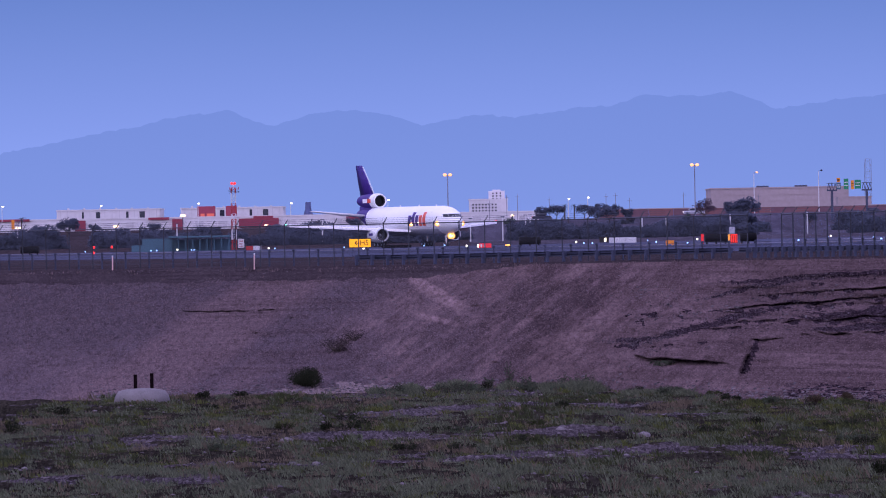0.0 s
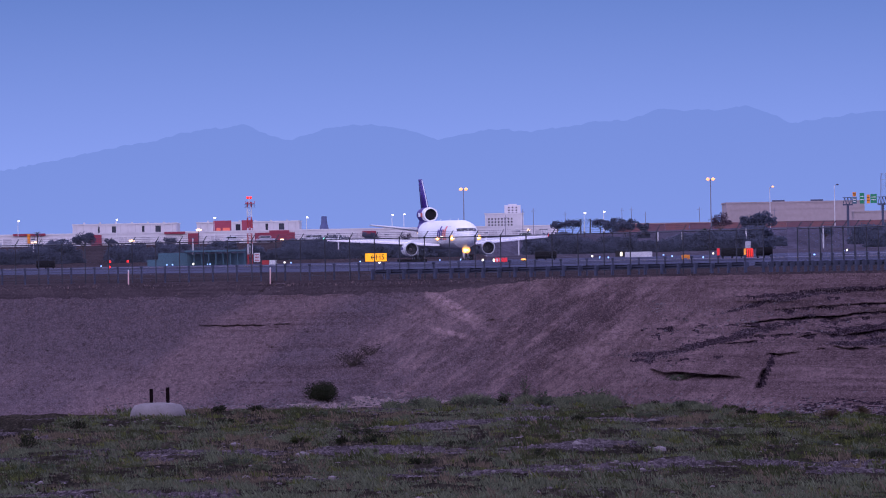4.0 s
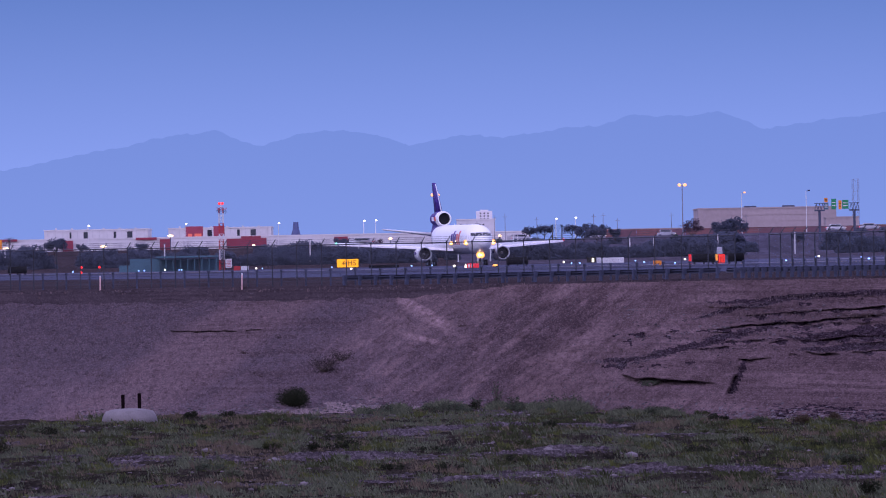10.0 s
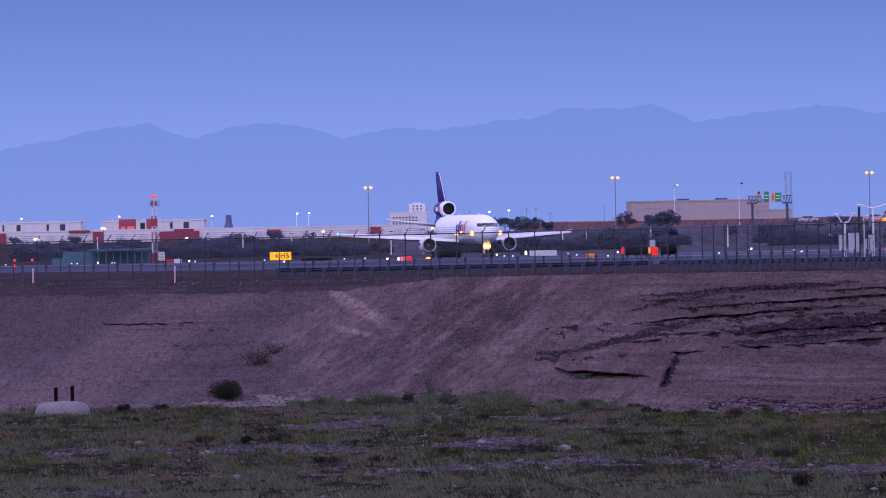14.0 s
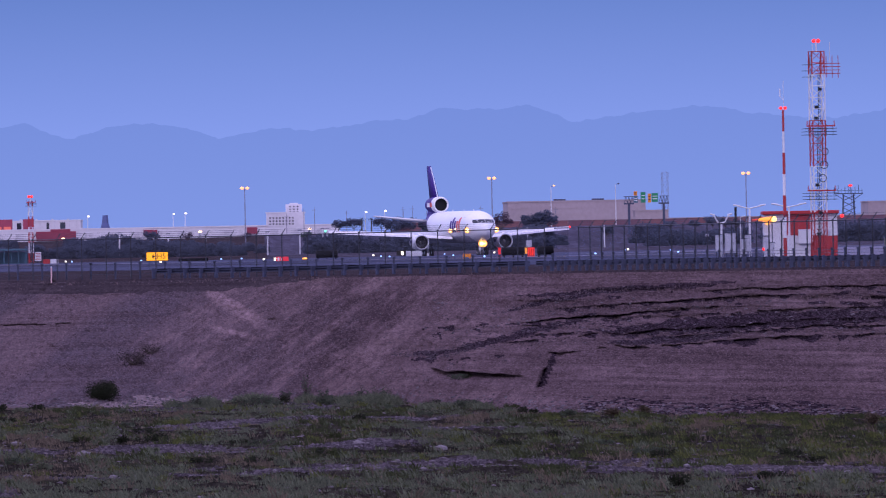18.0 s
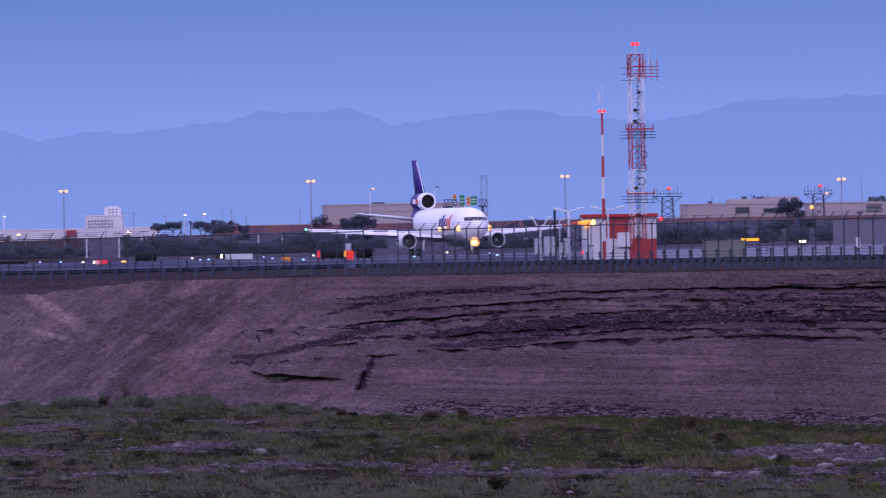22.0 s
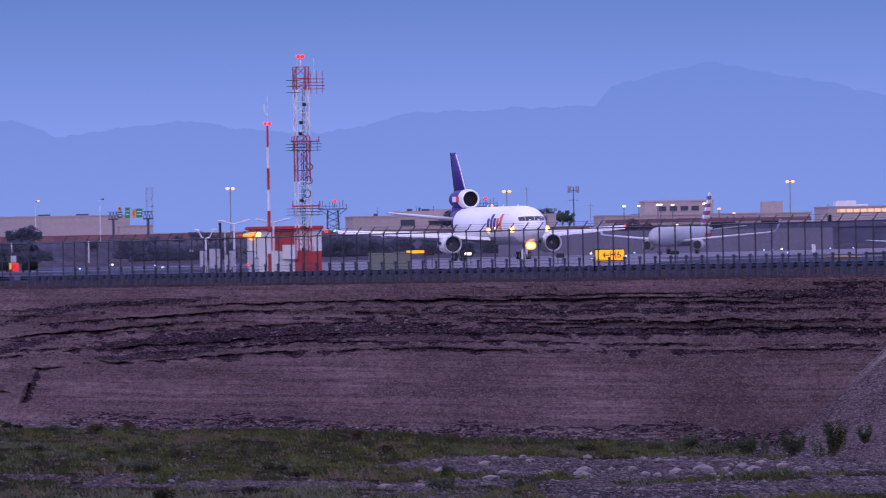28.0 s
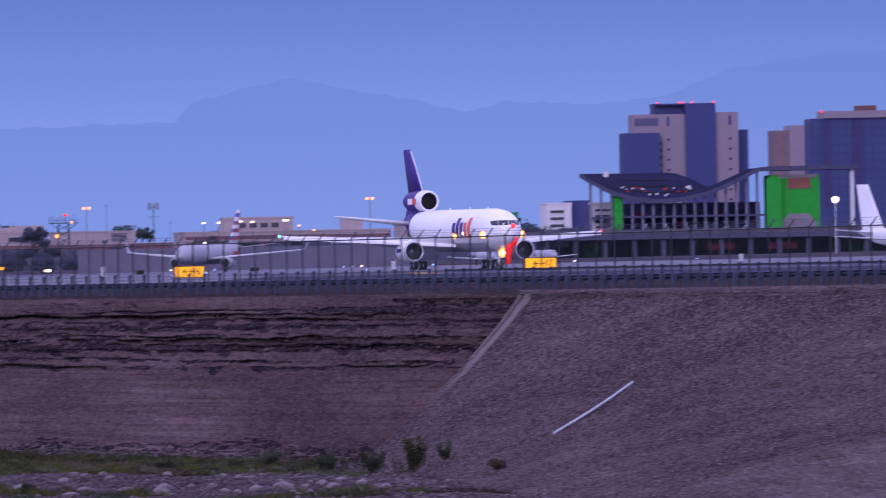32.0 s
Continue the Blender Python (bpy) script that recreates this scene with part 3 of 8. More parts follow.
strip("taxiway", -1200, 2600, -166, -106, 0.03, ASPHALT, "dark asphalt taxiway beside the runway", "taxiway")
strip("perimeter_road", -1200, 2600, -252, -168, 0.02, TARMAC, "dark asphalt patrol road behind the fence", "road")


def exit_taxiway():
    """A pale concrete taxiway that leaves the runway at an angle."""
    bm = B()
    loft(bm, [[(x0 + (x1 - x0) * f, y, air_z(x0 + (x1 - x0) * f) + 0.08) for f in (0, 0.5, 1)] for y, x0, x1 in ((1142, 56, 80), (1250, 58, 92), (1420, 64, 108), (1650, 72, 122), (1900, 84, 140), (2250, 96, 160))], close=False, cap=False)
    tagged(part("exit_taxiway", bm, CONCRETE), "pale concrete taxiway that leaves the runway", "taxiway", kind="structure")


exit_taxiway()
strip("painted_line", -1200, 2600, -118, -117.3, 0.05, YELLOW_PAINT, "yellow painted taxiway edge line", "line")


def taxi_mark():
    """A short faded yellow marking on the dark pavement."""
    bm = B()
    loft(bm, [[(x + d, y, air_z(x + d) + 0.12) for d in (-1.4, 0, 1.4)] for x, y in ((117.5, 1320), (121.5, 1370), (126.0, 1430), (130.5, 1490))], close=False, cap=False)
    tagged(part("painted_mark", bm, shader("worn_amber_paint", (0.27, 0.165, 0.06), 0.9, vary=0.4, scale=3)), "short faded yellow taxiway marking", "line", kind="structure")


taxi_mark()


# ---------------------------------------------------------------- mountains, far behind everything
def ridge(name, y, knots, seed, low, up):
    """A mountain range: a long ridge with rough flanks, in the blue of the evening haze."""
    xs = np.arange(-330, 760, 1.2)
    kx, kz = [k[0] for k in knots], [k[1] for k in knots]
    bm = B()
    rings = []
    for x in xs:
        h = float(np.interp(x, kx, kz))
        h += 0.7 * lump(x, seed, 0, 16) + 0.75 * lump(x, seed, 5, 6) + 0.4 * lump(x, seed, 9, 2.2)
        rings.append([(float(x), y - 60 * (1 - f) + 8 * lump(x, f * 3, seed, 18) * (1 - f), -2 + (h + 2) * f) for f in (0, 0.25, 0.5, 0.75, 0.92, 1.0)] + [(float(x), y + 20, -2.0)])
    loft(bm, rings, close=False, cap=False)
    # the haze is painted: an emission that pales towards the foot
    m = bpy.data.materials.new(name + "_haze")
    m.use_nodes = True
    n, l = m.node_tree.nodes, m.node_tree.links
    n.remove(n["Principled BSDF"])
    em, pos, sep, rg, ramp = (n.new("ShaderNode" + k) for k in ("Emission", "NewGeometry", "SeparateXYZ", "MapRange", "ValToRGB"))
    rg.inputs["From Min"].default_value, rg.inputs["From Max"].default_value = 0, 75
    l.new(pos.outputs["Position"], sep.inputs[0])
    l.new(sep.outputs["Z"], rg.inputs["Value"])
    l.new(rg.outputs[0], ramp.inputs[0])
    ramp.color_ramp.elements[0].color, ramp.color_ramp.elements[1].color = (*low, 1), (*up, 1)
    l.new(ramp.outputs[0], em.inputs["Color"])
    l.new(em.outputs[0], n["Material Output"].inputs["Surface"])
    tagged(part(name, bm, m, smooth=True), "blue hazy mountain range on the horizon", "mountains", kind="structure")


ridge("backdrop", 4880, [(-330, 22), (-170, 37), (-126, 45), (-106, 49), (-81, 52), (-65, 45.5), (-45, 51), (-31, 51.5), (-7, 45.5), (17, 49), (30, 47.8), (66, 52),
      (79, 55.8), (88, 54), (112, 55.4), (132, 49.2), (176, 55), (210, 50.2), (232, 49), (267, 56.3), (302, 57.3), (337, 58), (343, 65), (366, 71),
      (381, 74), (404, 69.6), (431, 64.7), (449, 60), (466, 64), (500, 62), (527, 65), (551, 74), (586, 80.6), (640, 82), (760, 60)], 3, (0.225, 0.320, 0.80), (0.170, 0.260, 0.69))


# ---------------------------------------------------------------- the guard rail, the fence and the cable barrier along the crest
def line_points(x0, x1, step, behind):
    """Places along the crest line, step metres apart, so many metres behind the rail, each with the line's bearing."""
    out, x, y = [], x0, rail_y(x0)
    while x < x1:
        dx, dy = (1, -1.346) if x < 20 else (1, -4.26)
        k = math.hypot(dx, dy)
        nx, ny = -dy / k, dx / k
        out.append((x + nx * behind, rail_y(x) + ny * behind, math.degrees(math.atan2(dy, dx))))
        x += step * dx / k
    return out


def build_rail():
    thing = root("guard_rail", label="galvanised steel guard rail on dark posts along the bank's crest", category="guard rail")
    bm = B()
    block(bm, 0, 0, 0.40, 0.16, 0.20, 0.85, 0.015)
    post = part("post", bm, TIMBER, thing)
    bm = B()
    block(bm, 0, 0.17, 0.60, 0.12, 0.15, 0.36, 0.01)
    spacer = part("spacer_block", bm, TIMBER, thing)
    bm = B()
    prof = [(0, 0.16), (-0.05, 0.13), (-0.08, 0.10), (-0.05, 0.05), (0, 0), (-0.05, -0.05), (-0.08, -0.10), (-0.05, -0.13), (0, -0.16)]
    loft(bm, [[(s * 0.985, 0.26 - a, 0.62 + b) for a, b in prof] + [(s * 0.985, 0.25 - a, 0.62 + b) for a, b in reversed(prof)] for s in (-0.97, 0.97)])
    # the beam's colour is darkened to paint the shade on its back
    beam = part("beam", bm, shader("shaded_beam_steel", (0.026, 0.031, 0.056), 0.8, 0.2, 0.25, 0.6), thing)
    pts = line_points(-6.2, 92, 1.905, 0)
    first = True
    for i, (x, y, a) in enumerate(pts):
        m = pose(x, y, air_z(x) - 0.06 + 0.02 * math.sin(i * 1.7), 0, 0, a)
        if first:
            post.matrix_local, spacer.matrix_local = m, m
        else:
            again("post", post, thing, m)
            again("spacer_block", spacer, thing, m)
        if i + 1 < len(pts):
            x2, y2, a2 = pts[i + 1]
            mb = pose((x + x2) / 2, (y + y2) / 2, (air_z(x) + air_z(x2)) / 2 - 0.06, 0, 0, math.degrees(math.atan2(y2 - y, x2 - x)))
            if first:
                beam.matrix_local = mb
            else:
                again("beam", beam, thing, mb)
        first = False


def build_fence():
    thing = root("security_fence", label="tall chain-link security fence with angled barbed-wire arms", category="fence")
    bm = B()
    rod(bm, (0, 0, -0.3), (0, 0, 3.0), 0.046, sides=6)
    rod(bm, (0, 0, 2.98), (0, 0.32, 3.42), 0.035, sides=5)
    ball(bm, (0, 0, 3.0), 0.07, 6)
    post = part("post", bm, FENCE_STEEL, thing)
    bm = B()
    rod(bm, (-1.52, 0, 2.96), (1.52, 0, 2.96), 0.042, sides=5)
    top = part("top_rail", bm, FENCE_STEEL, thing)
    bm = B()
    for k in range(3):
        y, z = 0.08 + 0.11 * k, 3.10 + 0.14 * k
        rod(bm, (-1.52, y, z), (1.52, y, z), 0.012, sides=3)
    wire = part("barbed_wire", bm, FENCE_STEEL, thing)
    net = bpy.data.materials.new("chain_link")
    net.use_nodes = True
    n, l = net.node_tree.nodes, net.node_tree.links
    n["Principled BSDF"].inputs["Base Color"].default_value = (0.05, 0.05, 0.055, 1)
    tr, mx = n.new("ShaderNodeBsdfTransparent"), n.new("ShaderNodeMixShader")
    mx.inputs[0].default_value = 0.09
    l.new(tr.outputs[0], mx.inputs[1])
    l.new(n["Principled BSDF"].outputs[0], mx.inputs[2])
    l.new(mx.outputs[0], n["Material Output"].inputs["Surface"])
    bm = B()
    block(bm, 0, 0, 1.5, 3.0, 0.006, 2.9)
    mesh = part("chain_link_mesh", bm, net, thing)
    pts = line_points(-46, 92, 3.05, 2.2)
    for i, (x, y, a) in enumerate(pts):
        m = pose(x, y, air_z(x) + 0.0, 0, 0, a)
        mb = m
        if i + 1 < len(pts):
            x2, y2, a2 = pts[i + 1]
            mb = pose((x + x2) / 2, (y + y2) / 2, (air_z(x) + air_z(x2)) / 2, 0, 0, math.degrees(math.atan2(y2 - y, x2 - x)))
        for ob, q in ((post, m), (top, mb), (wire, mb), (mesh, mb)):
            if i == 0:
                ob.matrix_local = q
            else:
                again(ob.name.split(".")[0], ob, thing, q)


def build_barrier():
    thing = root("cable_barrier", label="low dark steel posts with cables behind the fence", category="barrier")
    bm = B()
    rod(bm, (0, 0, -0.2), (0, 0, 1.15), 0.075, sides=6)
    block(bm, 0, 0, 1.16, 0.17, 0.17, 0.14, 0.02)
    post = part("post", bm, TIMBER, thing)
    bm = B()
    for z in (0.35, 0.62, 0.88, 1.08):
        rod(bm, (-1.52, 0.1, z), (1.52, 0.1, z), 0.018, sides=3)
    cable = part("cable", bm, FENCE_STEEL, thing)
    rail = part("top_rail", block(B(), 1.52, 0.1, 1.12, 3.04, 0.05, 0.10), FENCE_STEEL, thing)
    pts = line_points(-45, 92, 3.05, 4.0)
    laid = False
    for i, (x, y, a) in enumerate(pts):
        m = pose(x, y, air_z(x), 0, 0, a)
        if x > 64:                                             # a flat top rail along the east end
            if laid:
                again("top_rail", rail, thing, m)
            else:
                rail.matrix_local = m
            laid = True
        for ob in (post, cable):
            if i == 0:
                ob.matrix_local = m
            else:
                again(ob.name.split(".")[0], ob, thing, m)


build_rail()
build_fence()
build_barrier()


# ---------------------------------------------------------------- the three-engined freighter: nose at the origin, tail towards -y
DUCT = shader("dark_duct_lining", (0.022, 0.022, 0.036), 0.6, vary=0.1)
FAN = shader("grey_fan_blades", (0.12, 0.12, 0.15), 0.5, 0.3, 0.1)
SLAT = shader("pale_slat_metal", (0.84, 0.82, 0.85), 0.4, 0.0, 0.06, 3)


def lamp_on(name, x, y, z, r, parent, label):
    """A lamp facing forward: a bright bulb before a disc painted as its glare."""
    o = part(name, ball(B(), (x, y + 0.06, z), r * 0.36, 12, (1, 0.3, 1)), LAMP_WARM, parent, label)
    part("reflector", rod(B(), (x, y - 0.05, z), (x, y + 0.05, z), r, sides=18), LAMP_GLARE, o)
    return o


def build_freighter():
    jet = root("cargo_jet", label="white three-engined cargo jet with a purple tail, landing lights on", category="airplane")
    # fuselage: stations from the nose: distance aft, radius, centre height
    st = [(1.1, 0.12, 4.80), (1.25, 0.60, 4.82), (1.6, 1.05, 4.88), (2.1, 1.45, 4.98), (3.0, 1.98, 5.12), (4.2, 2.48, 5.27), (6.0, 2.85, 5.38), (8.5, 3.01, 5.42), (14, 3.01, 5.42),
          (24, 3.01, 5.42), (36, 3.01, 5.42), (40, 2.85, 5.55), (44, 2.4, 5.95), (48, 1.75, 6.5), (51, 1.1, 6.95), (53, 0.55, 7.2)]
    seg = 40
    bm = B()
    loft(bm, [[(r * math.cos(2 * math.pi * i / seg), -a, z + r * math.sin(2 * math.pi * i / seg)) for i in range(seg)] for a, r, z in st])
    bm.faces.ensure_lookup_table()
    for f in bm.faces:
        c = f.calc_center_median()
        f.material_index = 1 if c.y < -43.5 else 2 if c.z < 3.55 and c.y < -6 else 0
    body = part("fuselage", bm, [WHITE, PURPLE, BELLY], jet, "white fuselage with a purple rear end", True)
    # cockpit windows: a band of panes wrapped on the nose
    def nose_radius(a):
        return float(np.interp(a, [s[0] for s in st], [s[1] for s in st])), float(np.interp(a, [s[0] for s in st], [s[2] for s in st]))
    def skin(a, deg, out=0.03):
        r, zc = nose_radius(a)
        return ((r + out) * math.cos(radians(deg)), -a, zc + (r + out) * math.sin(radians(deg)))
    def on_nose(side, z, out=0.03):
        """The point of the nose that lies so far to one side at a height."""
        a = 1.3
        while a < 9:
            r, zc = nose_radius(a)
            if r > abs(side) and zc + math.sqrt(r * r - side * side) >= z:
                break
            a += 0.02
        return (side * (1 + out / 3), -a + out, z)
    for sgn in (-1, 1):
        for s0, s1, lo0, lo1, hi0, hi1 in ((0.03, 1.24, 6.08, 6.05, 6.76, 6.74), (1.27, 2.05, 6.05, 6.07, 6.74, 6.66)):
            bm = B()
            loft(bm, [[on_nose(sgn * (s0 + (s1 - s0) * f), lo0 + (lo1 - lo0) * f + (hi0 + (hi1 - hi0) * f - lo0 - (lo1 - lo0) * f) * g) for g in (0, 0.5, 1)] for f in (0, 0.25, 0.5, 0.75, 1)], close=False, cap=False)
            part("cockpit_window", bm, GLASS_DARK, body)
    # doors outlined by a fine seam, and the dark anti-glare nose line
    for sgn in (-1, 1):
        for a in (8.2, 17.0):
            bm = B()
            for u0, u1, d0, d1 in ((0, 0.06, -2, 36), (1.1, 1.16, -2, 36), (0, 1.16, 34.5, 36), (0, 1.16, -2, -0.5)):
                pts = [skin(a + u, d, 0.012) for u in (u0, u1) for d in (d0, d1)]
                v = [bm.verts.new((sgn * p[0], p[1], p[2])) for p in (pts[0], pts[1], pts[3], pts[2])]
                bm.faces.new(v)
            part("door", bm, BELLY, body, "grey door seam")
    # the mark on each side: plain purple and orange shapes
    def side_shape(material, a0, a1, d0, d1, sgn, slant=0.0):
        bm = B()
        q = []
        for i in range(7):
            d = d0 + (d1 - d0) * i / 6
            q.append([(sgn * skin(a, d, 0.02)[0], skin(a, d, 0.02)[1], skin(a, d, 0.02)[2]) for a in (a0, a1)])
        loft(bm, q, close=False, cap=False)
        return part("side_mark", bm, material, body)
    for sgn in (-1, 1):
        # five plain upright bars, purple towards the nose on one side and towards the tail on the other
        for i, a in enumerate((11.0, 12.9, 14.8, 16.7, 18.6)):
            mat = ORANGE if (i < 2) == (sgn > 0) else PURPLE
            side_shape(mat, a, a + 1.5, -20, 36 if i in (0, 3) else 22, sgn)

    # wings: root to tip sections (half span, leading edge aft, chord, height, thickness)
    def wing(sgn):
        secs = [(2.6, 20.0, 13.5, 3.55, 0.13), (8.2, 24.3, 9.2, 3.95, 0.115), (15.5, 29.6, 6.2, 4.45, 0.10), (23.4, 35.3, 3.2, 5.0, 0.09), (23.75, 35.9, 2.4, 5.03, 0.06)]
        prof = [(0, 0), (0.06, 0.5), (0.3, 0.62), (0.65, 0.36), (1.0, 0.03), (0.65, -0.25), (0.3, -0.40), (0.06, -0.32)]
        bm = B()
        loft(bm, [[(sgn * s, -(le + c * u), z + c * t * w) for u, w in prof] for s, le, c, z, t in secs])
        w = part("wing", bm, WING_GREY, jet, "pale grey swept wing", True)
        bm = B()                                              # bright slats, lowered
        loft(bm, [[(sgn * s, -(le - 0.55 + du * c), z - 0.16 + dz) for du, dz in ((0.0, -0.26), (0.015, 0.06), (0.07, 0.32), (0.11, 0.26), (0.05, -0.20))] for s, le, c, z, t in secs[:4]])
        part("slat", bm, SLAT, w, "bright bare-metal slat")
        bm = B()                                              # flaps at take-off setting
        loft(bm, [[(sgn * s, -(le + c * (0.97 + u)), z - 0.05 * c * k - 0.1) for u, k in ((0, 0), (0.14, 1.0), (0.15, 1.2), (0.0, 0.4))] for s, le, c, z, t in (secs[0], secs[1], secs[2])])
        part("flap", bm, WING_GREY, w)
        for s in (5.0, 11.5, 16.0):                           # flap track fairings
            bm = B()
            le = float(np.interp(s, [2.6, 23.4], [20, 35.3])) + float(np.interp(s, [2.6, 8.2, 15.5, 23.4], [13.5, 9.2, 6.2, 3.2])) * 0.8
            ball(bm, (sgn * s, -le, 3.2 + s * 0.06), 0.3, 8, (1, 6, 1.2))
            part("flap_track_fairing", bm, WHITE, w)
        bm = B()
        ball(bm, (sgn * 23.75, -36.0, 5.08), 0.22, 8)
        part("navigation_light", bm, LAMP_RED if sgn < 0 else LAMP_GREEN, w, "red navigation light" if sgn < 0 else "green navigation light")
        lamp_on("landing_light", sgn * 3.5, -17.2, 4.7, 0.42, jet, "bright warm landing light")
        return w

    # nacelles
    def nacelle(name, parent, x, y, z, r, length, skin_mat, tail=0.62, lip=GREY_METAL, spin=True):
        k = 28
        def ring(a, rr):
            return [(x + rr * math.cos(2 * math.pi * i / k), y - a, z + rr * math.sin(2 * math.pi * i / k)) for i in range(k)]
        bm = B()
        loft(bm, [ring(0.35, r * 0.97), ring(0.9, r), ring(length * 0.55, r), ring(length * 0.85, r * 0.86), ring(length, r * tail)], cap=False)
        eng = part(name, bm, skin_mat, parent, "", True)
        bm = B()
        loft(bm, [ring(0.36, r * 0.97), ring(0.12, r * 0.93), ring(0, r * 0.86), ring(0.1, r * 0.79), ring(0.4, r * 0.76)], cap=False)
        part("intake_lip", bm, lip, eng, "bright metal intake lip", True)
        bm = B()
        loft(bm, [ring(0.4, r * 0.76), ring(1.5, r * 0.76)], cap=False)
        part("intake_duct", bm, DUCT, eng, "", True)
        bm = B()
        bm.faces.new([bm.verts.new(p) for p in ring(1.5, r * 0.77)])
        part("fan_disc", bm, DARK, eng, "dark fan face")
        if spin:
            bm = B()
            for i in range(18):
                a = 2 * math.pi * i / 18
                c0, c1 = math.cos(a), math.sin(a)
                v = [bm.verts.new((x + q * math.cos(a + w), y - d, z + q * math.sin(a + w))) for q, w, d in ((r * 0.2, 0, 1.42), (r * 0.74, 0.05, 1.40), (r * 0.74, 0.2, 1.46), (r * 0.2, 0.25, 1.47))]
                bm.faces.new(v)
            part("fan", bm, FAN, eng)
            bm = B()
            loft(bm, [ring(0.95, r * 0.02), ring(1.1, r * 0.1), ring(1.45, r * 0.2)])
            part("spinner", bm, BELLY, eng, "", True)
        bm = B()
        loft(bm, [ring(length - 0.3, r * tail * 0.85), ring(length + 0.9, r * 0.36), ring(length + 1.4, r * 0.2)])
        part("exhaust_cone", bm, GREY_METAL, eng, "", True)
        return eng

    for sgn in (-1, 1):
        w = wing(sgn)
        eng = nacelle("wing_engine", jet, sgn * 8.1, -21.5, 2.62, 1.52, 6.2, WHITE)
        bm = B()
        loft(bm, [[(sgn * 8.1 + d, -22.6, 4.05), (sgn * 8.1 + d, -31.5, 3.6), (sgn * 8.1 + d, -31.0, 4.2), (sgn * 8.1 + d, -24.0, 4.35)] for d in (-0.22, 0.22)])
        part("pylon", bm, WHITE, eng)
        for cx in (9.62, 6.58):
            part("cowl_mark", block(B(), sgn * cx, -24.2, 2.75, 0.03, 2.0, 0.5), PURPLE, eng)
        # tailplane
        bm = B()
        prof = [(0, 0), (0.1, 0.5), (0.5, 0.5), (1, 0.02), (0.5, -0.5), (0.1, -0.5)]
        loft(bm, [[(sgn * s, -(le + c * u), z + 0.10 * c * q) for u, q in prof] for s, le, c, z in ((1.0, 43.6, 7.0, 6.5), (10.5, 51.6, 2.9, 7.75), (10.75, 52.2, 2.2, 7.78))])
        part("tailplane", bm, WING_GREY, jet, "pale swept tailplane", True)

    # centre engine through the fin, and the fin
    tail = nacelle("tail_engine", jet, 0, -41.5, 9.75, 1.55, 10.5, [PURPLE], 0.62, WHITE, False)
    bm = B()
    k = 28
    loft(bm, [[(q * math.cos(2 * math.pi * i / k), -41.5 - a, 9.75 + q * math.sin(2 * math.pi * i / k)) for i in range(k)] for a, q in ((0.34, 1.515), (1.0, 1.565), (2.6, 1.57))], cap=False)
    part("intake_ring", bm, WHITE, tail, "white intake ring", True)
    bm = B()
    loft(bm, [[(d, -42.6, 8.4), (d, -51.0, 8.6), (d * 1.6, -50.5, 6.8), (d * 1.6, -41.8, 7.3)] for d in (-0.7, 0.7)])
    part("engine_strut", bm, PURPLE, tail)
    for sgn in (-1, 1):
        part("cowl_mark", block(B(), sgn * 1.57, -46.2, 9.75, 0.04, 2.3, 0.85), WHITE, tail)
        part("cowl_mark", block(B(), sgn * 1.575, -44.0, 9.75, 0.04, 1.7, 0.85), ORANGE, tail)
    bm = B()
    prof = [(0, 0), (0.12, 0.5), (0.5, 0.55), (1.0, 0.04), (0.5, -0.55), (0.12, -0.5)]
    loft(bm, [[(0.11 * c * q, -(le + c * u), z) for u, q in prof] for z, le, c in ((10.9, 44.6, 7.6), (14.5, 48.0, 5.6), (17.1, 50.8, 3.7), (17.22, 51.1, 3.3))])
    fin = part("fin", bm, PURPLE, jet, "tall purple tail fin", True)
    bm = B()
    loft(bm, [[(x, -(le - 0.05), z) for x in (-0.07, 0.07)] + [(x * 1.5, -(le + 0.25), z) for x in (0.07, -0.07)] for z, le in ((11.0, 44.6), (14.5, 47.95), (17.0, 50.7))])
    part("leading_edge", bm, GREY_METAL, fin, "bright metal leading edge")

    # undercarriage
    def leg(name, x, y, wheels, r, top):
        bm = B()
        rod(bm, (x, y, r), (x, y, top), 0.2)
        rod(bm, (x, y, top * 0.7), (x, y - 1.6, top), 0.1)
        g = part(name, bm, GREY_METAL, jet)
        for dx, dy in wheels:
            bm = B()
            rod(bm, (x + dx - 0.2, y + dy, r), (x + dx + 0.2, y + dy, r), r, sides=18)
            wl_ = part("wheel", bm, RUBBER, g)
            bm = B()
            rod(bm, (x + dx - 0.22, y + dy, r), (x + dx + 0.22, y + dy, r), r * 0.45, sides=12)
            part("rim", bm, GREY_METAL, wl_)
    leg("nose_gear", 0, -7.2, ((-0.35, 0), (0.35, 0)), 0.5, 2.9)
    for sgn in (-1, 1):
        leg("main_gear", sgn * 5.3, -29.5, ((-0.7, 0.85), (0.7, 0.85), (-0.7, -0.85), (0.7, -0.85)), 0.64, 3.6)
    for s in (-0.34, 0.34):
        lamp_on("nose_gear_light", 0.65 * s, -4.5 + 0.1 * s, 2.2, 0.66, jet, "bright warm taxi light on the nose leg")
    for sgn in (-1, 1):
        lamp_on("nose_side_light", sgn * 2.78, -5.2, 4.75, 0.56, jet, "bright warm light on the side of the nose")
    bm = B()
    ball(bm, (3.05, -14.5, 5.0), 0.2, 8)
    ball(bm, (-3.05, -14.5, 5.0), 0.2, 8)
    part("wing_inspection_light", bm, LAMP_WHITE, jet, "small white light on the side")
    for a, h in ((12, 8.5), (21, 8.5), (31, 8.5)):
        bm = B()
        block(bm, 0, -a, h + 0.06, 0.06, 0.5, 0.26, 0.02)
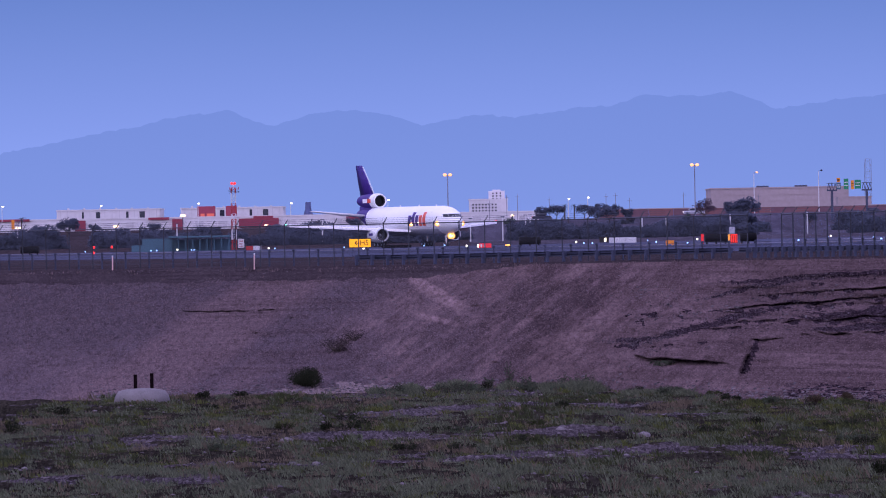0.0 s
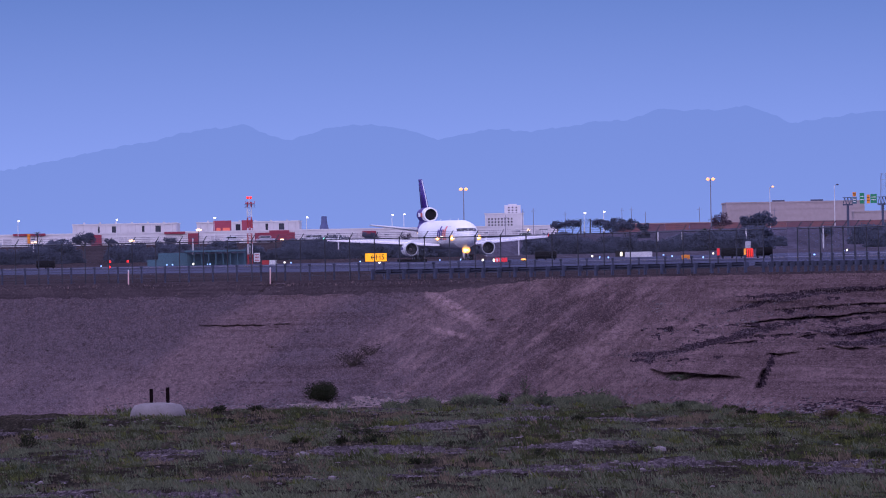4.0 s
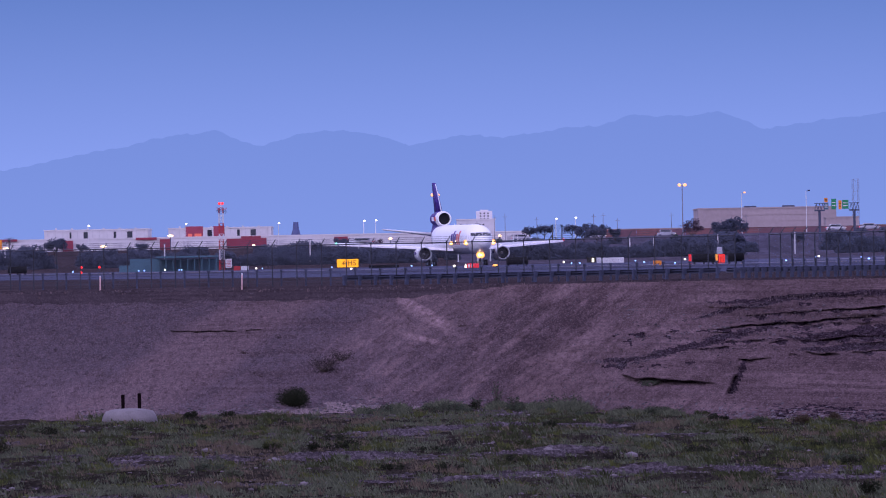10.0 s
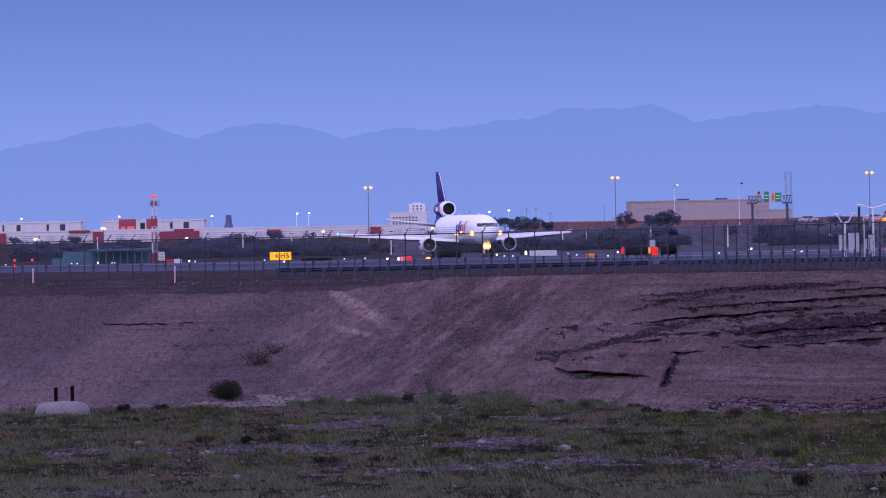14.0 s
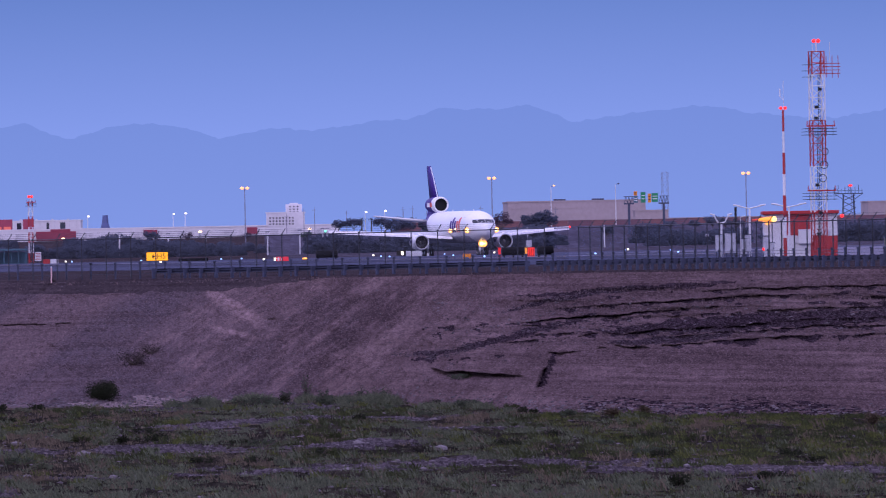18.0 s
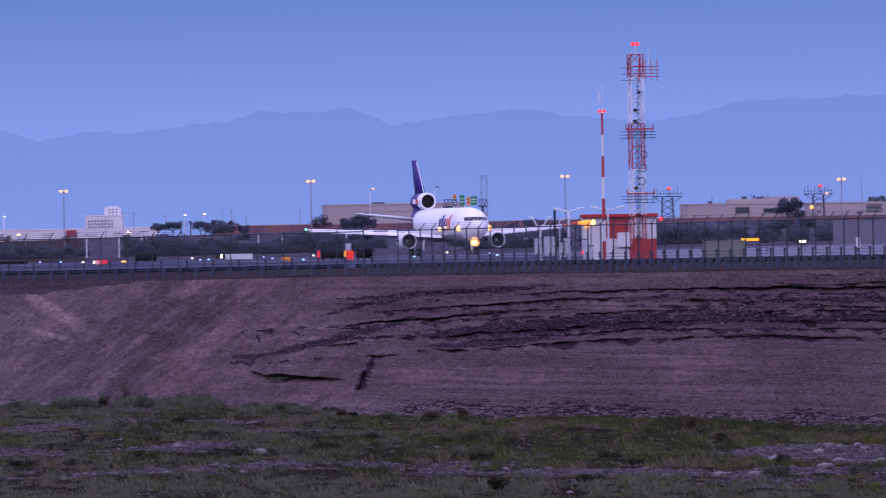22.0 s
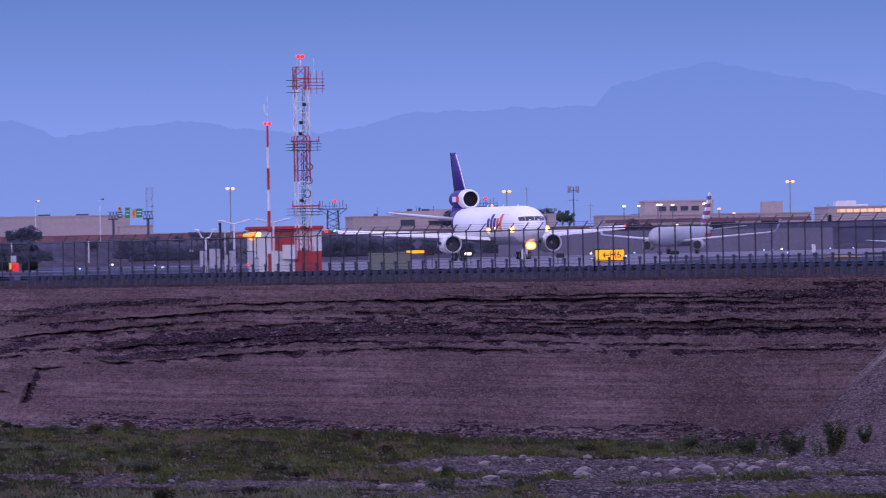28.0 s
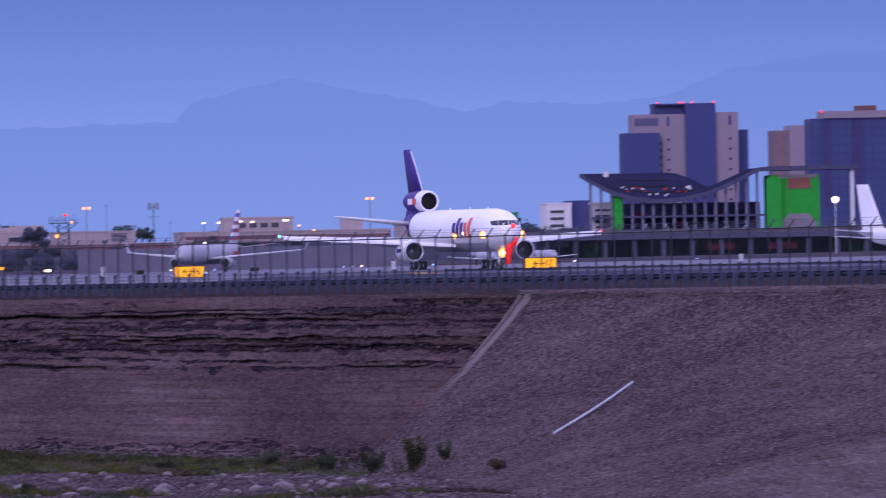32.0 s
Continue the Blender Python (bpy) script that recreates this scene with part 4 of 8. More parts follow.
        part("antenna", bm, WHITE, jet)
    return jet


freighter = build_freighter()


# ---------------------------------------------------------------- near the fence: signs, lights, shelter, masts
CREAM = shader("cream_paint", (0.62, 0.62, 0.64), 0.5, vary=0.08, scale=1.5)
# stucco is shifted towards lavender to paint distance haze
TAN_WALL = shader("tan_stucco", (0.35, 0.29, 0.295), 0.9, vary=0.10, scale=14)
GREEN_SIGN = shader("green_road_sign", (0.02, 0.22, 0.10), 0.5, vary=0.05)
ORANGE_SIGN = shader("orange_road_sign", (0.75, 0.26, 0.03), 0.5, vary=0.05)
LAMP_ORANGE = lit("orange_flood", (1.0, 0.40, 0.08), 1.8)
BLACK_TANK = shader("black_plastic", (0.008, 0.008, 0.010), 0.85, vary=0.2, scale=1, spec=0.05)
CONCRETE_OLD = shader("old_concrete", (0.175, 0.158, 0.165), 0.9, vary=0.25, scale=0.8, bump=0.3)
CABINET = shader("grey_white_enamel", (0.40, 0.41, 0.46), 0.6, vary=0.15, scale=1.0)
CARD = shader("white_lettering", (0.7, 0.7, 0.7), 0.6, vary=0.0)


def text_mesh(body, size):
    cu = bpy.data.curves.new("lettering", "FONT")
    cu.body, cu.size, cu.align_x, cu.align_y, cu.extrude = body, size, "CENTER", "CENTER", 0.01
    ob = bpy.data.objects.new("lettering", cu)
    me = bpy.data.meshes.new_from_object(ob)
    bpy.data.objects.remove(ob)
    bpy.data.curves.remove(cu)
    return me


def taxi_sign(x, y, w, h, lift, text, turn=0):
    thing = root("taxiway_sign", x, y, air_z(x), turn, "lit yellow taxiway direction sign with black lettering", "sign", "taxiway signs")
    part("cabinet", block(B(), 0, 0.09, lift + h / 2, w + 0.1, 0.16, h + 0.1, 0.015), SIGN_BLACK, thing, "thin black cabinet")
    part("lit_face", block(B(), 0, 0.0, lift + h / 2, w - 0.06, 0.02, h - 0.06), SIGN_YELLOW, thing, "glowing yellow face")
    me = text_mesh(text, h * 0.86)
    me.materials.append(SIGN_BLACK)
    o = new("lettering", me)
    o.parent = thing
    o.matrix_local = pose(w * 0.19, -0.03, lift + h / 2, 90, 0, 0)
    bm = B()                                                   # the arrow
    block(bm, -w * 0.125, -0.025, lift + h / 2, h * 0.52, 0.01, h * 0.09)
    for sgn in (-1, 1):
        r = bmesh.ops.create_cube(bm, size=1, matrix=pose(-w * 0.19, -0.025, lift + h / 2 + sgn * h * 0.11, 0, sgn * -45, 0) @ Matrix.Diagonal((h * 0.32, 0.01, h * 0.09, 1)))
    part("arrow", bm, SIGN_BLACK, thing)
    for sx in (-0.35, 0.35):
        part("leg", rod(B(), (sx * w, 0.09, 0), (sx * w, 0.09, lift), 0.04), GALV, thing)


taxi_sign(-8.8, 1362, 2.35, 0.93, 1.0, "H5", 2)
taxi_sign(73.15, 1045.4, 2.42, 0.92, 0.66, "H6", -3)
taxi_sign(99.35, 1015.2, 2.50, 0.94, 0.68, "H7", -5)


def edge_lights():
    def one(x, y, material, h, r, label, group):
        thing = root("edge_light", x, y, air_z(x), 0, label, "light", group)
        part("stem", rod(B(), (0, 0, 0), (0, 0, h), 0.04, sides=6), GALV, thing)
        part("lens", ball(B(), (0, 0, h), r, 8), material, thing)
    for x, y in ((-18.9, 2450), (-3.5, 2450), (0.5, 2450), (8.4, 2450), (24.3, 2174), (25.3, 2135), (39.7, 2450), (34.9, 2067), (33.1, 1711), (48.6, 1751), (48.8, 1737), (74.5, 2449),
                 (70.2, 2062), (59.1, 1707), (-56.2, 2449), (-55.1, 2449), (-68.9, 2449), (-48.4, 2450), (-47.9, 2450), (-32.3, 2450), (102.2, 1489), (126.6, 1777), (175.8, 2444),
                 (197.7, 2405), (202.4, 2442), (144.8, 1722), (88.5, 1571), (213.5, 2441), (217.9, 2440), (268.6, 2435)):
        one(x, y, LAMP_BLUE, 0.38, 0.13, "small glowing blue taxiway edge light", "blue taxiway lights")
    for x, y in ((-51.1, 2449), (-33.5, 2450), (-12.3, 1986), (4.0, 2055), (25.9, 2450), (49.3, 2450), (75.1, 2449), (167.4, 2444), (204.1, 2441), (245.2, 2438)):
        one(x, y, LAMP_WHITE, 0.45, 0.19, "small glowing white runway edge light", "white runway lights")
    for x, y in ((-67.2, 2449), (-63.8, 2451), (-62.4, 2271)):
        one(x, y, LAMP_RED, 1.2 if y > 2300 else 0.3, 0.24, "glowing red light on a short post", "red field lights")


edge_lights()


def black_tank(x, y, w, h, turn=0):
    thing = root("black_tank", x, y, air_z(x), turn, "black plastic water-filled barrier tank on short feet", "tank", "black barrier tanks")
    bm = B()
    k = 14
    loft(bm, [[(s * w / 2, 0.5 * h * math.cos(2 * math.pi * i / k), 0.3 + h / 2 + 0.5 * h * math.sin(2 * math.pi * i / k)) for i in range(k)] for s in (-1, -0.96, -0.5, 0, 0.5, 0.96, 1)])
    part("tank_body", bm, BLACK_TANK, thing, "", True)
    for s in (-0.4, 0, 0.4):
        part("foot", block(B(), s * w, 0, 0.16, 0.25, h * 0.8, 0.34, 0.02), BLACK_TANK, thing)
    for s in (-0.5, 0.5):
        bm = B()
        loft(bm, [[(s * w * f, 0.53 * h * math.cos(2 * math.pi * i / k), 0.3 + h / 2 + 0.53 * h * math.sin(2 * math.pi * i / k)) for i in range(k)] for f in (0.92, 0.98)])
        part("end_band", bm, DARK, thing)


black_tank(15.6, 2255, 3.9, 1.35)
black_tank(-79.6, 2449, 3.7, 1.35)
black_tank(40.2, 1860, 3.4, 1.25)
black_tank(44.2, 1830, 2.4, 1.25)


def barricades():
    # a lit red and white barricade beside the tanks
    thing = root("barricade", 42.1, 1845, air_z(42), 0, "red and yellow glowing barricade with a white box on top", "barricade")
    part("red_panel", block(B(), 0.35, 0, 0.75, 1.0, 0.3, 1.3, 0.03), lit("barricade_red", (0.8, 0.03, 0.02), 0.9), thing, "glowing red panel")
    part("yellow_panel", block(B(), -0.36, 0, 0.75, 0.3, 0.3, 1.3, 0.03), lit("barricade_yellow", (0.9, 0.36, 0.04), 0.6), thing, "glowing yellow panel")
    for i in range(4):
        part("dark_stripe", block(B(), -0.1 + 0.26 * i, -0.16, 0.7, 0.07, 0.02, 1.1), BLACK_TANK, thing)
    part("box", block(B(), 0.1, 0, 1.95, 0.80, 0.5, 1.0, 0.03), CABINET, thing, "white box")
    t2 = root("barricade", 38.3, 1866, air_z(38), 0, "glowing red end marker of the tank row", "barricade")
    part("red_panel", block(B(), 0, 0, 0.8, 0.4, 0.3, 1.4, 0.03), lit("marker_red", (0.6, 0.02, 0.025), 0.8), t2)
    t3 = root("barricade", 6.8, 2085, air_z(7), 0, "low red and white glowing barricade", "barricade")
    part("red_panel", block(B(), 0.3, 0, 0.4, 2.0, 0.4, 0.75, 0.05), lit("low_red", (0.6, 0.025, 0.04), 0.5), t3)
    for i in range(3):
        part("white_stripe", block(B(), -0.9 + 0.55 * i, -0.22, 0.38, 0.28, 0.03, 0.5), LAMP_WHITE if i == 0 else CARD, t3)
    t4 = root("traffic_cone_light", 11.3, 2183, air_z(11), 0, "small glowing orange warning light", "light")
    part("base", block(B(), 0, 0, 0.1, 0.8, 0.5, 0.2, 0.03), BLACK_TANK, t4)
    part("lens", ball(B(), (0, 0, 0.3), 0.3, 8, (1.6, 1, 0.7)), LAMP_ORANGE, t4)
    t5 = root("barricade", 33.0, 1838, air_z(33), 0, "orange plastic barricade with round openings", "barricade")
    part("orange_body", block(B(), 0, 0, 0.45, 1.2, 0.3, 0.5, 0.05), ORANGE_SIGN, t5)
    for s in (-0.4, 0.4):
        part("foot", block(B(), s, 0, 0.12, 0.3, 0.5, 0.25, 0.02), ORANGE_SIGN, t5)
    t6 = root("dark_barrier", -8.5, 2350, air_z(0), 0, "long low dark barrier beside the taxiway", "barrier")
    for i in range(12):
        part("barrier_block", block(B(), -2.5 + 0.46 * i, 0, 0.34, 0.45, 0.45, 0.7, 0.04), BLACK_TANK, t6)
    t7 = root("distance_sign", 31.3, 2450, air_z(31), 0, "black sign box with one lit white figure", "sign")
    part("cabinet", block(B(), 0, 0, 0.75, 1.8, 0.3, 1.0, 0.03), SIGN_BLACK, t7)
    part("lit_figure", block(B(), 0.25, -0.17, 0.72, 0.4, 0.02, 0.75), LAMP_WHITE, t7)
    t8 = root("white_barrier", 34.9, 2452, air_z(35), 0, "long white concrete barrier", "barrier")
    for i in range(5):
        part("barrier_block", block(B(), -2.1 + 1.06 * i, 0, 0.55, 1.04, 0.5, 1.1, 0.05), CREAM, t8)
    t9 = root("notice_board", -37.6, 2450, air_z(0), 0, "white notice board with rows of small dark marks", "board")
    part("panel", block(B(), -1.2, 0, 1.5, 1.2, 0.1, 1.7, 0.02), CREAM, t9)
    for i in range(5):
        part("mark_row", block(B(), -1.2, -0.06, 0.9 + 0.3 * i, 0.9, 0.02, 0.1), RED_PAINT, t9)
    part("leg", block(B(), -1.2, 0, 0.35, 0.12, 0.08, 0.7), GALV, t9)
    part("red_block", block(B(), 0.4, 0, 0.5, 1.3, 0.5, 0.9, 0.03), RED_PAINT, t9)
    part("white_block", block(B(), 1.9, 0, 0.5, 1.5, 0.5, 0.9, 0.03), CREAM, t9)


barricades()


def dark_signs():
    def one(x, y, w, h, lift, lit_w=0.0, label="back of a dark airfield sign on legs", mat=LAMP_WHITE):
        thing = root("airfield_sign", x, y, air_z(x), 0, label, "sign", "airfield signs")
        part("cabinet", block(B(), 0, 0, lift + h / 2, w, 0.2, h, 0.02), SIGN_BLACK, thing)
        if lit_w:
            part("lit_figure", block(B(), 0.1 * w, -0.11, lift + h * 0.55, lit_w, 0.02, h * 0.5), mat, thing)
        for s in (-0.3, 0.3):
            part("leg", rod(B(), (s * w, 0, 0), (s * w, 0, lift), 0.05, sides=6), GALV, thing)
    one(88.5, 1340, 0.85, 0.45, 0.75)
    one(104.85, 1396, 1.0, 0.42, 0.75)
    one(87.8, 1497, 1.5, 0.62, 0.98, 0.75, "black airfield sign with a lit white figure")
    one(72.4, 1300, 1.0, 0.32, 1.35)
    thing = root("airfield_sign", 71.0, 1300, air_z(71), 0, "long flat glowing amber airfield sign", "sign", "airfield signs")
    part("lit_face", block(B(), 0, 0, 1.72, 1.85, 0.1, 0.3, 0.02), SIGN_YELLOW, thing)
    for s in (-0.7, 0.7):
        part("leg", rod(B(), (s, 0, 0), (s, 0, 1.57), 0.05, sides=6), GALV, thing)
    for x, y, h in ((88.2, 1397, 1.15), (128.7, 1494, 1.0), (169.6, 1490, 0.9)):
        thing = root("marker_post", x, y, air_z(x), 0, "white marker post beside the pavement", "post", "white marker posts")
        part("post", block(B(), 0, 0, h / 2 + 0.5, 0.42, 0.3, h, 0.04), CREAM, thing)
        part("foot", block(B(), 0, 0, 0.25, 0.2, 0.2, 0.52), GALV, thing)


dark_signs()


def windsock():
    x, y = 101.0, 1055.2
    thing = root("windsock", x, y, air_z(x), 0, "limp red windsock on a mast with a red lamp", "windsock")
    part("mast", rod(B(), (0, 0, 0), (0, 0, 4.2), 0.05, sides=8), GALV, thing)
    part("lamp", ball(B(), (0, 0, 4.3), 0.2, 10), LAMP_RED, thing, "glowing red lamp")
    part("lamp_stem", rod(B(), (0, 0, 3.6), (0, 0, 4.12), 0.07, sides=8), CREAM, thing)
    bm = B()
    k, path = 12, [(0.26, 2.98, 0.40), (-0.02, 3.06, 0.46), (-0.24, 2.90, 0.45), (-0.36, 2.55, 0.38), (-0.44, 2.1, 0.31), (-0.50, 1.5, 0.25), (-0.53, 1.12, 0.20)]
    rings = []
    for i, (px, pz, r) in enumerate(path):
        a = [80, 60, 25, 12, 8, 4, 2][i]
        rings.append([(px + r * math.cos(2 * math.pi * j / k) * math.cos(radians(a)) + 0.02 * math.sin(3 * j + i), r * 0.8 * math.sin(2 * math.pi * j / k), pz + r * math.cos(2 * math.pi * j / k) * math.sin(radians(a))) for j in range(k)])
    loft(bm, rings)
    # the lamp's light on the cloth is painted as its own glow
    part("sock", bm, lit("lit_red_cloth", (0.80, 0.018, 0.018), 0.6), thing, "glowing red cloth sock under its lamp", True)


windsock()


def striped_pole(x, y, h):
    thing = root("striped_pole", x, y, air_z(x), 0, "slim red and white banded pole with red lamps", "pole")
    n = 7
    for i in range(n):
        part("red_band" if i % 2 == 0 else "white_band", rod(B(), (0, 0, h * (n - 1 - i) / n), (0, 0, h * (n - i) / n), 0.10 + 0.012 * i, sides=10), RED_PAINT if i % 2 == 0 else CREAM, thing)
    part("arm", block(B(), 0, 0, h + 0.06, 0.5, 0.06, 0.06), CREAM, thing)
    for s in (-0.2, 0.2):
        part("lamp", ball(B(), (s, 0, h + 0.18), 0.15, 8), LAMP_RED, thing, "glowing red lamp")
    part("whip_antenna", rod(B(), (0.05, 0, h), (0.05, 0, h + 2.6), 0.02, sides=5), CREAM, thing)
    part("sensor", rod(B(), (-0.25, 0, h + 1.2), (-0.25, 0, h + 1.9), 0.06, sides=6), CREAM, thing)
    part("sensor_arm", rod(B(), (-0.25, 0, h + 1.2), (0.05, 0, h + 0.9), 0.03, sides=5), CREAM, thing)


striped_pole(48.64, 1129, 13.3)


def lattice_tower(x, y, h, w, bays, arms, label, thick=1.0, plain=None):
    thing = root("lattice_tower", x, y, air_z(x), 12, label, "tower")
    step = h / bays
    made = {}
    for b in range(bays):
        red = (b * 7 // bays) % 2 == 0 if bays < 15 else b < 4 or 8 <= b < 12 or b >= 16
        mat = plain or (RED_PAINT if red else CREAM)
        for k in range(4):                                     # the four sides of a bay
            for name, a, c, r in (("leg", (-w / 2, -w / 2, 0), (-w / 2, -w / 2, step), 0.045), ("rail", (-w / 2, -w / 2, step), (w / 2, -w / 2, step), 0.025), ("brace", (-w / 2, -w / 2, 0), (w / 2, -w / 2, step), 0.022)):
                m = pose(0, 0, b * step, 0, 0, 90 * k)
                if name == "brace" and (b + k) % 2:
                    m = m @ Matrix.Diagonal((-1, 1, 1, 1))
                if (name, red) in made:
                    again(name, made[name, red], thing, m)
                else:
                    made[name, red] = part(name, rod(B(), a, c, r * thick, sides=5), mat, thing)
                    made[name, red].matrix_local = m
    for z, reach, rows in arms:
        bm = B()
        for i in range(rows):
            zz = z + 0.28 * i
            rod(bm, (-reach, -w, zz), (reach, -w, zz), 0.028, sides=5)
            part("back_rod", rod(B(), (-reach * 0.8, w, zz), (reach * 0.8, w, zz), 0.022, sides=5), FENCE_STEEL, thing)
            for s in (-0.9, -0.6, -0.3, 0.3, 0.6, 0.9):
                rod(bm, (s * reach, -w - 0.2, zz), (s * reach, -w + 0.5, zz), 0.02, sides=4)
        for s in (-0.75, -0.35, 0.35, 0.75):
            rod(bm, (s * reach, -w, z - 0.1), (s * reach, -w, z + 0.28 * rows + 0.1), 0.022, sides=5)
        part("antenna_frame", bm, FENCE_STEEL, thing, "thin steel antenna frame with many rods")
        part("antenna_beam", block(B(), 0, -w - 0.05, z + 0.28 * rows - 0.05, 1.75 * reach, 0.09, 0.12), RED_PAINT, thing, "red antenna beam")
        for s in (-0.85, 0.85):
            part("beam_horn", rod(B(), (s * reach, -w, z + 0.28 * rows - 0.05), (s * 0.97 * reach, -w, z + 0.28 * rows + 0.4), 0.045, sides=5), RED_PAINT, thing)
    return thing


big = lattice_tower(52.15, 1139, 18.6, 1.15, 18, ((5.3, 1.5, 3), (11.1, 1.5, 3)), "tall red and white lattice radio tower with antenna frames", 1.35)
part("top_antenna", (lambda bm: [block(bm, 0.9, -0.6, 16.6 + 0.3 * i, 2.3, 0.05, 0.06) for i in range(4)] and [rod(bm, (0.2 + 0.55 * i, -0.6, 16.2), (0.2 + 0.55 * i, -0.6, 18.2), 0.03, sides=5) for i in range(4)] and bm)(B()), RED_PAINT, big, "red antenna array")
for dx, z0, z1 in ((-0.5, 17.5, 19.2), (1.1, 17.6, 19.4), (-1.0, 16.9, 17.0)):
    part("whip_antenna", rod(B(), (dx, -0.5, z0), (dx + 0.01, -0.5, z1), 0.025, sides=5), CREAM, big)
for s in (-0.2, 0.2):
    part("lamp", ball(B(), (s, 0, 19.55), 0.19, 8), LAMP_RED, big, "glowing red lamp")
part("lamp_mast", rod(B(), (0, 0, 18.5), (0, 0, 19.45), 0.06, sides=6), CREAM, big)
for z, r, dx in ((8.4, 0.34, 0.35), (7.2, 0.34, 0.2), (9.6, 0.30, 0.45)):
    bm = B()
    n = 16
    loft(bm, [[(dx + (r + 0.035 * math.cos(b)) * math.cos(2 * math.pi * i / n), -0.8 + 0.035 * math.sin(b), z + (r + 0.035 * math.cos(b)) * math.sin(2 * math.pi * i / n)) for b in (0, 1.57, 3.14, 4.71)] for i in range(n + 1)], cap=False)
    part("loop_antenna", bm, DARK, big, "dark loop antenna")
for z, dx in ((2.2, -0.2), (4.1, 0.0), (6.6, -0.3), (12.6, -0.3), (13.6, -0.25), (15.2, 0.1)):
    part("equipment_box", block(B(), dx, -0.7, z, 0.30, 0.25, 0.26, 0.02), DARK, big)


for dx, z0, z1, r in ((0.05, 0.3, 16.5, 0.035), (-0.12, 0.3, 12.0, 0.03), (0.2, 2.0, 17.8, 0.022)):
    part("cable_run", rod(B(), (dx, -0.1, z0), (dx + 0.06, -0.1, z1), r, sides=5), DARK, big, "dark cable run up the tower")
part("side_antenna", (lambda bm: [rod(bm, (-1.5, -0.6, 16.3 + 0.55 * i), (-0.2, -0.6, 16.3 + 0.55 * i), 0.025, sides=4) for i in range(3)] and rod(bm, (-0.75, -0.6, 15.9), (-0.75, -0.6, 18.3), 0.03, sides=5))(B()), FENCE_STEEL, big)


def shelter():
    x0, x1, y = 47.6, 54.25, 1149
    cx = (x0 + x1) / 2
    thing = root("equipment_shelter", cx, y, air_z(cx), 0, "red and white checkered equipment shelter with a red roof", "shelter")
    w = x1 - x0
    H = 4.1
    part("roof", block(B(), 0, 1.5, H + 0.1, w + 0.3, 4.4, 0.3, 0.04), RED_PAINT, thing, "flat red roof")
    cols = [(0.0, 0.30), (0.30, 0.63), (0.63, 1.0)]
    rows_ = [(0, 0.5), (0.5, 1.0)]
    for i, (a, b) in enumerate(cols):
        for j, (c, d) in enumerate(rows_):
            red = (i == 1 and j == 1) or (i == 2 and j == 0)
            part("wall_panel", block(B(), -w / 2 + w * (a + b) / 2, 0, H * (c + d) / 2, w * (b - a) - 0.02, 0.2 + 0.01 * i, H * (d - c) - 0.02), RED_PAINT if red else CREAM, thing)
    for s in (-1, 1):
        part("side_wall", block(B(), s * (w / 2 - 0.1), 1.65, H / 2, 0.18, 3.0, H), CREAM if s < 0 else RED_PAINT, thing)
    part("back_wall", block(B(), 0, 3.2, H / 2, w - 0.4, 0.2, H), CREAM, thing)
    part("air_conditioner", block(B(), 0.4, -0.4, 2.0, 1.3, 0.6, 1.3, 0.03), CREAM, thing, "white wall unit")
    part("fan_grille", rod(B(), (2.4, -0.16, 2.3), (2.4, -0.1, 2.3), 0.3, sides=14), BELLY, thing)
    part("door", block(B(), -0.9, -0.13, 1.1, 0.95, 0.08, 2.05, 0.01), CREAM, thing)
    part("wall_lamp", ball(B(), (-3.0, -0.3, 3.35), 0.26, 8), LAMP_ORANGE, thing, "bright orange wall lamp")
    part("lamp_hood", block(B(), -3.3, -0.35, 3.75, 0.9, 0.5, 0.12, 0.02), RED_PAINT, thing)
    sock2 = root("windsock", 47.2, 1140, air_z(47), 0, "orange lit windsock on a short pole", "windsock")
    part("mast", rod(B(), (0.75, 0, 0), (0.75, 0, 3.9), 0.05, sides=6), GALV, sock2)
    bm = B()
    def sock_ring(px, r, pz):
        return [(px, r * math.cos(2 * math.pi * j / 10), 3.6 + pz + r * math.sin(2 * math.pi * j / 10)) for j in range(10)]
    loft(bm, [sock_ring(*q) for q in ((0.72, 0.27, 0.03), (0.3, 0.24, 0.0), (-0.15, 0.17, 0.02), (-0.5, 0.12, 0.0))])
    # emission in cloth and tip paints the light of the lamp beside them
    part("sock", bm, lit("lit_orange_cloth", (1.0, 0.34, 0.04), 1.1), sock2, "glowing orange cloth", True)
    part("sock_tip", loft(B(), [sock_ring(*q) for q in ((-0.51, 0.12, 0.0), (-0.8, 0.09, -0.02), (-1.05, 0.07, -0.05))]), lit("lit_red_tip", (0.55, 0.05, 0.03), 0.5), sock2, "dark red tip of the sock", True)
    part("lamp", ball(B(), (0.92, -0.1, 3.62), 0.26, 10), lit("amber_lamp", (1.0, 0.60, 0.16), 3.0), sock2, "bright amber lamp")
    # red ground lamp beside the boxes
    gl = root("ground_lamp", 46.4, 1122, air_z(46), 0, "red lamp on a low post", "light")
    part("stem", rod(B(), (0, 0, 0), (0, 0, 0.7), 0.05, sides=6), GALV, gl)
    part("lens", ball(B(), (0, 0, 0.95), 0.10, 8, (1, 1, 1.5)), LAMP_RED, gl)


shelter()


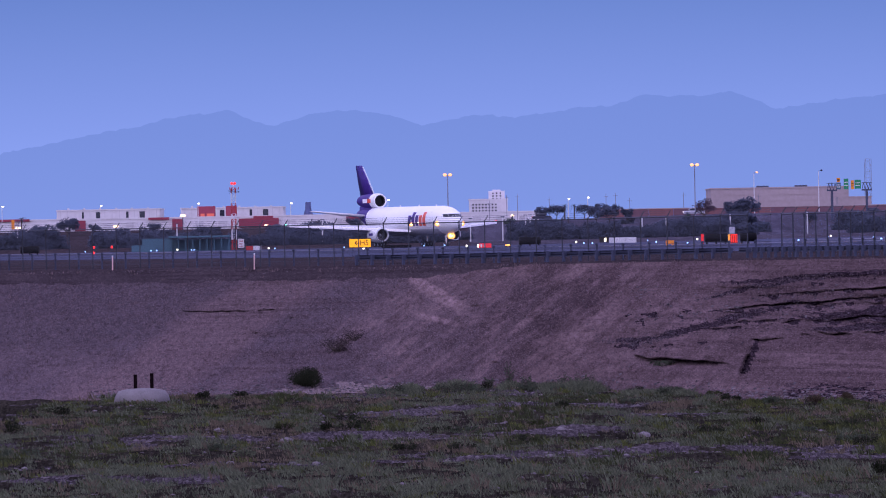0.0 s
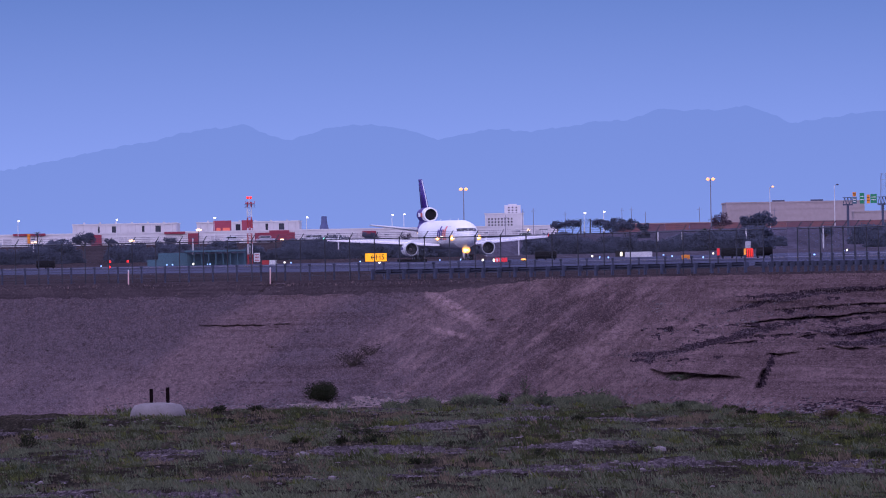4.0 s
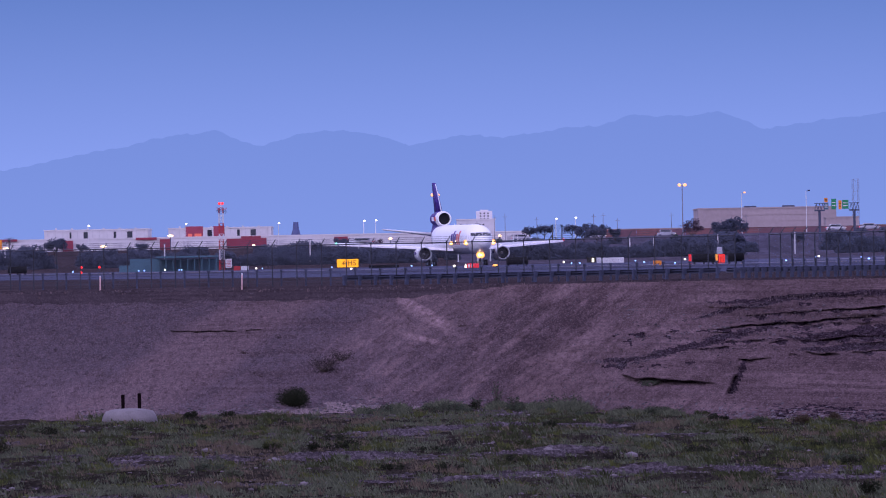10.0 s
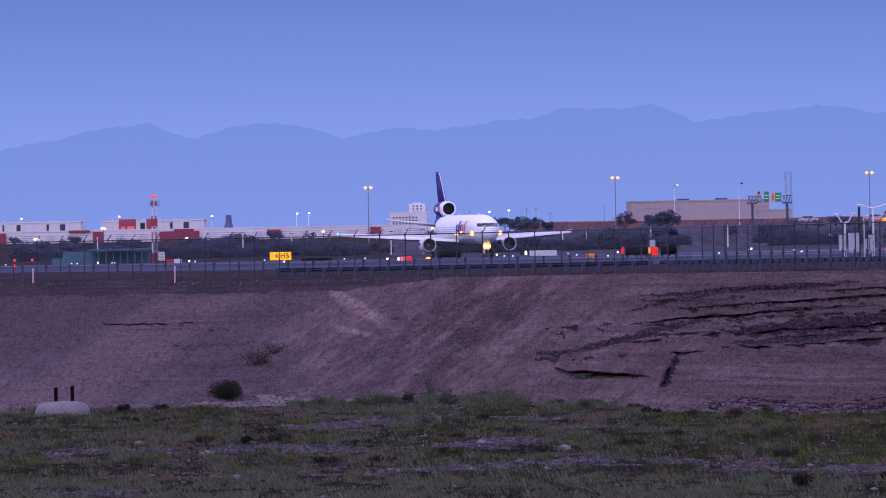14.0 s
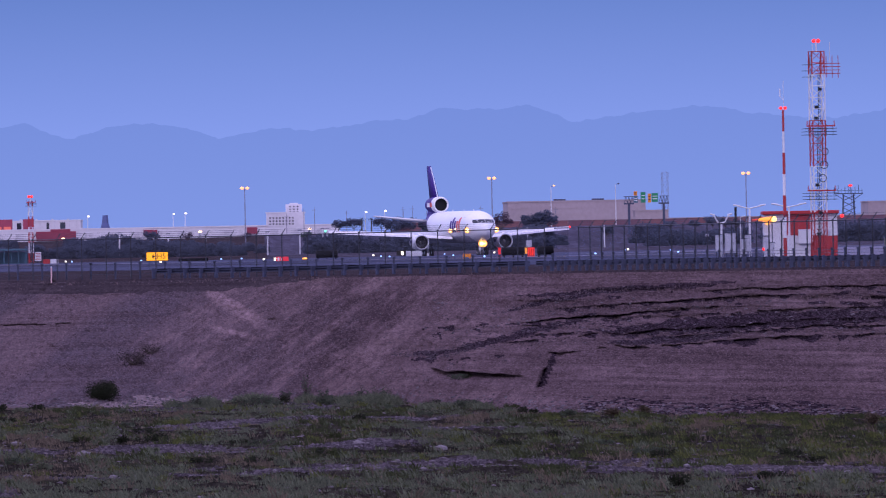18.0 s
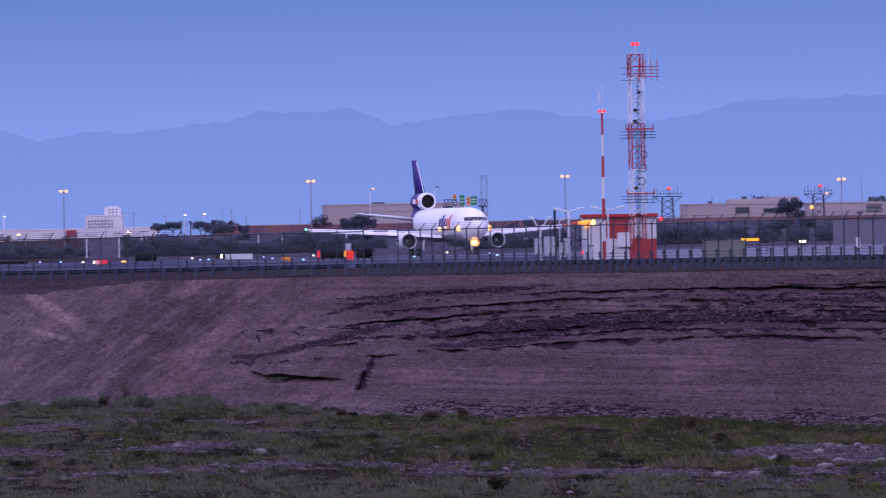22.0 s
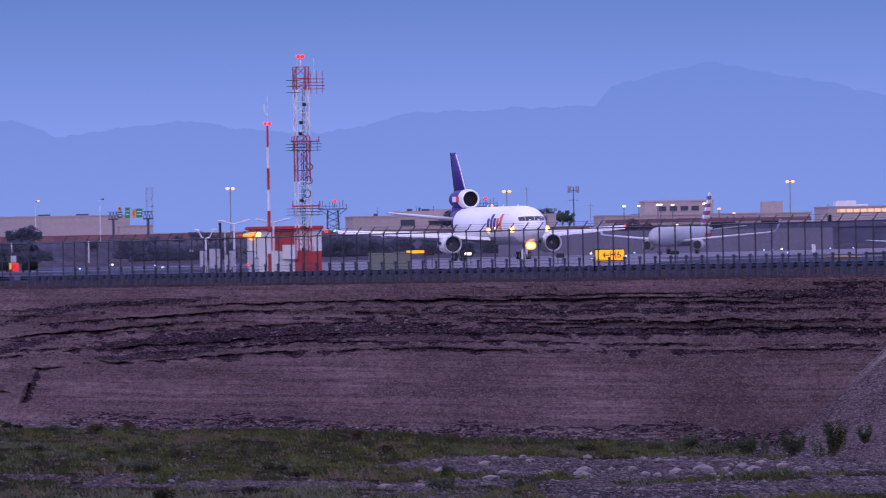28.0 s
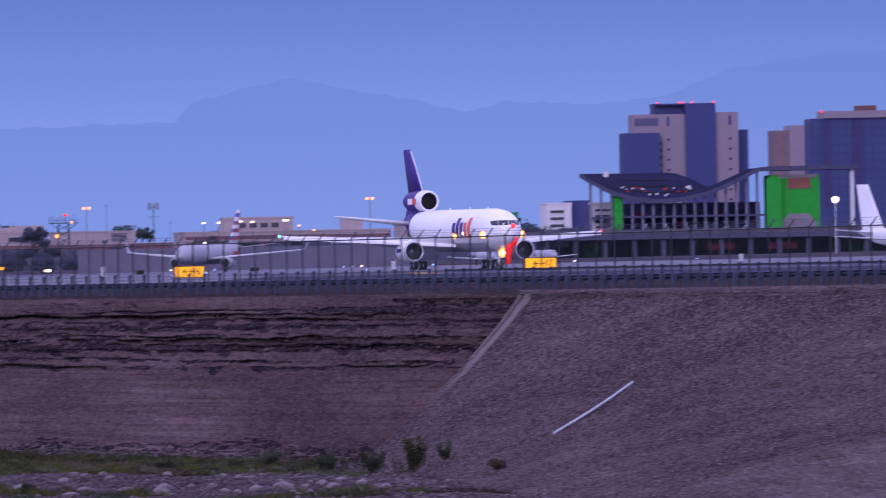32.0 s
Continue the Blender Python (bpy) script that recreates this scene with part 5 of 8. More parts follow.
def weather_station():
    def cabinet(x, y, w, h, lift):
        thing = root("equipment_cabinet", x, y, air_z(x), 0, "white metal equipment cabinet on a steel frame", "cabinet", "weather station cabinets")
        part("cabinet_body", block(B(), 0, 0, lift + h / 2, w, 0.6, h, 0.03), CABINET, thing)
        part("door_panel", block(B(), 0, -0.32, lift + h / 2, w * 0.84, 0.03, h * 0.86), CABINET, thing)
        part("handle", block(B(), w * 0.3, -0.35, lift + h * 0.5, 0.04, 0.04, 0.2), DARK, thing)
        part("roof_lip", block(B(), 0, -0.02, lift + h + 0.03, w + 0.1, 0.7, 0.06), GALV, thing)
        for s in (-0.4, 0.4):
            part("leg", rod(B(), (s * w, 0, 0), (s * w, 0, lift), 0.05, sides=6), GALV, thing)
    for x, w, h, lift in ((42.55, 0.62, 1.45, 0.85), (43.55, 0.95, 1.75, 0.7), (44.75, 0.5, 1.35, 0.55), (45.1, 0.5, 1.5, 0.75), (46.75, 0.62, 1.75, 0.35), (47.25, 0.4, 1.0, 0.5)):
        cabinet(x, 1124, w, h, lift)

    def wind_mast(x, y, h, reach, rise):
        thing = root("wind_mast", x, y, air_z(x), 0, "white wind sensor mast with two arms", "mast", "wind masts")
        part("mast", rod(B(), (0, 0, 0), (0, 0, h - rise), 0.11, 0.08), CREAM, thing)
        for s in (-1, 1):
            bm = B()
            pts = [(0, h - rise), (0.45 * reach, h - rise + 0.12), (0.75 * reach, h - 0.25 * rise), (reach, h)]
            for a, b in zip(pts, pts[1:]):
                rod(bm, (s * a[0], 0, a[1]), (s * b[0], 0, b[1]), 0.06, sides=6)
            rod(bm, (s * reach * 0.75, 0, h), (s * reach * 1.3, 0, h + 0.08), 0.07, sides=6)
            part("sensor_arm", bm, CREAM, thing)
    wind_mast(42.97, 1129, 4.1, 0.75, 0.75)
    wind_mast(45.5, 1129, 4.85, 1.1, 0.25)
    wind_mast(49.1, 1131, 4.9, 1.2, 0.25)
    thing = root("camera_dome", 41.5, 1124, air_z(41), 0, "white sensor dome on a slim post", "sensor")
    part("post", rod(B(), (0, 0, 0), (0, 0, 2.2), 0.06, sides=8), GALV, thing)
    part("dome", ball(B(), (0, 0, 2.3), 0.16, 10), CABINET, thing)
    pipe = root("dark_pole", 44.3, 1130, air_z(44), 0, "plain dark pole beside the wind masts", "pole")
    part("pole", rod(B(), (0, 0, 0), (0, 0, 4.75), 0.11, sides=8), DARK, pipe)
    lamp = root("hook_pole", 44.75, 1131, air_z(45), 0, "thin white pole with a short hook", "pole")
    part("pole", rod(B(), (0, 0, 0), (0, 0, 3.9), 0.05, sides=6), CREAM, lamp)
    part("hook", rod(B(), (0, 0, 3.85), (0.45, 0, 3.95), 0.05, sides=6), CREAM, lamp)
    tb = root("utility_box", 57.3, 1090, air_z(57), 0, "drab green low utility enclosure", "box")
    part("panel", block(B(), 0, 0, 0.85, 3.6, 1.2, 1.6, 0.04), shader("drab_green", (0.16, 0.17, 0.14), 0.8), tb)
    part("lid", block(B(), 0, 0, 1.68, 3.7, 1.3, 0.08, 0.02), shader("drab_lid", (0.2, 0.2, 0.17), 0.8), tb)


weather_station()


# ---------------------------------------------------------------- on the bank and in the river bed
def crest_markers():
    pink = shader("faded_pink_paint", (0.62, 0.40, 0.38), 0.7, vary=0.15, scale=0.4)
    for x in (-34.5, -24.4, -13.7):
        y = crest_y(x) + 0.4
        thing = root("marker_stake", x, y, air_z(x) - 0.2, 0, "faded pink marker stake on the crest", "stake", "marker stakes")
        part("stake", rod(B(), (0, 0, -0.2), (0.02, 0, 1.15), 0.05, sides=6), pink, thing)
        part("cap", rod(B(), (0.02, 0, 1.1), (0.02, 0, 1.2), 0.06, sides=6), CREAM, thing)


def concrete_outlet():
    x, y = -19.9, 834
    thing = root("concrete_footing", x, y, BED_Z - 0.3, 0, "pale rounded concrete footing with two dark posts", "footing")
    bm = B()
    n = 24
    loft(bm, [[(rx * math.cos(2 * math.pi * i / n), 1.6 * rx / 2 * math.sin(2 * math.pi * i / n), z) for i in range(n)] for rx, z in ((1.9, 0), (1.78, 0.65), (1.55, 1.02), (0.9, 1.16), (0.27, 1.19))])
    part("footing", bm, CONCRETE_OLD, thing, "", True)
    for dx in (-0.42, 0.66):
        part("post", block(B(), dx, 0, 1.55, 0.23, 0.23, 1.1 if dx < 0 else 1.25, 0.015), shader("rusty_post", (0.008, 0.005, 0.006), 1.0, vary=0.3, scale=0.3, spec=0.0), thing)


def slope_pipe():
    pts = []
    for i in range(9):
        f = i / 8
        x, y = 66.1 + -5.4 * f, 629.5 + -14.5 * f
        pts.append((x, y, ramp_z(x, y) + 0.12))
    thing = root("drain_pipe", label="pale plastic drain pipe lying on the gravel slope", category="pipe")
    for a, b in zip(pts, pts[1:]):
        part("pipe_length", rod(B(), a, b, 0.07, sides=8), CABINET, thing)


crest_markers()
concrete_outlet()
slope_pipe()


# ---------------------------------------------------------------- plants, stones and grass of the river bed
def plant_mat(name, col):
    """Leaves and blades, each of its own shade."""
    m = leaf_shader(name, col, 0.45, 1.2)
    n, l = m.node_tree.nodes, m.node_tree.links
    geo, reach, dye = n.new("ShaderNodeNewGeometry"), n.new("ShaderNodeMapRange"), n.new("ShaderNodeVectorMath")
    reach.inputs["To Min"].default_value, reach.inputs["To Max"].default_value = 0.7, 1.35
    l.new(geo.outputs["Random Per Island"], reach.inputs["Value"])
    dye.operation = "SCALE"
    source = n["Principled BSDF"].inputs["Base Color"].links[0].from_socket
    l.new(source, dye.inputs[0])
    l.new(reach.outputs[0], dye.inputs["Scale"])
    l.new(dye.outputs[0], n["Principled BSDF"].inputs["Base Color"])
    for k in n:
        if k.bl_idname == "ShaderNodeBsdfTranslucent":
            l.new(dye.outputs[0], k.inputs["Color"])
    return m


GRASS_A = plant_mat("olive_grass", (0.046, 0.055, 0.024))
GRASS_B = plant_mat("grey_green_grass", (0.100, 0.112, 0.072))
GRASS_C = plant_mat("dry_grass", (0.118, 0.095, 0.068))
GRASS_D = plant_mat("fresh_grass", (0.082, 0.092, 0.030))
LEAF_DARK = plant_mat("dark_leaf", (0.026, 0.030, 0.018))
LEAF_GREY = plant_mat("grey_green_leaf", (0.060, 0.074, 0.048))
BRUSH = plant_mat("dark_brush", (0.046, 0.036, 0.037))
LEAF_DRY = plant_mat("dry_leaf", (0.080, 0.062, 0.042))
STONE = shader("river_stone", (0.165, 0.143, 0.152), 0.9, vary=0.3, scale=0.5, bump=0.3)


def cobble_mix(name, dark, light):
    """Loose stones, each of its own shade."""
    m = shader(name, light, 0.9, vary=0.3, scale=0.5)
    n, l = m.node_tree.nodes, m.node_tree.links
    geo, mix = n.new("ShaderNodeNewGeometry"), n.new("ShaderNodeMixRGB")
    mix.inputs[1].default_value, mix.inputs[2].default_value = (*dark, 1), (*light, 1)
    l.new(geo.outputs["Random Per Island"], mix.inputs[0])
    l.new(mix.outputs[0], n["Principled BSDF"].inputs["Base Color"])
    return m


LOOSE = cobble_mix("loose_stones", (0.036, 0.029, 0.034), (0.165, 0.138, 0.150))
BARK = shader("bark", (0.07, 0.055, 0.045), 0.95, vary=0.3, scale=0.4)

rng = random.Random(4)


def ground_at(x, y):
    z = bed_z(x, y)
    if x > 50:
        z = max(z, ramp_z(x, y))
    return z


def tuft_mesh(name, spots, materials, blade):
    """Many grass blades in one mesh: a tuft at every spot (x, y, z, height, material)."""
    verts, faces, mats = [], [], []
    for x, y, z, h, k in spots:
        for _ in range(blade):
            a, lean, s = rng.uniform(0, 6.28), rng.uniform(0.1, 0.7) * h, rng.uniform(0.5, 1.0)
            bx, by = x + rng.gauss(0, 0.16), y + rng.gauss(0, 0.5)
            w = 0.008 + 0.014 * rng.random()
            dx, dy = math.cos(a), math.sin(a)
            i = len(verts)
            verts += [(bx - w, by, z - 0.05), (bx + w, by, z - 0.05), (bx + w * 0.7 + dx * lean * 0.35, by + dy * lean * 0.35, z + h * s * 0.6), (bx + dx * lean, by + dy * lean, z + h * s)]
            faces += [(i, i + 1, i + 2), (i, i + 2, i + 3)]
            mats += [k, k]
    me = bpy.data.meshes.new(name)
    me.from_pydata(verts, [], faces)
    for m in materials:
        me.materials.append(m)
    me.polygons.foreach_set("material_index", mats)
    return new(name, me)


def grass():
    spots = []
    while len(spots) < 30000:
        x = rng.uniform(-26, 64)
        y = 490 + (toe_y(x) + 6 - 490) * rng.random() ** 1.05
        if x > y * 0.128 + 2 or x < -0.036 * y - 3:
            continue
        if (x > 52 and ramp_z(x, y) > BED_Z + 0.5) or (x > 50 and y < 590):
            continue
        g = gravel_here(x, y)
        if g > 0.24 + rng.gauss(0, 0.10):
            continue
        k = 0 if lump(x, y * 0.06, 9, 6) + rng.gauss(0, 0.35) > (0.15 if x < 3 else -0.2) else 1
        if rng.random() < 0.10 or lump(x, y * 0.08, 30, 4) > 0.34 + rng.gauss(0, 0.08):
            k = 2
        if lump(x, y * 0.07, 70, 2.5) < -0.08 and rng.random() < 0.8:
            continue
        if lump(x, y * 0.09, 88, 1.6) > (0.34 if x < 18 else 0.05) and rng.random() < 0.7:
            k = 3                                              # fresh yellow-green clumps
        near = y < 572 and x < 31                              # the lush growth nearest the tripod
        if near and rng.random() < 0.75:
            k = 1 if rng.random() < 0.88 else 2
        h = rng.uniform(0.08, 0.30) * (0.6 + 1.3 * max(0, lump(x, y * 0.2, 55, 2.2) + 0.2)) * (1.1 if near else 1.0) * (1 + 0.8 * max(0, lump(x, y * 0.1, 3, 3)))
        spots.append((x, y, ground_at(x, y), h, k))
    for _ in range(5200):                                      # a tall green fringe at the foot of the bank
        x = rng.uniform(-5, 17) if rng.random() < 0.7 else rng.uniform(17, 52)
        y = toe_y(x) - rng.uniform(1, 16 if x < 17 else 8)
        thick = lump(x, y * 0.2, 12, 2.5)
        if thick > 0.02:
            spots.append((x, y, ground_at(x, y), rng.uniform(0.2, 0.55) * (0.7 + 1.8 * thick) * (1.0 if x < 17 else 0.5), 1 if x < 17 else 0))
    tagged(tuft_mesh("grass", spots, (GRASS_A, GRASS_B, GRASS_C, GRASS_D), 10), "olive, grey-green and dry grass over the river bed", "grass", kind="stuff")
    # pale dry grass on the upper ledges of the bank
    spots = []
    while len(spots) < 1300:
        x, v = rng.uniform(-35, 67), rng.choice((0.995, 0.985, 0.93, 0.86, 0.80, 0.74)) + rng.gauss(0, 0.012)
        if (x < 14 and v < 0.97 and rng.random() > 0.15) or v > 1:
            continue
        if x < 5 and rng.random() > 0.35:
            continue
        px, y, z = bank_point(x, v)
        spots.append((px, y, z, rng.uniform(0.06, 0.2), 0))
    tagged(tuft_mesh("dry_grass", spots, (plant_mat("bleached_grass", (0.165, 0.120, 0.118)),), 6), "bleached dry grass on the ledges of the bank", "grass", kind="stuff")


def stone_shape(seed):
    r = random.Random(seed)
    bm = B()
    bmesh.ops.create_icosphere(bm, subdivisions=1, radius=1)
    for v in bm.verts:
        v.co *= 0.75 + 0.5 * r.random()
        v.co.z *= 0.62
    me = bpy.data.meshes.new("stone")
    bm.to_mesh(me)
    bm.free()
    me.materials.append(STONE)
    return me


def stones():
    base = []
    for s in range(4):
        bm = B()
        bmesh.ops.create_icosphere(bm, subdivisions=1, radius=1)
        r = random.Random(s)
        co = [(v.co.x * (0.8 + 0.4 * r.random()), v.co.y * (0.8 + 0.4 * r.random()), v.co.z * 0.65 * (0.8 + 0.4 * r.random())) for v in bm.verts]
        fc = [tuple(v.index for v in f.verts) for f in bm.faces]
        bm.free()
        base.append((co, fc))
    small = ([(1, 0.1, 0), (-0.9, 0, 0.1), (0.1, 0.9, 0), (0, -1, 0.05), (0.1, 0, 0.7), (0, 0.1, -0.7)],
             [(0, 2, 4), (2, 1, 4), (1, 3, 4), (3, 0, 4), (2, 0, 5), (1, 2, 5), (3, 1, 5), (0, 3, 5)])
    verts, faces, seam_faces = [], [], []

    def add(x, y, z, r, dark=0):
        co, fc = base[rng.randrange(4)] if r > 0.075 else small
        c, s = math.cos(rng.random() * 6.3), math.sin(rng.random() * 6.3)
        i = len(verts)
        verts.extend((x + r * (c * a - s * b), y + r * (s * a + c * b), z + r * d * 0.9) for a, b, d in co)
        faces.extend(tuple(i + k for k in f) for f in fc)
        seam_faces.extend([dark] * len(fc))
    n = 0
    while n < 20000:
        x = rng.uniform(-26, 66)
        y = 490 + (toe_y(min(x, 60)) + 8 - 490) * rng.random()
        if gravel_here(x, y) < 0.30 + rng.gauss(0, 0.1) or x > y * 0.128 + 2 or x < -0.036 * y - 3 or (x > 52 and ramp_z(x, y) > BED_Z + 0.25 + 0.5 * rng.random()):
            continue
        add(x, y, ground_at(x, y), 0.020 + (0.075 + 0.09 * max(0, lump(x, y * 0.2, 17, 2.0))) * rng.random() ** 3)
        n += 1
    for i in range(4500):                                      # single stones among the grass
        x, y = rng.uniform(-26, 60), rng.uniform(500, 850)
        if y < toe_y(x) and -0.036 * y - 3 < x < y * 0.128 + 2:
            add(x, y, ground_at(x, y), 0.05 + 0.12 * rng.random() ** 3)
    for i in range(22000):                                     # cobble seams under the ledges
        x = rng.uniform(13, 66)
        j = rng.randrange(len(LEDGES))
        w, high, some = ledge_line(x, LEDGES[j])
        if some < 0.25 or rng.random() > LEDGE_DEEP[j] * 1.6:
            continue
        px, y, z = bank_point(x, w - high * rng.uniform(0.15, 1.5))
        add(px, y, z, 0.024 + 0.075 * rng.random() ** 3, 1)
    n = 0
    while n < 9000:                                            # cobbles of the dark lenses
        xc, vc, xr, vr, tilt = rng.choice(LENSES)
        x = xc + rng.uniform(-1, 1) * xr
        v = vc + tilt * (x - xc) + rng.uniform(-1.6, 1.6) * vr
        n += 1
        if x < 66 and 0.1 < v < 0.96 and cobble_lens(x, v) > 0.12:
            px, y, z = bank_point(x, v)
            add(px, y, z, 0.024 + 0.075 * rng.random() ** 3, 1)
    for _ in range(7000):                                      # rubble along the toe and under the ledges
        x = rng.uniform(-24, 66)
        v = abs(rng.gauss(0, 0.045)) if rng.random() < 0.7 else rng.choice((0.72, 0.65, 0.78, 0.57)) + rng.gauss(0, 0.02)
        if v > 0.2 and x < 13:
            continue
        if x > 54 and v < 0.5:
            continue
        px, y, z = bank_point(x, v)
        add(px, y, z, 0.04 + 0.12 * rng.random() ** 3)
    for _ in range(9000):                                      # coarse gravel of the old slope
        y = rng.uniform(520, 700)
        x = rng.uniform(55, 90)
        z = ramp_z(x, y)
        if z > BED_Z + 0.1 and x < 20 + (875 - y) / 4.26:
            add(x, y, z + 0.01, 0.022 + 0.045 * rng.random() ** 3)
    for _ in range(1000):                                      # riprap along the foot of the fence
        px, y, z = bank_point(rng.uniform(-42, 5), 1 - 0.016 * rng.random())
        add(px, y, z + 0.01, 0.035 + 0.06 * rng.random() ** 2, 1)
    for _ in range(6000):                                      # gravel of the smooth slope
        x, v = rng.uniform(-36, 14), rng.random()
        px, y, z = bank_point(x, v)
        add(px, y, z, 0.025 + 0.06 * rng.random() ** 3)
    me = bpy.data.meshes.new("gravel")
    me.from_pydata(verts, [], faces)
    me.materials.append(LOOSE)
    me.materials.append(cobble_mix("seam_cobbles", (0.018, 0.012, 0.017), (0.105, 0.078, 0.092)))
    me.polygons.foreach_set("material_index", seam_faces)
    tagged(new("gravel", me), "grey river stones and rubble", "stones", kind="stuff")
    # the larger boulders, each a thing
    heap = [(rng.uniform(37, 52), rng.uniform(575, 640), rng.uniform(0.12, 0.27)) for _ in range(34)] + [(rng.uniform(-22, 10), rng.gauss(592, 4), rng.uniform(0.10, 0.2)) for _ in range(14)]
    for i, (x, y, r) in enumerate((*heap, (10.25, 656, 0.34), (-8.2, 653, 0.30), (-2.5, 665, 0.2), (6.1, 672, 0.22), (29.5, 569, 0.3), (31.2, 571, 0.26), (34.6, 575, 0.34), (33.2, 590, 0.3), (36.5, 596, 0.3),
                                   (46.0, 597, 0.4), (48.2, 595, 0.34), (50.0, 600, 0.3), (44.2, 590, 0.28), (27.0, 566, 0.22), (38.8, 640, 0.2), (20.5, 586, 0.18), (3.2, 690, 0.24), (-12.5, 700, 0.24))):
        o = new("boulder", stone_shape(i + 20))
        o.matrix_world = pose(x, y, ground_at(x, y) + r * 0.25, 0, 0, i * 47) @ Matrix.Diagonal((r * 1.35, r * 1.2, r, 1))
        tagged(o, "pale rounded river boulder among the gravel", "boulder", "river boulders")


def leafy(bm, c, radius, n, leaf, squash=1.0, r=None):
    """A clump of leaves: small tilted quads, denser towards the outside."""
    r = r or rng
    for _ in range(n):
        d = Vector((r.gauss(0, 1), r.gauss(0, 1), r.gauss(0, 1))).normalized() * radius * (0.45 + 0.6 * r.random())
        p = Vector(c) + Vector((d.x, d.y, d.z * squash))
        u = Vector((r.gauss(0, 1), r.gauss(0, 1), r.gauss(0, 0.7))).normalized() * leaf * (0.6 + 0.8 * r.random())
        w = u.cross(Vector((r.gauss(0, 1), r.gauss(0, 1), r.gauss(0, 1)))).normalized() * leaf * 0.5
        bm.faces.new([bm.verts.new(q) for q in (p - u, p - w * 0.8, p + u, p + w)])


def bush(x, y, z, w, h, mat, label, stems=7, leaf=0.10, n=420, wispy=False):
    r = random.Random(int(x * 100 + y))
    thing = root("bush", x, y, z, 0, label, "bush", "river bed bushes")
    bm = B()
    tips = []
    for i in range(stems):
        a = 6.28 * i / stems + r.random()
        tip = (math.cos(a) * w * 0.40 * r.uniform(0.4, 1), math.sin(a) * w * 0.4 * r.uniform(0.3, 1), h * r.uniform(0.55, 0.95))
        rod(bm, (0, 0, -0.1), tip, 0.03, 0.008, sides=4)
        tips.append(tip)
    part("branchwork", bm, BARK, thing)
    bm = B()
    if wispy:
        for tx, ty, tz in tips:
            for k in range(5):
                leafy(bm, (tx * (0.4 + 0.15 * k), ty * (0.4 + 0.15 * k), tz * (0.35 + 0.16 * k)), 0.13 * w, n // (5 * stems), leaf, 1.3, r)
    else:
        for k in range(9):
            a = r.random() * 6.28
            q = r.random() ** 0.5
            leafy(bm, (math.cos(a) * w * 0.30 * q, math.sin(a) * w * 0.3 * q, h * (0.3 + 0.35 * r.random() * (1.1 - q * 0.6))), 0.26 * min(w, h * 1.6), n // 9, leaf, 0.8, r)
    part("crown", bm, mat, thing)


def weed(x, y, z, h, stems, spread):
    """Tall weed: upright stems with small leaves all the way up."""
    r = random.Random(int(x * 91 + y))
    thing = root("weed", x, y, z, 0, "tall green weed growing at the foot of the bank", "weed", "tall weeds")
    lf = B()
    for i in range(stems):
        bx, by, hh = r.gauss(0, spread), r.gauss(0, spread), h * r.uniform(0.45, 1.0)
        top = Vector((bx + r.gauss(0, 0.12) * hh, by, hh))
        part("stalk", rod(B(), (bx, by, -0.1), top, 0.014, 0.006, sides=3), BARK, thing)
        for k in range(int(9 + 16 * hh)):
            f = r.uniform(0.1, 1.0)
            p = Vector((bx, by, 0)).lerp(top, f)
            u = Vector((r.gauss(0, 1), r.gauss(0, 1), r.uniform(0.2, 1.4))).normalized() * r.uniform(0.07, 0.20) * (1.2 - 0.6 * f)
            w = u.cross(Vector((r.gauss(0, 1), r.gauss(0, 1), 0.3))).normalized() * 0.03
            lf.faces.new([lf.verts.new(q) for q in (p, p + u * 0.5 - w, p + u, p + u * 0.5 + w)])
    part("foliage", lf, GRASS_A if r.random() < 0.6 else LEAF_GREY, thing)


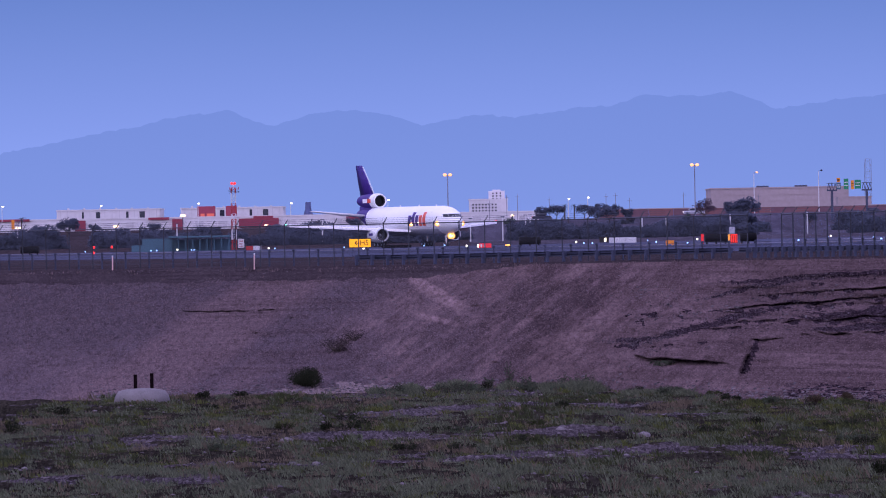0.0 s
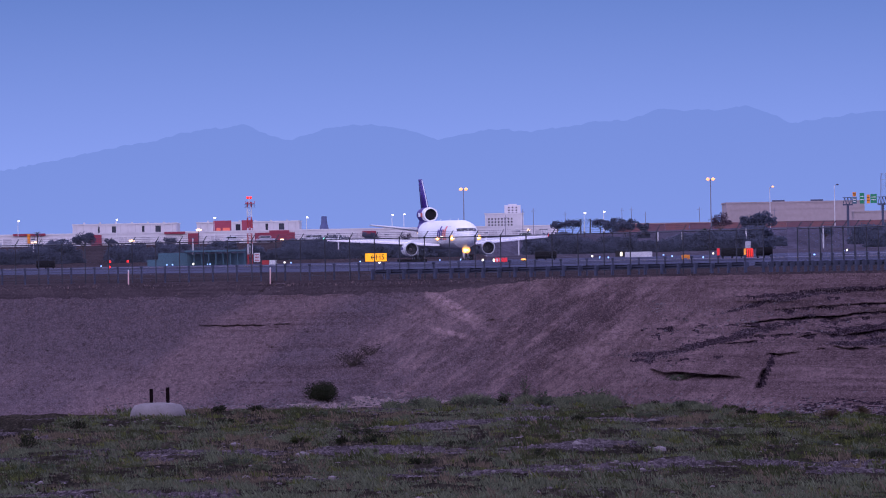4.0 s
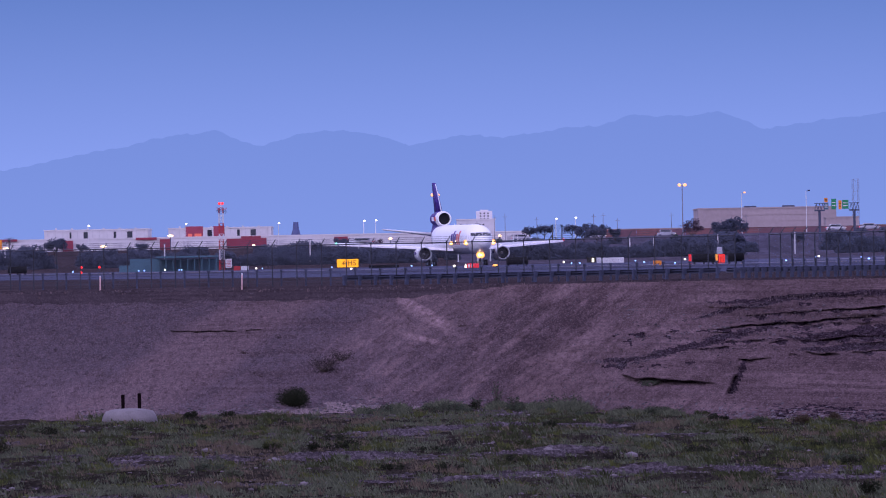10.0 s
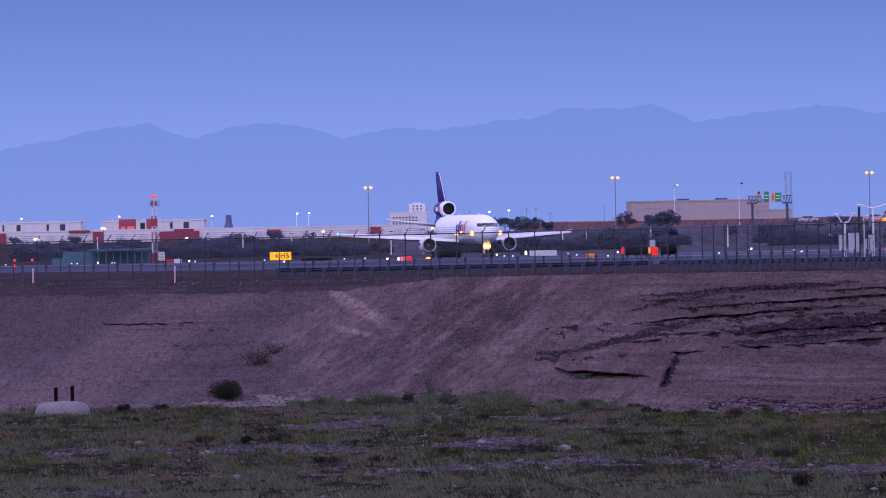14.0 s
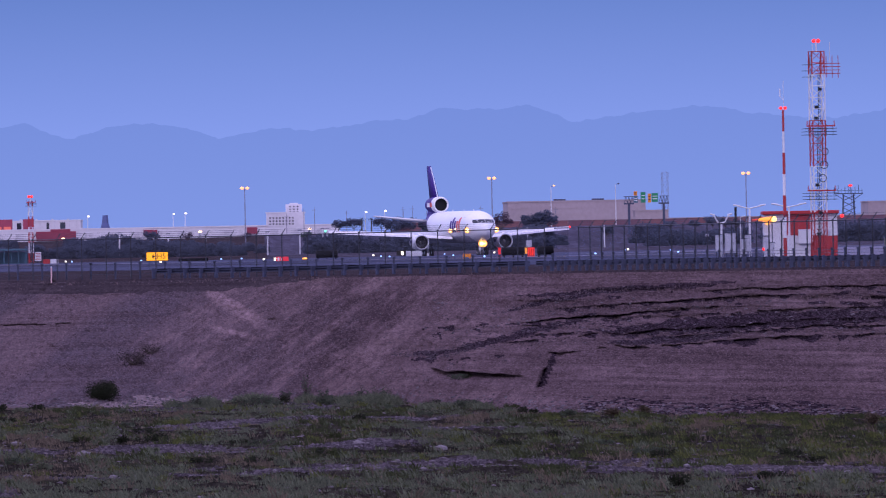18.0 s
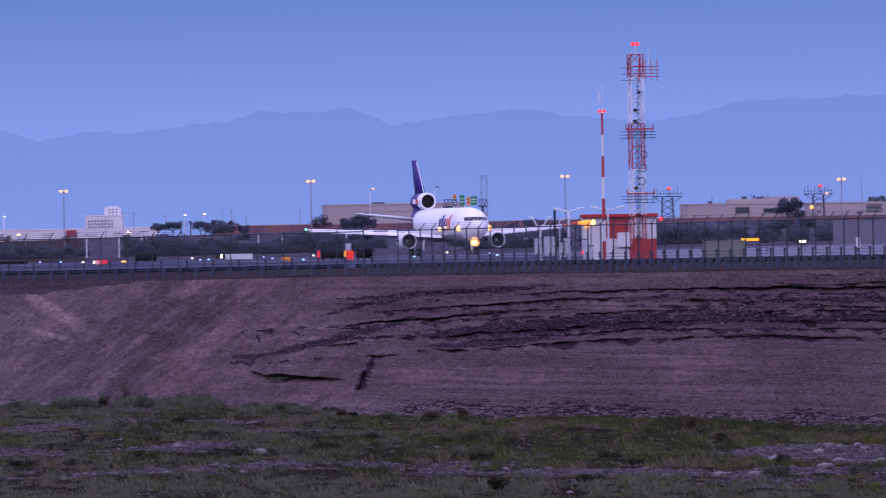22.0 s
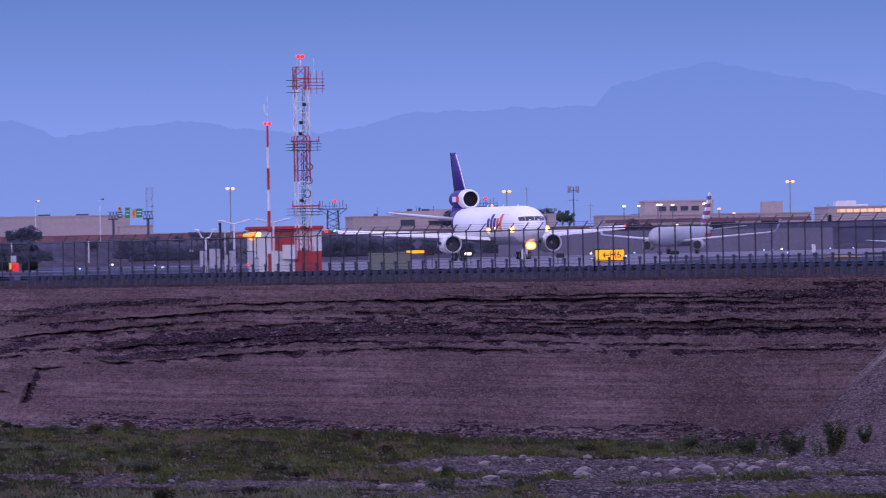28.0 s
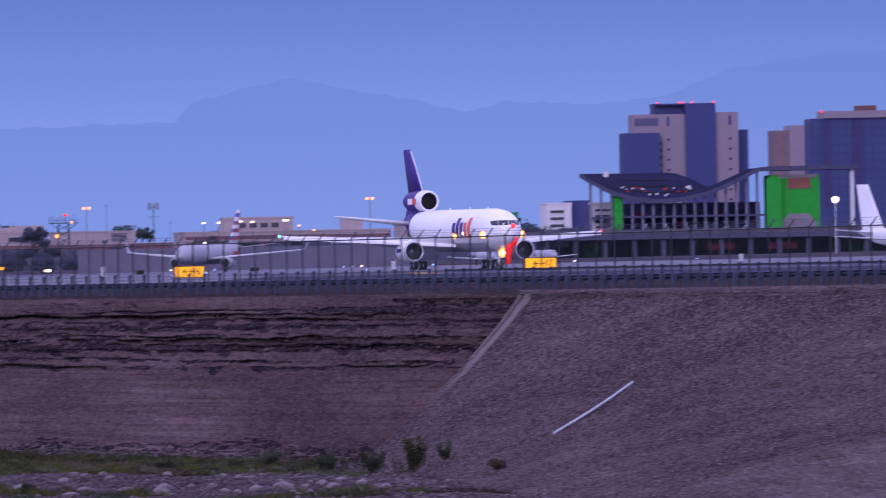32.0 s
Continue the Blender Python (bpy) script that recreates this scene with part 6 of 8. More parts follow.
def bushes():
    for x, y, h, n, sp in ((54.9, 628, 1.9, 7, 0.22), (55.6, 632, 1.2, 6, 0.25), (53.6, 636, 1.1, 9, 0.4), (52.6, 641, 0.9, 10, 0.5), (51.2, 645, 1.1, 10, 0.5), (50.1, 648, 0.9, 9, 0.5), (49.2, 650, 1.2, 8, 0.4), (48.0, 653, 0.8, 9, 0.5),
                          (46.8, 657, 0.9, 10, 0.5), (45.4, 660, 0.7, 9, 0.5), (44.0, 664, 0.9, 8, 0.5), (42.3, 668, 0.7, 8, 0.5), (40.8, 672, 0.8, 8, 0.5), (54.2, 626, 1.0, 7, 0.3)):
        weed(x, y, ground_at(x, y), h, n, sp)
    bush(-9.5, 868, BED_Z + 0.1, 3.3, 1.85, LEAF_DARK, "dense dark olive bush at the foot of the bank", n=5200, leaf=0.065)
    for x, y, w, h, m in ((4.4, 869, 1.0, 1.9, LEAF_GREY), (3.0, 868, 1.2, 0.8, LEAF_GREY), (5.6, 866, 1.4, 0.9, LEAF_GREY), (8.0, 858, 1.6, 1.1, LEAF_GREY), (9.4, 850, 1.8, 1.0, LEAF_GREY)):
        bush(x, y, ground_at(x, y), w, h, m, "tall wispy grey-green weed at the foot of the bank", n=260, leaf=0.07, wispy=True)
    for i in range(34):
        x = rng.uniform(-25, 22)
        y = rng.uniform(600, 835)
        if x < -0.034 * y:
            continue
        bush(x, y, ground_at(x, y), rng.uniform(1.4, 3.4), rng.uniform(0.3, 0.6), rng.choice((LEAF_GREY, GRASS_B, GRASS_A, LEAF_DARK)), "low straggling shrub in the grass of the river bed", n=240, leaf=0.08)
    for i in range(30):
        x = rng.uniform(16, 48)
        y = rng.uniform(545, toe_y(x) - 6)
        if x > 0.125 * y or gravel_here(x, y) > 0.3:
            continue
        bush(x, y, ground_at(x, y), rng.uniform(1.0, 2.8), rng.uniform(0.3, 0.65), rng.choice((LEAF_DARK, LEAF_DARK, GRASS_A, LEAF_GREY)), "low dark shrub in the grass of the river bed", n=240, leaf=0.075)
    for i in range(26):
        x = rng.uniform(-4, 19)
        y = toe_y(x) - rng.uniform(2, 30)
        bush(x, y, ground_at(x, y), rng.uniform(0.8, 1.7), rng.uniform(0.45, 0.95), rng.choice((LEAF_GREY, LEAF_GREY, LEAF_DARK)), "low grey-green shrub in the river bed", n=260, leaf=0.07)
    for x, y, w, h, m in ((34.7, 700, 1.3, 1.15, LEAF_DRY), (39.4, 688, 1.3, 0.9, LEAF_DRY), (22.4, 768, 1.0, 0.7, LEAF_DRY), (24.6, 775, 0.9, 0.7, LEAF_DRY), 
                          (56.4, 600, 1.2, 0.7, LEAF_DRY), 
                          (-6.4, 680, 0.7, 0.75, LEAF_DARK), (18.7, 545, 1.1, 0.75, LEAF_DARK), (22.8, 552, 1.0, 0.6, LEAF_DARK), (31.6, 560, 2.2, 0.7, LEAF_GREY), (35.5, 562, 2.4, 0.8, LEAF_GREY), (33.0, 580, 0.8, 0.7, LEAF_GREY),
                          (-14.5, 780, 1.6, 0.6, LEAF_DARK), (-23, 760, 1.8, 0.8, LEAF_DARK), (-24, 700, 2.0, 0.8, LEAF_DARK), (-13.5, 838, 1.8, 0.7, LEAF_DARK), (-16, 842, 1.3, 0.6, LEAF_DARK)):
        bush(x, y, ground_at(x, y), w, h, m, {"dry_leaf": "dry straw-brown bush", "dark_leaf": "dark green shrub"}.get(m.name, "grey-green shrub") + " in the river bed", n=420, leaf=0.075)
    px, y, z = bank_point(-7.4, 0.32)
    bush(px, y, z, 3.4, 1.05, BRUSH, "sparse dark brown brush on the slope of the bank", stems=24, n=1100, leaf=0.055, wispy=True)
    px, y, z = bank_point(-6.3, 0.40)
    bush(px, y, z, 2.2, 0.7, BRUSH, "sparse dark brown brush on the slope of the bank", stems=16, n=500, leaf=0.055, wispy=True)
    for x, y, w, h, n in ((54.9, 628, 1.5, 1.8, 900), (53.3, 633, 1.7, 1.0, 700), (51.6, 640, 1.6, 1.0, 700), (49.4, 648, 1.5, 0.9, 600), (56.6, 629, 1.0, 0.9, 400)):
        bush(x, y, ground_at(x, y), w, h, GRASS_A if h > 1.5 else LEAF_GREY, "leafy green shrub at the foot of the gravel slope", n=n, leaf=0.08, wispy=True)
    px, y, z = bank_point(14.5, 0.20)
    bush(px, y, z, 2.2, 0.6, LEAF_GREY, "low grey-green shrub in the hollow of the bank", n=260, leaf=0.08)


grass()
stones()
bushes()


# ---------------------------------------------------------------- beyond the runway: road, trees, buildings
# blue distance haze is mixed into the leaf colours
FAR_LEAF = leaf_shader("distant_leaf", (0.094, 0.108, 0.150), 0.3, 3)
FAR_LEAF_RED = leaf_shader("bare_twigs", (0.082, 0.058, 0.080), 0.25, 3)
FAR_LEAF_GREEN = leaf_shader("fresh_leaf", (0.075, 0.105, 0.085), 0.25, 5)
WHITE_WALL = shader("white_wall", (0.62, 0.60, 0.62), 0.8, vary=0.08, scale=12)
RED_WALL = shader("dark_red_wall", (0.25, 0.046, 0.074), 0.85, vary=0.12, scale=10)
BRICK_RED = shader("brick_red_band", (0.155, 0.080, 0.100), 0.9, vary=0.15, scale=14)
TEAL = shader("teal_canopy", (0.06, 0.13, 0.17), 0.7, vary=0.1, scale=5)
# both hotel claddings carry a violet-blue tint of distance haze
HOTEL_TAN = shader("tan_cladding", (0.25, 0.205, 0.245), 0.8, vary=0.06, scale=9)
HOTEL_BLUE = shader("slate_blue_cladding", (0.048, 0.057, 0.165), 0.8, vary=0.08, scale=9)
BLUE_GLASS = shader("blue_curtain_wall", (0.018, 0.040, 0.14), 0.3, vary=0.15, scale=6, spec=0.6)
GREEN_NET = shader("green_building_wrap", (0.020, 0.31, 0.035), 0.8, vary=0.12, scale=2.5)
NET_DARK = shader("dark_green_mesh", (0.014, 0.105, 0.045), 0.9, vary=0.3, scale=1.5)
STEEL_BLUE = shader("blue_grey_steel", (0.060, 0.064, 0.115), 0.8, 0.0, 0.1, 4)
ROOF_DARK = shader("dark_roof_membrane", (0.024, 0.025, 0.055), 1.0, vary=0.2, scale=8, spec=0.0)
# pole steel is paled to paint distance haze
POLE = shader("pale_steel_pole", (0.20, 0.20, 0.25), 0.7, vary=0.1, scale=3)
DECK = shader("stained_concrete_deck", (0.074, 0.074, 0.125), 0.9, vary=0.2, scale=12)


def make_tree(name, h, w, mat, seed, n=520, leaf=0.34, low=False):
    """A tree with a forked trunk and an uneven crown; its foot is the origin."""
    r = random.Random(seed)
    thing = root(name, 0, 0, 0)
    bm = B()
    rod(bm, (0, 0, -0.3), (0.1 * w * r.uniform(-1, 1), 0, h * 0.35), 0.035 * h, 0.025 * h, sides=6)
    tips = []
    for i in range(7):
        a = 6.28 * i / 7 + r.random() * 0.6
        t = (math.cos(a) * w * 0.36 * r.uniform(0.5, 1.0), math.sin(a) * w * 0.36 * r.uniform(0.5, 1), h * r.uniform(0.55, 0.9))
        rod(bm, (0, 0, h * 0.30), t, 0.016 * h, 0.006 * h, sides=4)
        tips.append(t)
    part("trunk", bm, BARK, thing)
    bm = B()
    for t in tips:
        leafy(bm, t, 0.17 * w * r.uniform(0.7, 1.2), n // 9, leaf, 0.8, r)
    leafy(bm, (0, 0, h * 0.72), 0.30 * w, n // 5, leaf, 0.7, r)
    if low:                                                    # branches down to the ground
        for i in range(8):
            a = 6.28 * i / 8
            leafy(bm, (math.cos(a) * w * 0.33, math.sin(a) * w * 0.33, h * r.uniform(0.12, 0.35)), 0.16 * w, n // 9, leaf, 0.7, r)
    part("crown", bm, mat, thing)
    return thing


def make_palm(h, seed):
    r = random.Random(seed)
    thing = root("palm_tree")
    part("trunk", rod(B(), (0, 0, -0.3), (0.1, 0, h - 0.6), 0.2, 0.14, sides=8), BARK, thing)
    bm = B()
    for i in range(18):
        a, lift = 6.28 * i / 18 + r.random() * 0.3, r.uniform(-0.6, 0.9)
        p = Vector((0.1, 0, h - 0.6))
        for k in range(4):
            q = p + Vector((math.cos(a) * 0.42, math.sin(a) * 0.42, lift * 0.42 - 0.17 * k))
            s = Vector((-math.sin(a), math.cos(a), 0)) * 0.16 * (1 - k / 5)
            bm.faces.new([bm.verts.new(v) for v in (p - s, p + s, q + s * 0.8, q - s * 0.8)])
            p = q
    part("crown", bm, FAR_LEAF, thing)
    return thing


def put_tree(src, x, y, size, turn, label, group):
    o = copy_thing(src, pose(x, y, air_z(x, y) - 0.1, 0, 0, turn) @ Matrix.Diagonal((size, size, size, 1)))
    return tagged(o, label, "tree", group)


def far_trees():
    r = random.Random(11)
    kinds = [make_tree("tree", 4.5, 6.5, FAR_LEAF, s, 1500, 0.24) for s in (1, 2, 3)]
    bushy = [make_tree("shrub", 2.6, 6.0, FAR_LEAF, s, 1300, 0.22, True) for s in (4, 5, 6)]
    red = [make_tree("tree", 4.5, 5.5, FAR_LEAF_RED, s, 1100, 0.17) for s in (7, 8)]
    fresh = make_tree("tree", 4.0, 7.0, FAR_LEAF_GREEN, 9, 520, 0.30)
    # the planted embankment: shrubs in rows
    for row, (y, s0, s1) in enumerate(((2838, 0.8, 1.2), (2880, 0.9, 1.3), (2930, 0.8, 1.15))):
        x = -128 + 2 * row
        while x < 238:
            x += r.uniform(2.6, 5.4) * (1.0 if x < 110 else 1.5)
            cover = lump(x, row * 3, 6, 11) + 0.22 * (x > 18)          # thickets, with bare earth, tinted violet for haze, between them
            if cover < -0.02:
                continue
            put_tree(r.choice(bushy), x, y + r.uniform(-14, 14), r.uniform(s0, s1) * (0.8 + 1.1 * min(0.6, cover)), r.uniform(0, 360), "dark olive shrub on the road embankment", "embankment shrubs")
    for x, y, s, k, src in ((-88.3, 2990, 1.12, 0, kinds), (-67, 2905, 1.0, 1, kinds), (-63.5, 2902, 0.9, 2, kinds), (-55.5, 2905, 1.05, 0, kinds), (-52.3, 2900, 0.95, 1, kinds), (36.5, 3000, 0.95, 1, kinds), (39.6, 3002, 0.9, 2, kinds), (112, 3000, 0.75, 2, kinds), (115, 2995, 0.7, 0, kinds), (86, 2960, 0.7, 1, kinds), (-20.5, 3000, 0.75, 1, kinds), (-29, 3010, 0.55, 0, red), (24.9, 3128, 0.78, 0, kinds), (35.2, 3130, 0.78, 2, kinds), (39.8, 3132, 0.85, 0, kinds), (43.2, 3128, 0.72, 1, kinds), (28.4, 3130, 0.8, 2, kinds),
                            (61.9, 2990, 1.3, 0, red), (72.2, 2990, 1.3, 1, kinds), (69.4, 2992, 1.15, 0, kinds), (102, 3000, 0.55, 2, kinds), (108, 3000, 0.6, 0, kinds), (118, 3000, 0.55, 1, kinds), (129, 2990, 0.7, 0, red),
                            (174.5, 2950, 0.9, 0, kinds), (147, 2980, 0.7, 1, red), (214.5, 2988, 1.0, 0, red), (211.3, 2986, 0.9, 1, red), (217.5, 2985, 0.9, 1, red), (184, 2960, 0.7, 0, kinds)):
        put_tree(src[k % len(src)], x, y, s, 40 * k + x, "bare reddish tree beside the road" if src is red else "dark round-crowned tree beside the road", "roadside trees")
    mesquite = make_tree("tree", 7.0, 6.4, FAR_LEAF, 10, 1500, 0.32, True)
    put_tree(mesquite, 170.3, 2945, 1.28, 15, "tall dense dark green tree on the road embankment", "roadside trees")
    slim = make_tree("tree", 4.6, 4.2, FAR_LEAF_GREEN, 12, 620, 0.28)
    for x, y, s, src in ((212.2, 3260, 1.5, fresh), (208.8, 3150, 1.1, slim), (210.6, 3152, 0.95, slim), (222, 3100, 0.9, fresh)):
        put_tree(src, x, y, s, x * 7, "fresh green tree in front of the terminal", "terminal trees")
    for x, y, s in ((288.8, 3036, 1.55), (291.2, 3034, 2.15), (294.2, 3037, 1.9), (296.6, 3036, 1.5), (302.6, 3036, 1.6), (306, 3038, 1.7), (309, 3040, 1.5)):
        put_tree(kinds[int(x) % 3], x, y, s, x * 5, "tall dark tree beside the station", "station trees")
    palm = make_palm(4.2, 3)
    for x, y, s in ((30.4, 3126, 0.95), (32.7, 3126, 0.9), (-102, 3080, 0.9), (247, 2985, 0.9), (222.5, 3090, 1.1)):
        put_tree(palm, x, y, s, x * 31, "feathery palm tree beside the road", "palms")
    for k in kinds + bushy + red + [fresh, palm, mesquite, slim]:                # the first of each kind stands in the row behind
        i = (kinds + bushy + red + [fresh, palm, mesquite, slim]).index(k)
        k.matrix_world = pose(-96 + 14 * i, 3004, air_z(0, 3004) - 0.1, 0, 0, 30 * i) @ Matrix.Diagonal((0.6, 0.6, 0.6, 1))
        tagged(k, "small dark tree on the crown of the embankment", "tree", "roadside trees")


far_trees()


def house(name, x0, x1, y, deep, z0, z1, mat, label, windows=(), roof=None, trim=0.35):
    """A plain building by its front: windows are (x0, x1, z0, z1) and are set into the wall."""
    thing = root(name, (x0 + x1) / 2, y, 0, 0, label, "building")
    w = x1 - x0
    cx = (x0 + x1) / 2
    part("wall", block(B(), 0, deep / 2, (z0 + z1) / 2 - 1.1, w, deep, z1 - z0 + 2.2), mat, thing)
    part("parapet", block(B(), 0, deep / 2, z1 + trim / 2 - 0.02, w + 0.3, deep + 0.3, trim), roof or mat, thing)
    for a, b, c, d in windows:
        p = part("window", block(B(), (a + b) / 2 - cx, -0.03, (c + d) / 2, b - a, 0.16, d - c), GLASS_DARK, thing)
        part("sill", block(B(), (a + b) / 2 - cx, -0.10, c - 0.06, b - a + 0.2, 0.25, 0.12), mat, p)
    return thing


def left_buildings():
    # long white freight shed on the embankment and the taller white sheds behind it
    shed = house("freight_shed", -150, 27, 3400, 40, 5.6, 8.3, WHITE_WALL, "long low white freight shed behind the trees", roof=WHITE_WALL)
    for i in range(28):
        part("dock_door", block(B(), -84 + 6.2 * i, -0.05, 6.6, 2.2, 0.12, 1.6), shader("dock_grey", (0.50, 0.48, 0.51), 0.8) if i == 0 else bpy.data.materials["dock_grey"], shed)
    for a, b, top in ((-107.7, -78.7, 11.15), (-72.95, -44.2, 11.1)):
        w = [(a + (b - a) * f, a + (b - a) * f + v, 8.9, 10.7) for f, v in ((0.245, 0.5), (0.38, 1.3), (0.67, 0.7), (0.80, 1.5))]
        h = house("warehouse", a, b, 3550, 50, 6.5, top, WHITE_WALL, "tall white warehouse with dark doors", w, WHITE_WALL)
        for k in range(14):
            part("panel_joint", block(B(), -(b - a) / 2 + (b - a) * (k + 0.5) / 14, -0.02, (6.5 + top) / 2, 0.10, 0.06, top - 6.5), bpy.data.materials["dock_grey"], h)
        for k in range(6):
            part("roof_vent", block(B(), -(b - a) / 2 + (b - a) * (k + 0.7) / 6.5, 6, top + 0.45, 0.5, 0.5, 0.6 - 0.06 * k), bpy.data.materials["dock_grey"], h)
    cx = (-150 + 27) / 2
    for a, b, z0, z1 in ((-119.1, -110.4, 8.1, 8.75), (-78.6, -73.0, 7.95, 8.6), (-98.3, -95.4, 5.3, 8.1), (-72.2, -69.4, 5.2, 8.1), (-54.3, -43.6, 5.5, 7.9), (-50.4, -45.1, 7.9, 8.5),
                         (-25.5, -21.8, 6.4, 7.9), (2.2, 5.0, 6.4, 8.1)):
        part("red_panel", block(B(), (a + b) / 2 - cx, -0.3, (z0 + z1) / 2, b - a, 0.7, z1 - z0, 0.03), RED_WALL, shed, "dark red steel panel")
    for a, b in ((-65.8, -61.0), (-58.1, -55.2)):              # red stair heads on the shed's roof
        part("red_stair_head", block(B(), (a + b) / 2 - cx, 22, 9.6, b - a, 6, 3.6, 0.03), RED_WALL, shed, "dark red stair head")
    for a in (-65.3, -63.2):
        part("lit_opening", block(B(), a + 0.9 - cx, 18.96, 8.95, 1.1 if a < -65 else 1.9, 0.1, 1.0), lit("warm_opening", (0.55, 0.12, 0.08), 0.3) if a < -65 else bpy.data.materials["warm_opening"], shed, "warm lit opening")
    # blue canopy at the field's edge
    c = root("canopy", -49, 2560, air_z(-49), 0, "teal steel canopy over parking bays", "canopy")
    part("roof", block(B(), 0.1, 0, 2.95, 12.4, 8, 0.35, 0.04), TEAL, c)
    for i in range(9):
        part("column", rod(B(), (-5.6 + 1.45 * i, -3, 0), (-5.6 + 1.45 * i, -3, 2.8), 0.14, sides=6), TEAL, c)
    part("rear_wall", block(B(), 0.1, 3, 1.2, 12.2, 0.3, 2.4), TEAL, c)
    part("low_wall", block(B(), -11.0, -2.4, 0.7, 5.2, 0.3, 1.4), TEAL, c)
    part("side_wall", block(B(), -8.6, -2, 1.35, 5.6, 0.3, 2.7), TEAL, c)
    rs = root("road_sign", -98.0, 2900, air_z(-98, 2900), 0, "green and orange road signs on a steel post", "sign")
    rz = air_z(-98, 2900)
    for dx in (-0.1, 1.5):
        part("post", rod(B(), (dx, 0.1, -0.2), (dx, 0.1, (7.6 if dx < 0 else 4.7) - rz), 0.09, sides=6), POLE, rs)
    part("orange_panel", block(B(), 0, 0, 6.55 - rz, 0.7, 0.1, 2.2), ORANGE_SIGN, rs, "orange sign panel")
    green = part("green_panel", block(B(), 1.6, -0.1, 4.3 - rz, 2.4, 0.1, 0.72), GREEN_SIGN, rs, "green sign panel")
    for dx in (1.0, 2.1):
        part("letter_bar", block(B(), dx, -0.17, 4.3 - rz, 0.7, 0.03, 0.2), CARD, green)
    # old grain mill with stepped towers
    mill = house("grain_mill", 8.1, 19.3, 3700, 20, 6.5, 12.6, WHITE_WALL, "tall pale grain mill with rows of windows", [(9.0 + 0.95 * i, 9.45 + 0.95 * i, 9.2 + 0.9 * j, 9.65 + 0.9 * j) for i in range(8) for j in range(3)], WHITE_WALL)
    part("tower", block(B(), 2.5, 8, 11.5, 4.7, 8, 7.4), WHITE_WALL, mill)
    part("tower_cap", block(B(), 2.5, 8, 15.3, 2.4, 5, 0.5), WHITE_WALL, mill)
    for i in range(3):
        for j in range(3):
            part("tower_window", block(B(), 1.4 + 1.1 * i, 3.97, 12.9 + 0.8 * j, 0.45, 0.12, 0.4), GLASS_DARK, mill)
    # the tower's steel is painted in the blue of the distance haze
    HAZE_BLUE = shader("hazed_blue_steel", (0.10, 0.12, 0.24), 0.9)
    tank = root("water_tower", -39.9, 3800, 6, 0, "dark distant water tower on the skyline", "tower")
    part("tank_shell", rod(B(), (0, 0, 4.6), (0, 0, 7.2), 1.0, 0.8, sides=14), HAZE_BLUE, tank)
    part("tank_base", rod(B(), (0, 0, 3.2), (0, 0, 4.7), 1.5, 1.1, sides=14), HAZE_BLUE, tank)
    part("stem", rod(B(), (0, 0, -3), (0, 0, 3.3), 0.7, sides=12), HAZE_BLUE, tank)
    part("red_door", block(B(), 4.7, -0.06, 8.6, 1.2, 0.1, 1.2), RED_WALL, mill)


left_buildings()



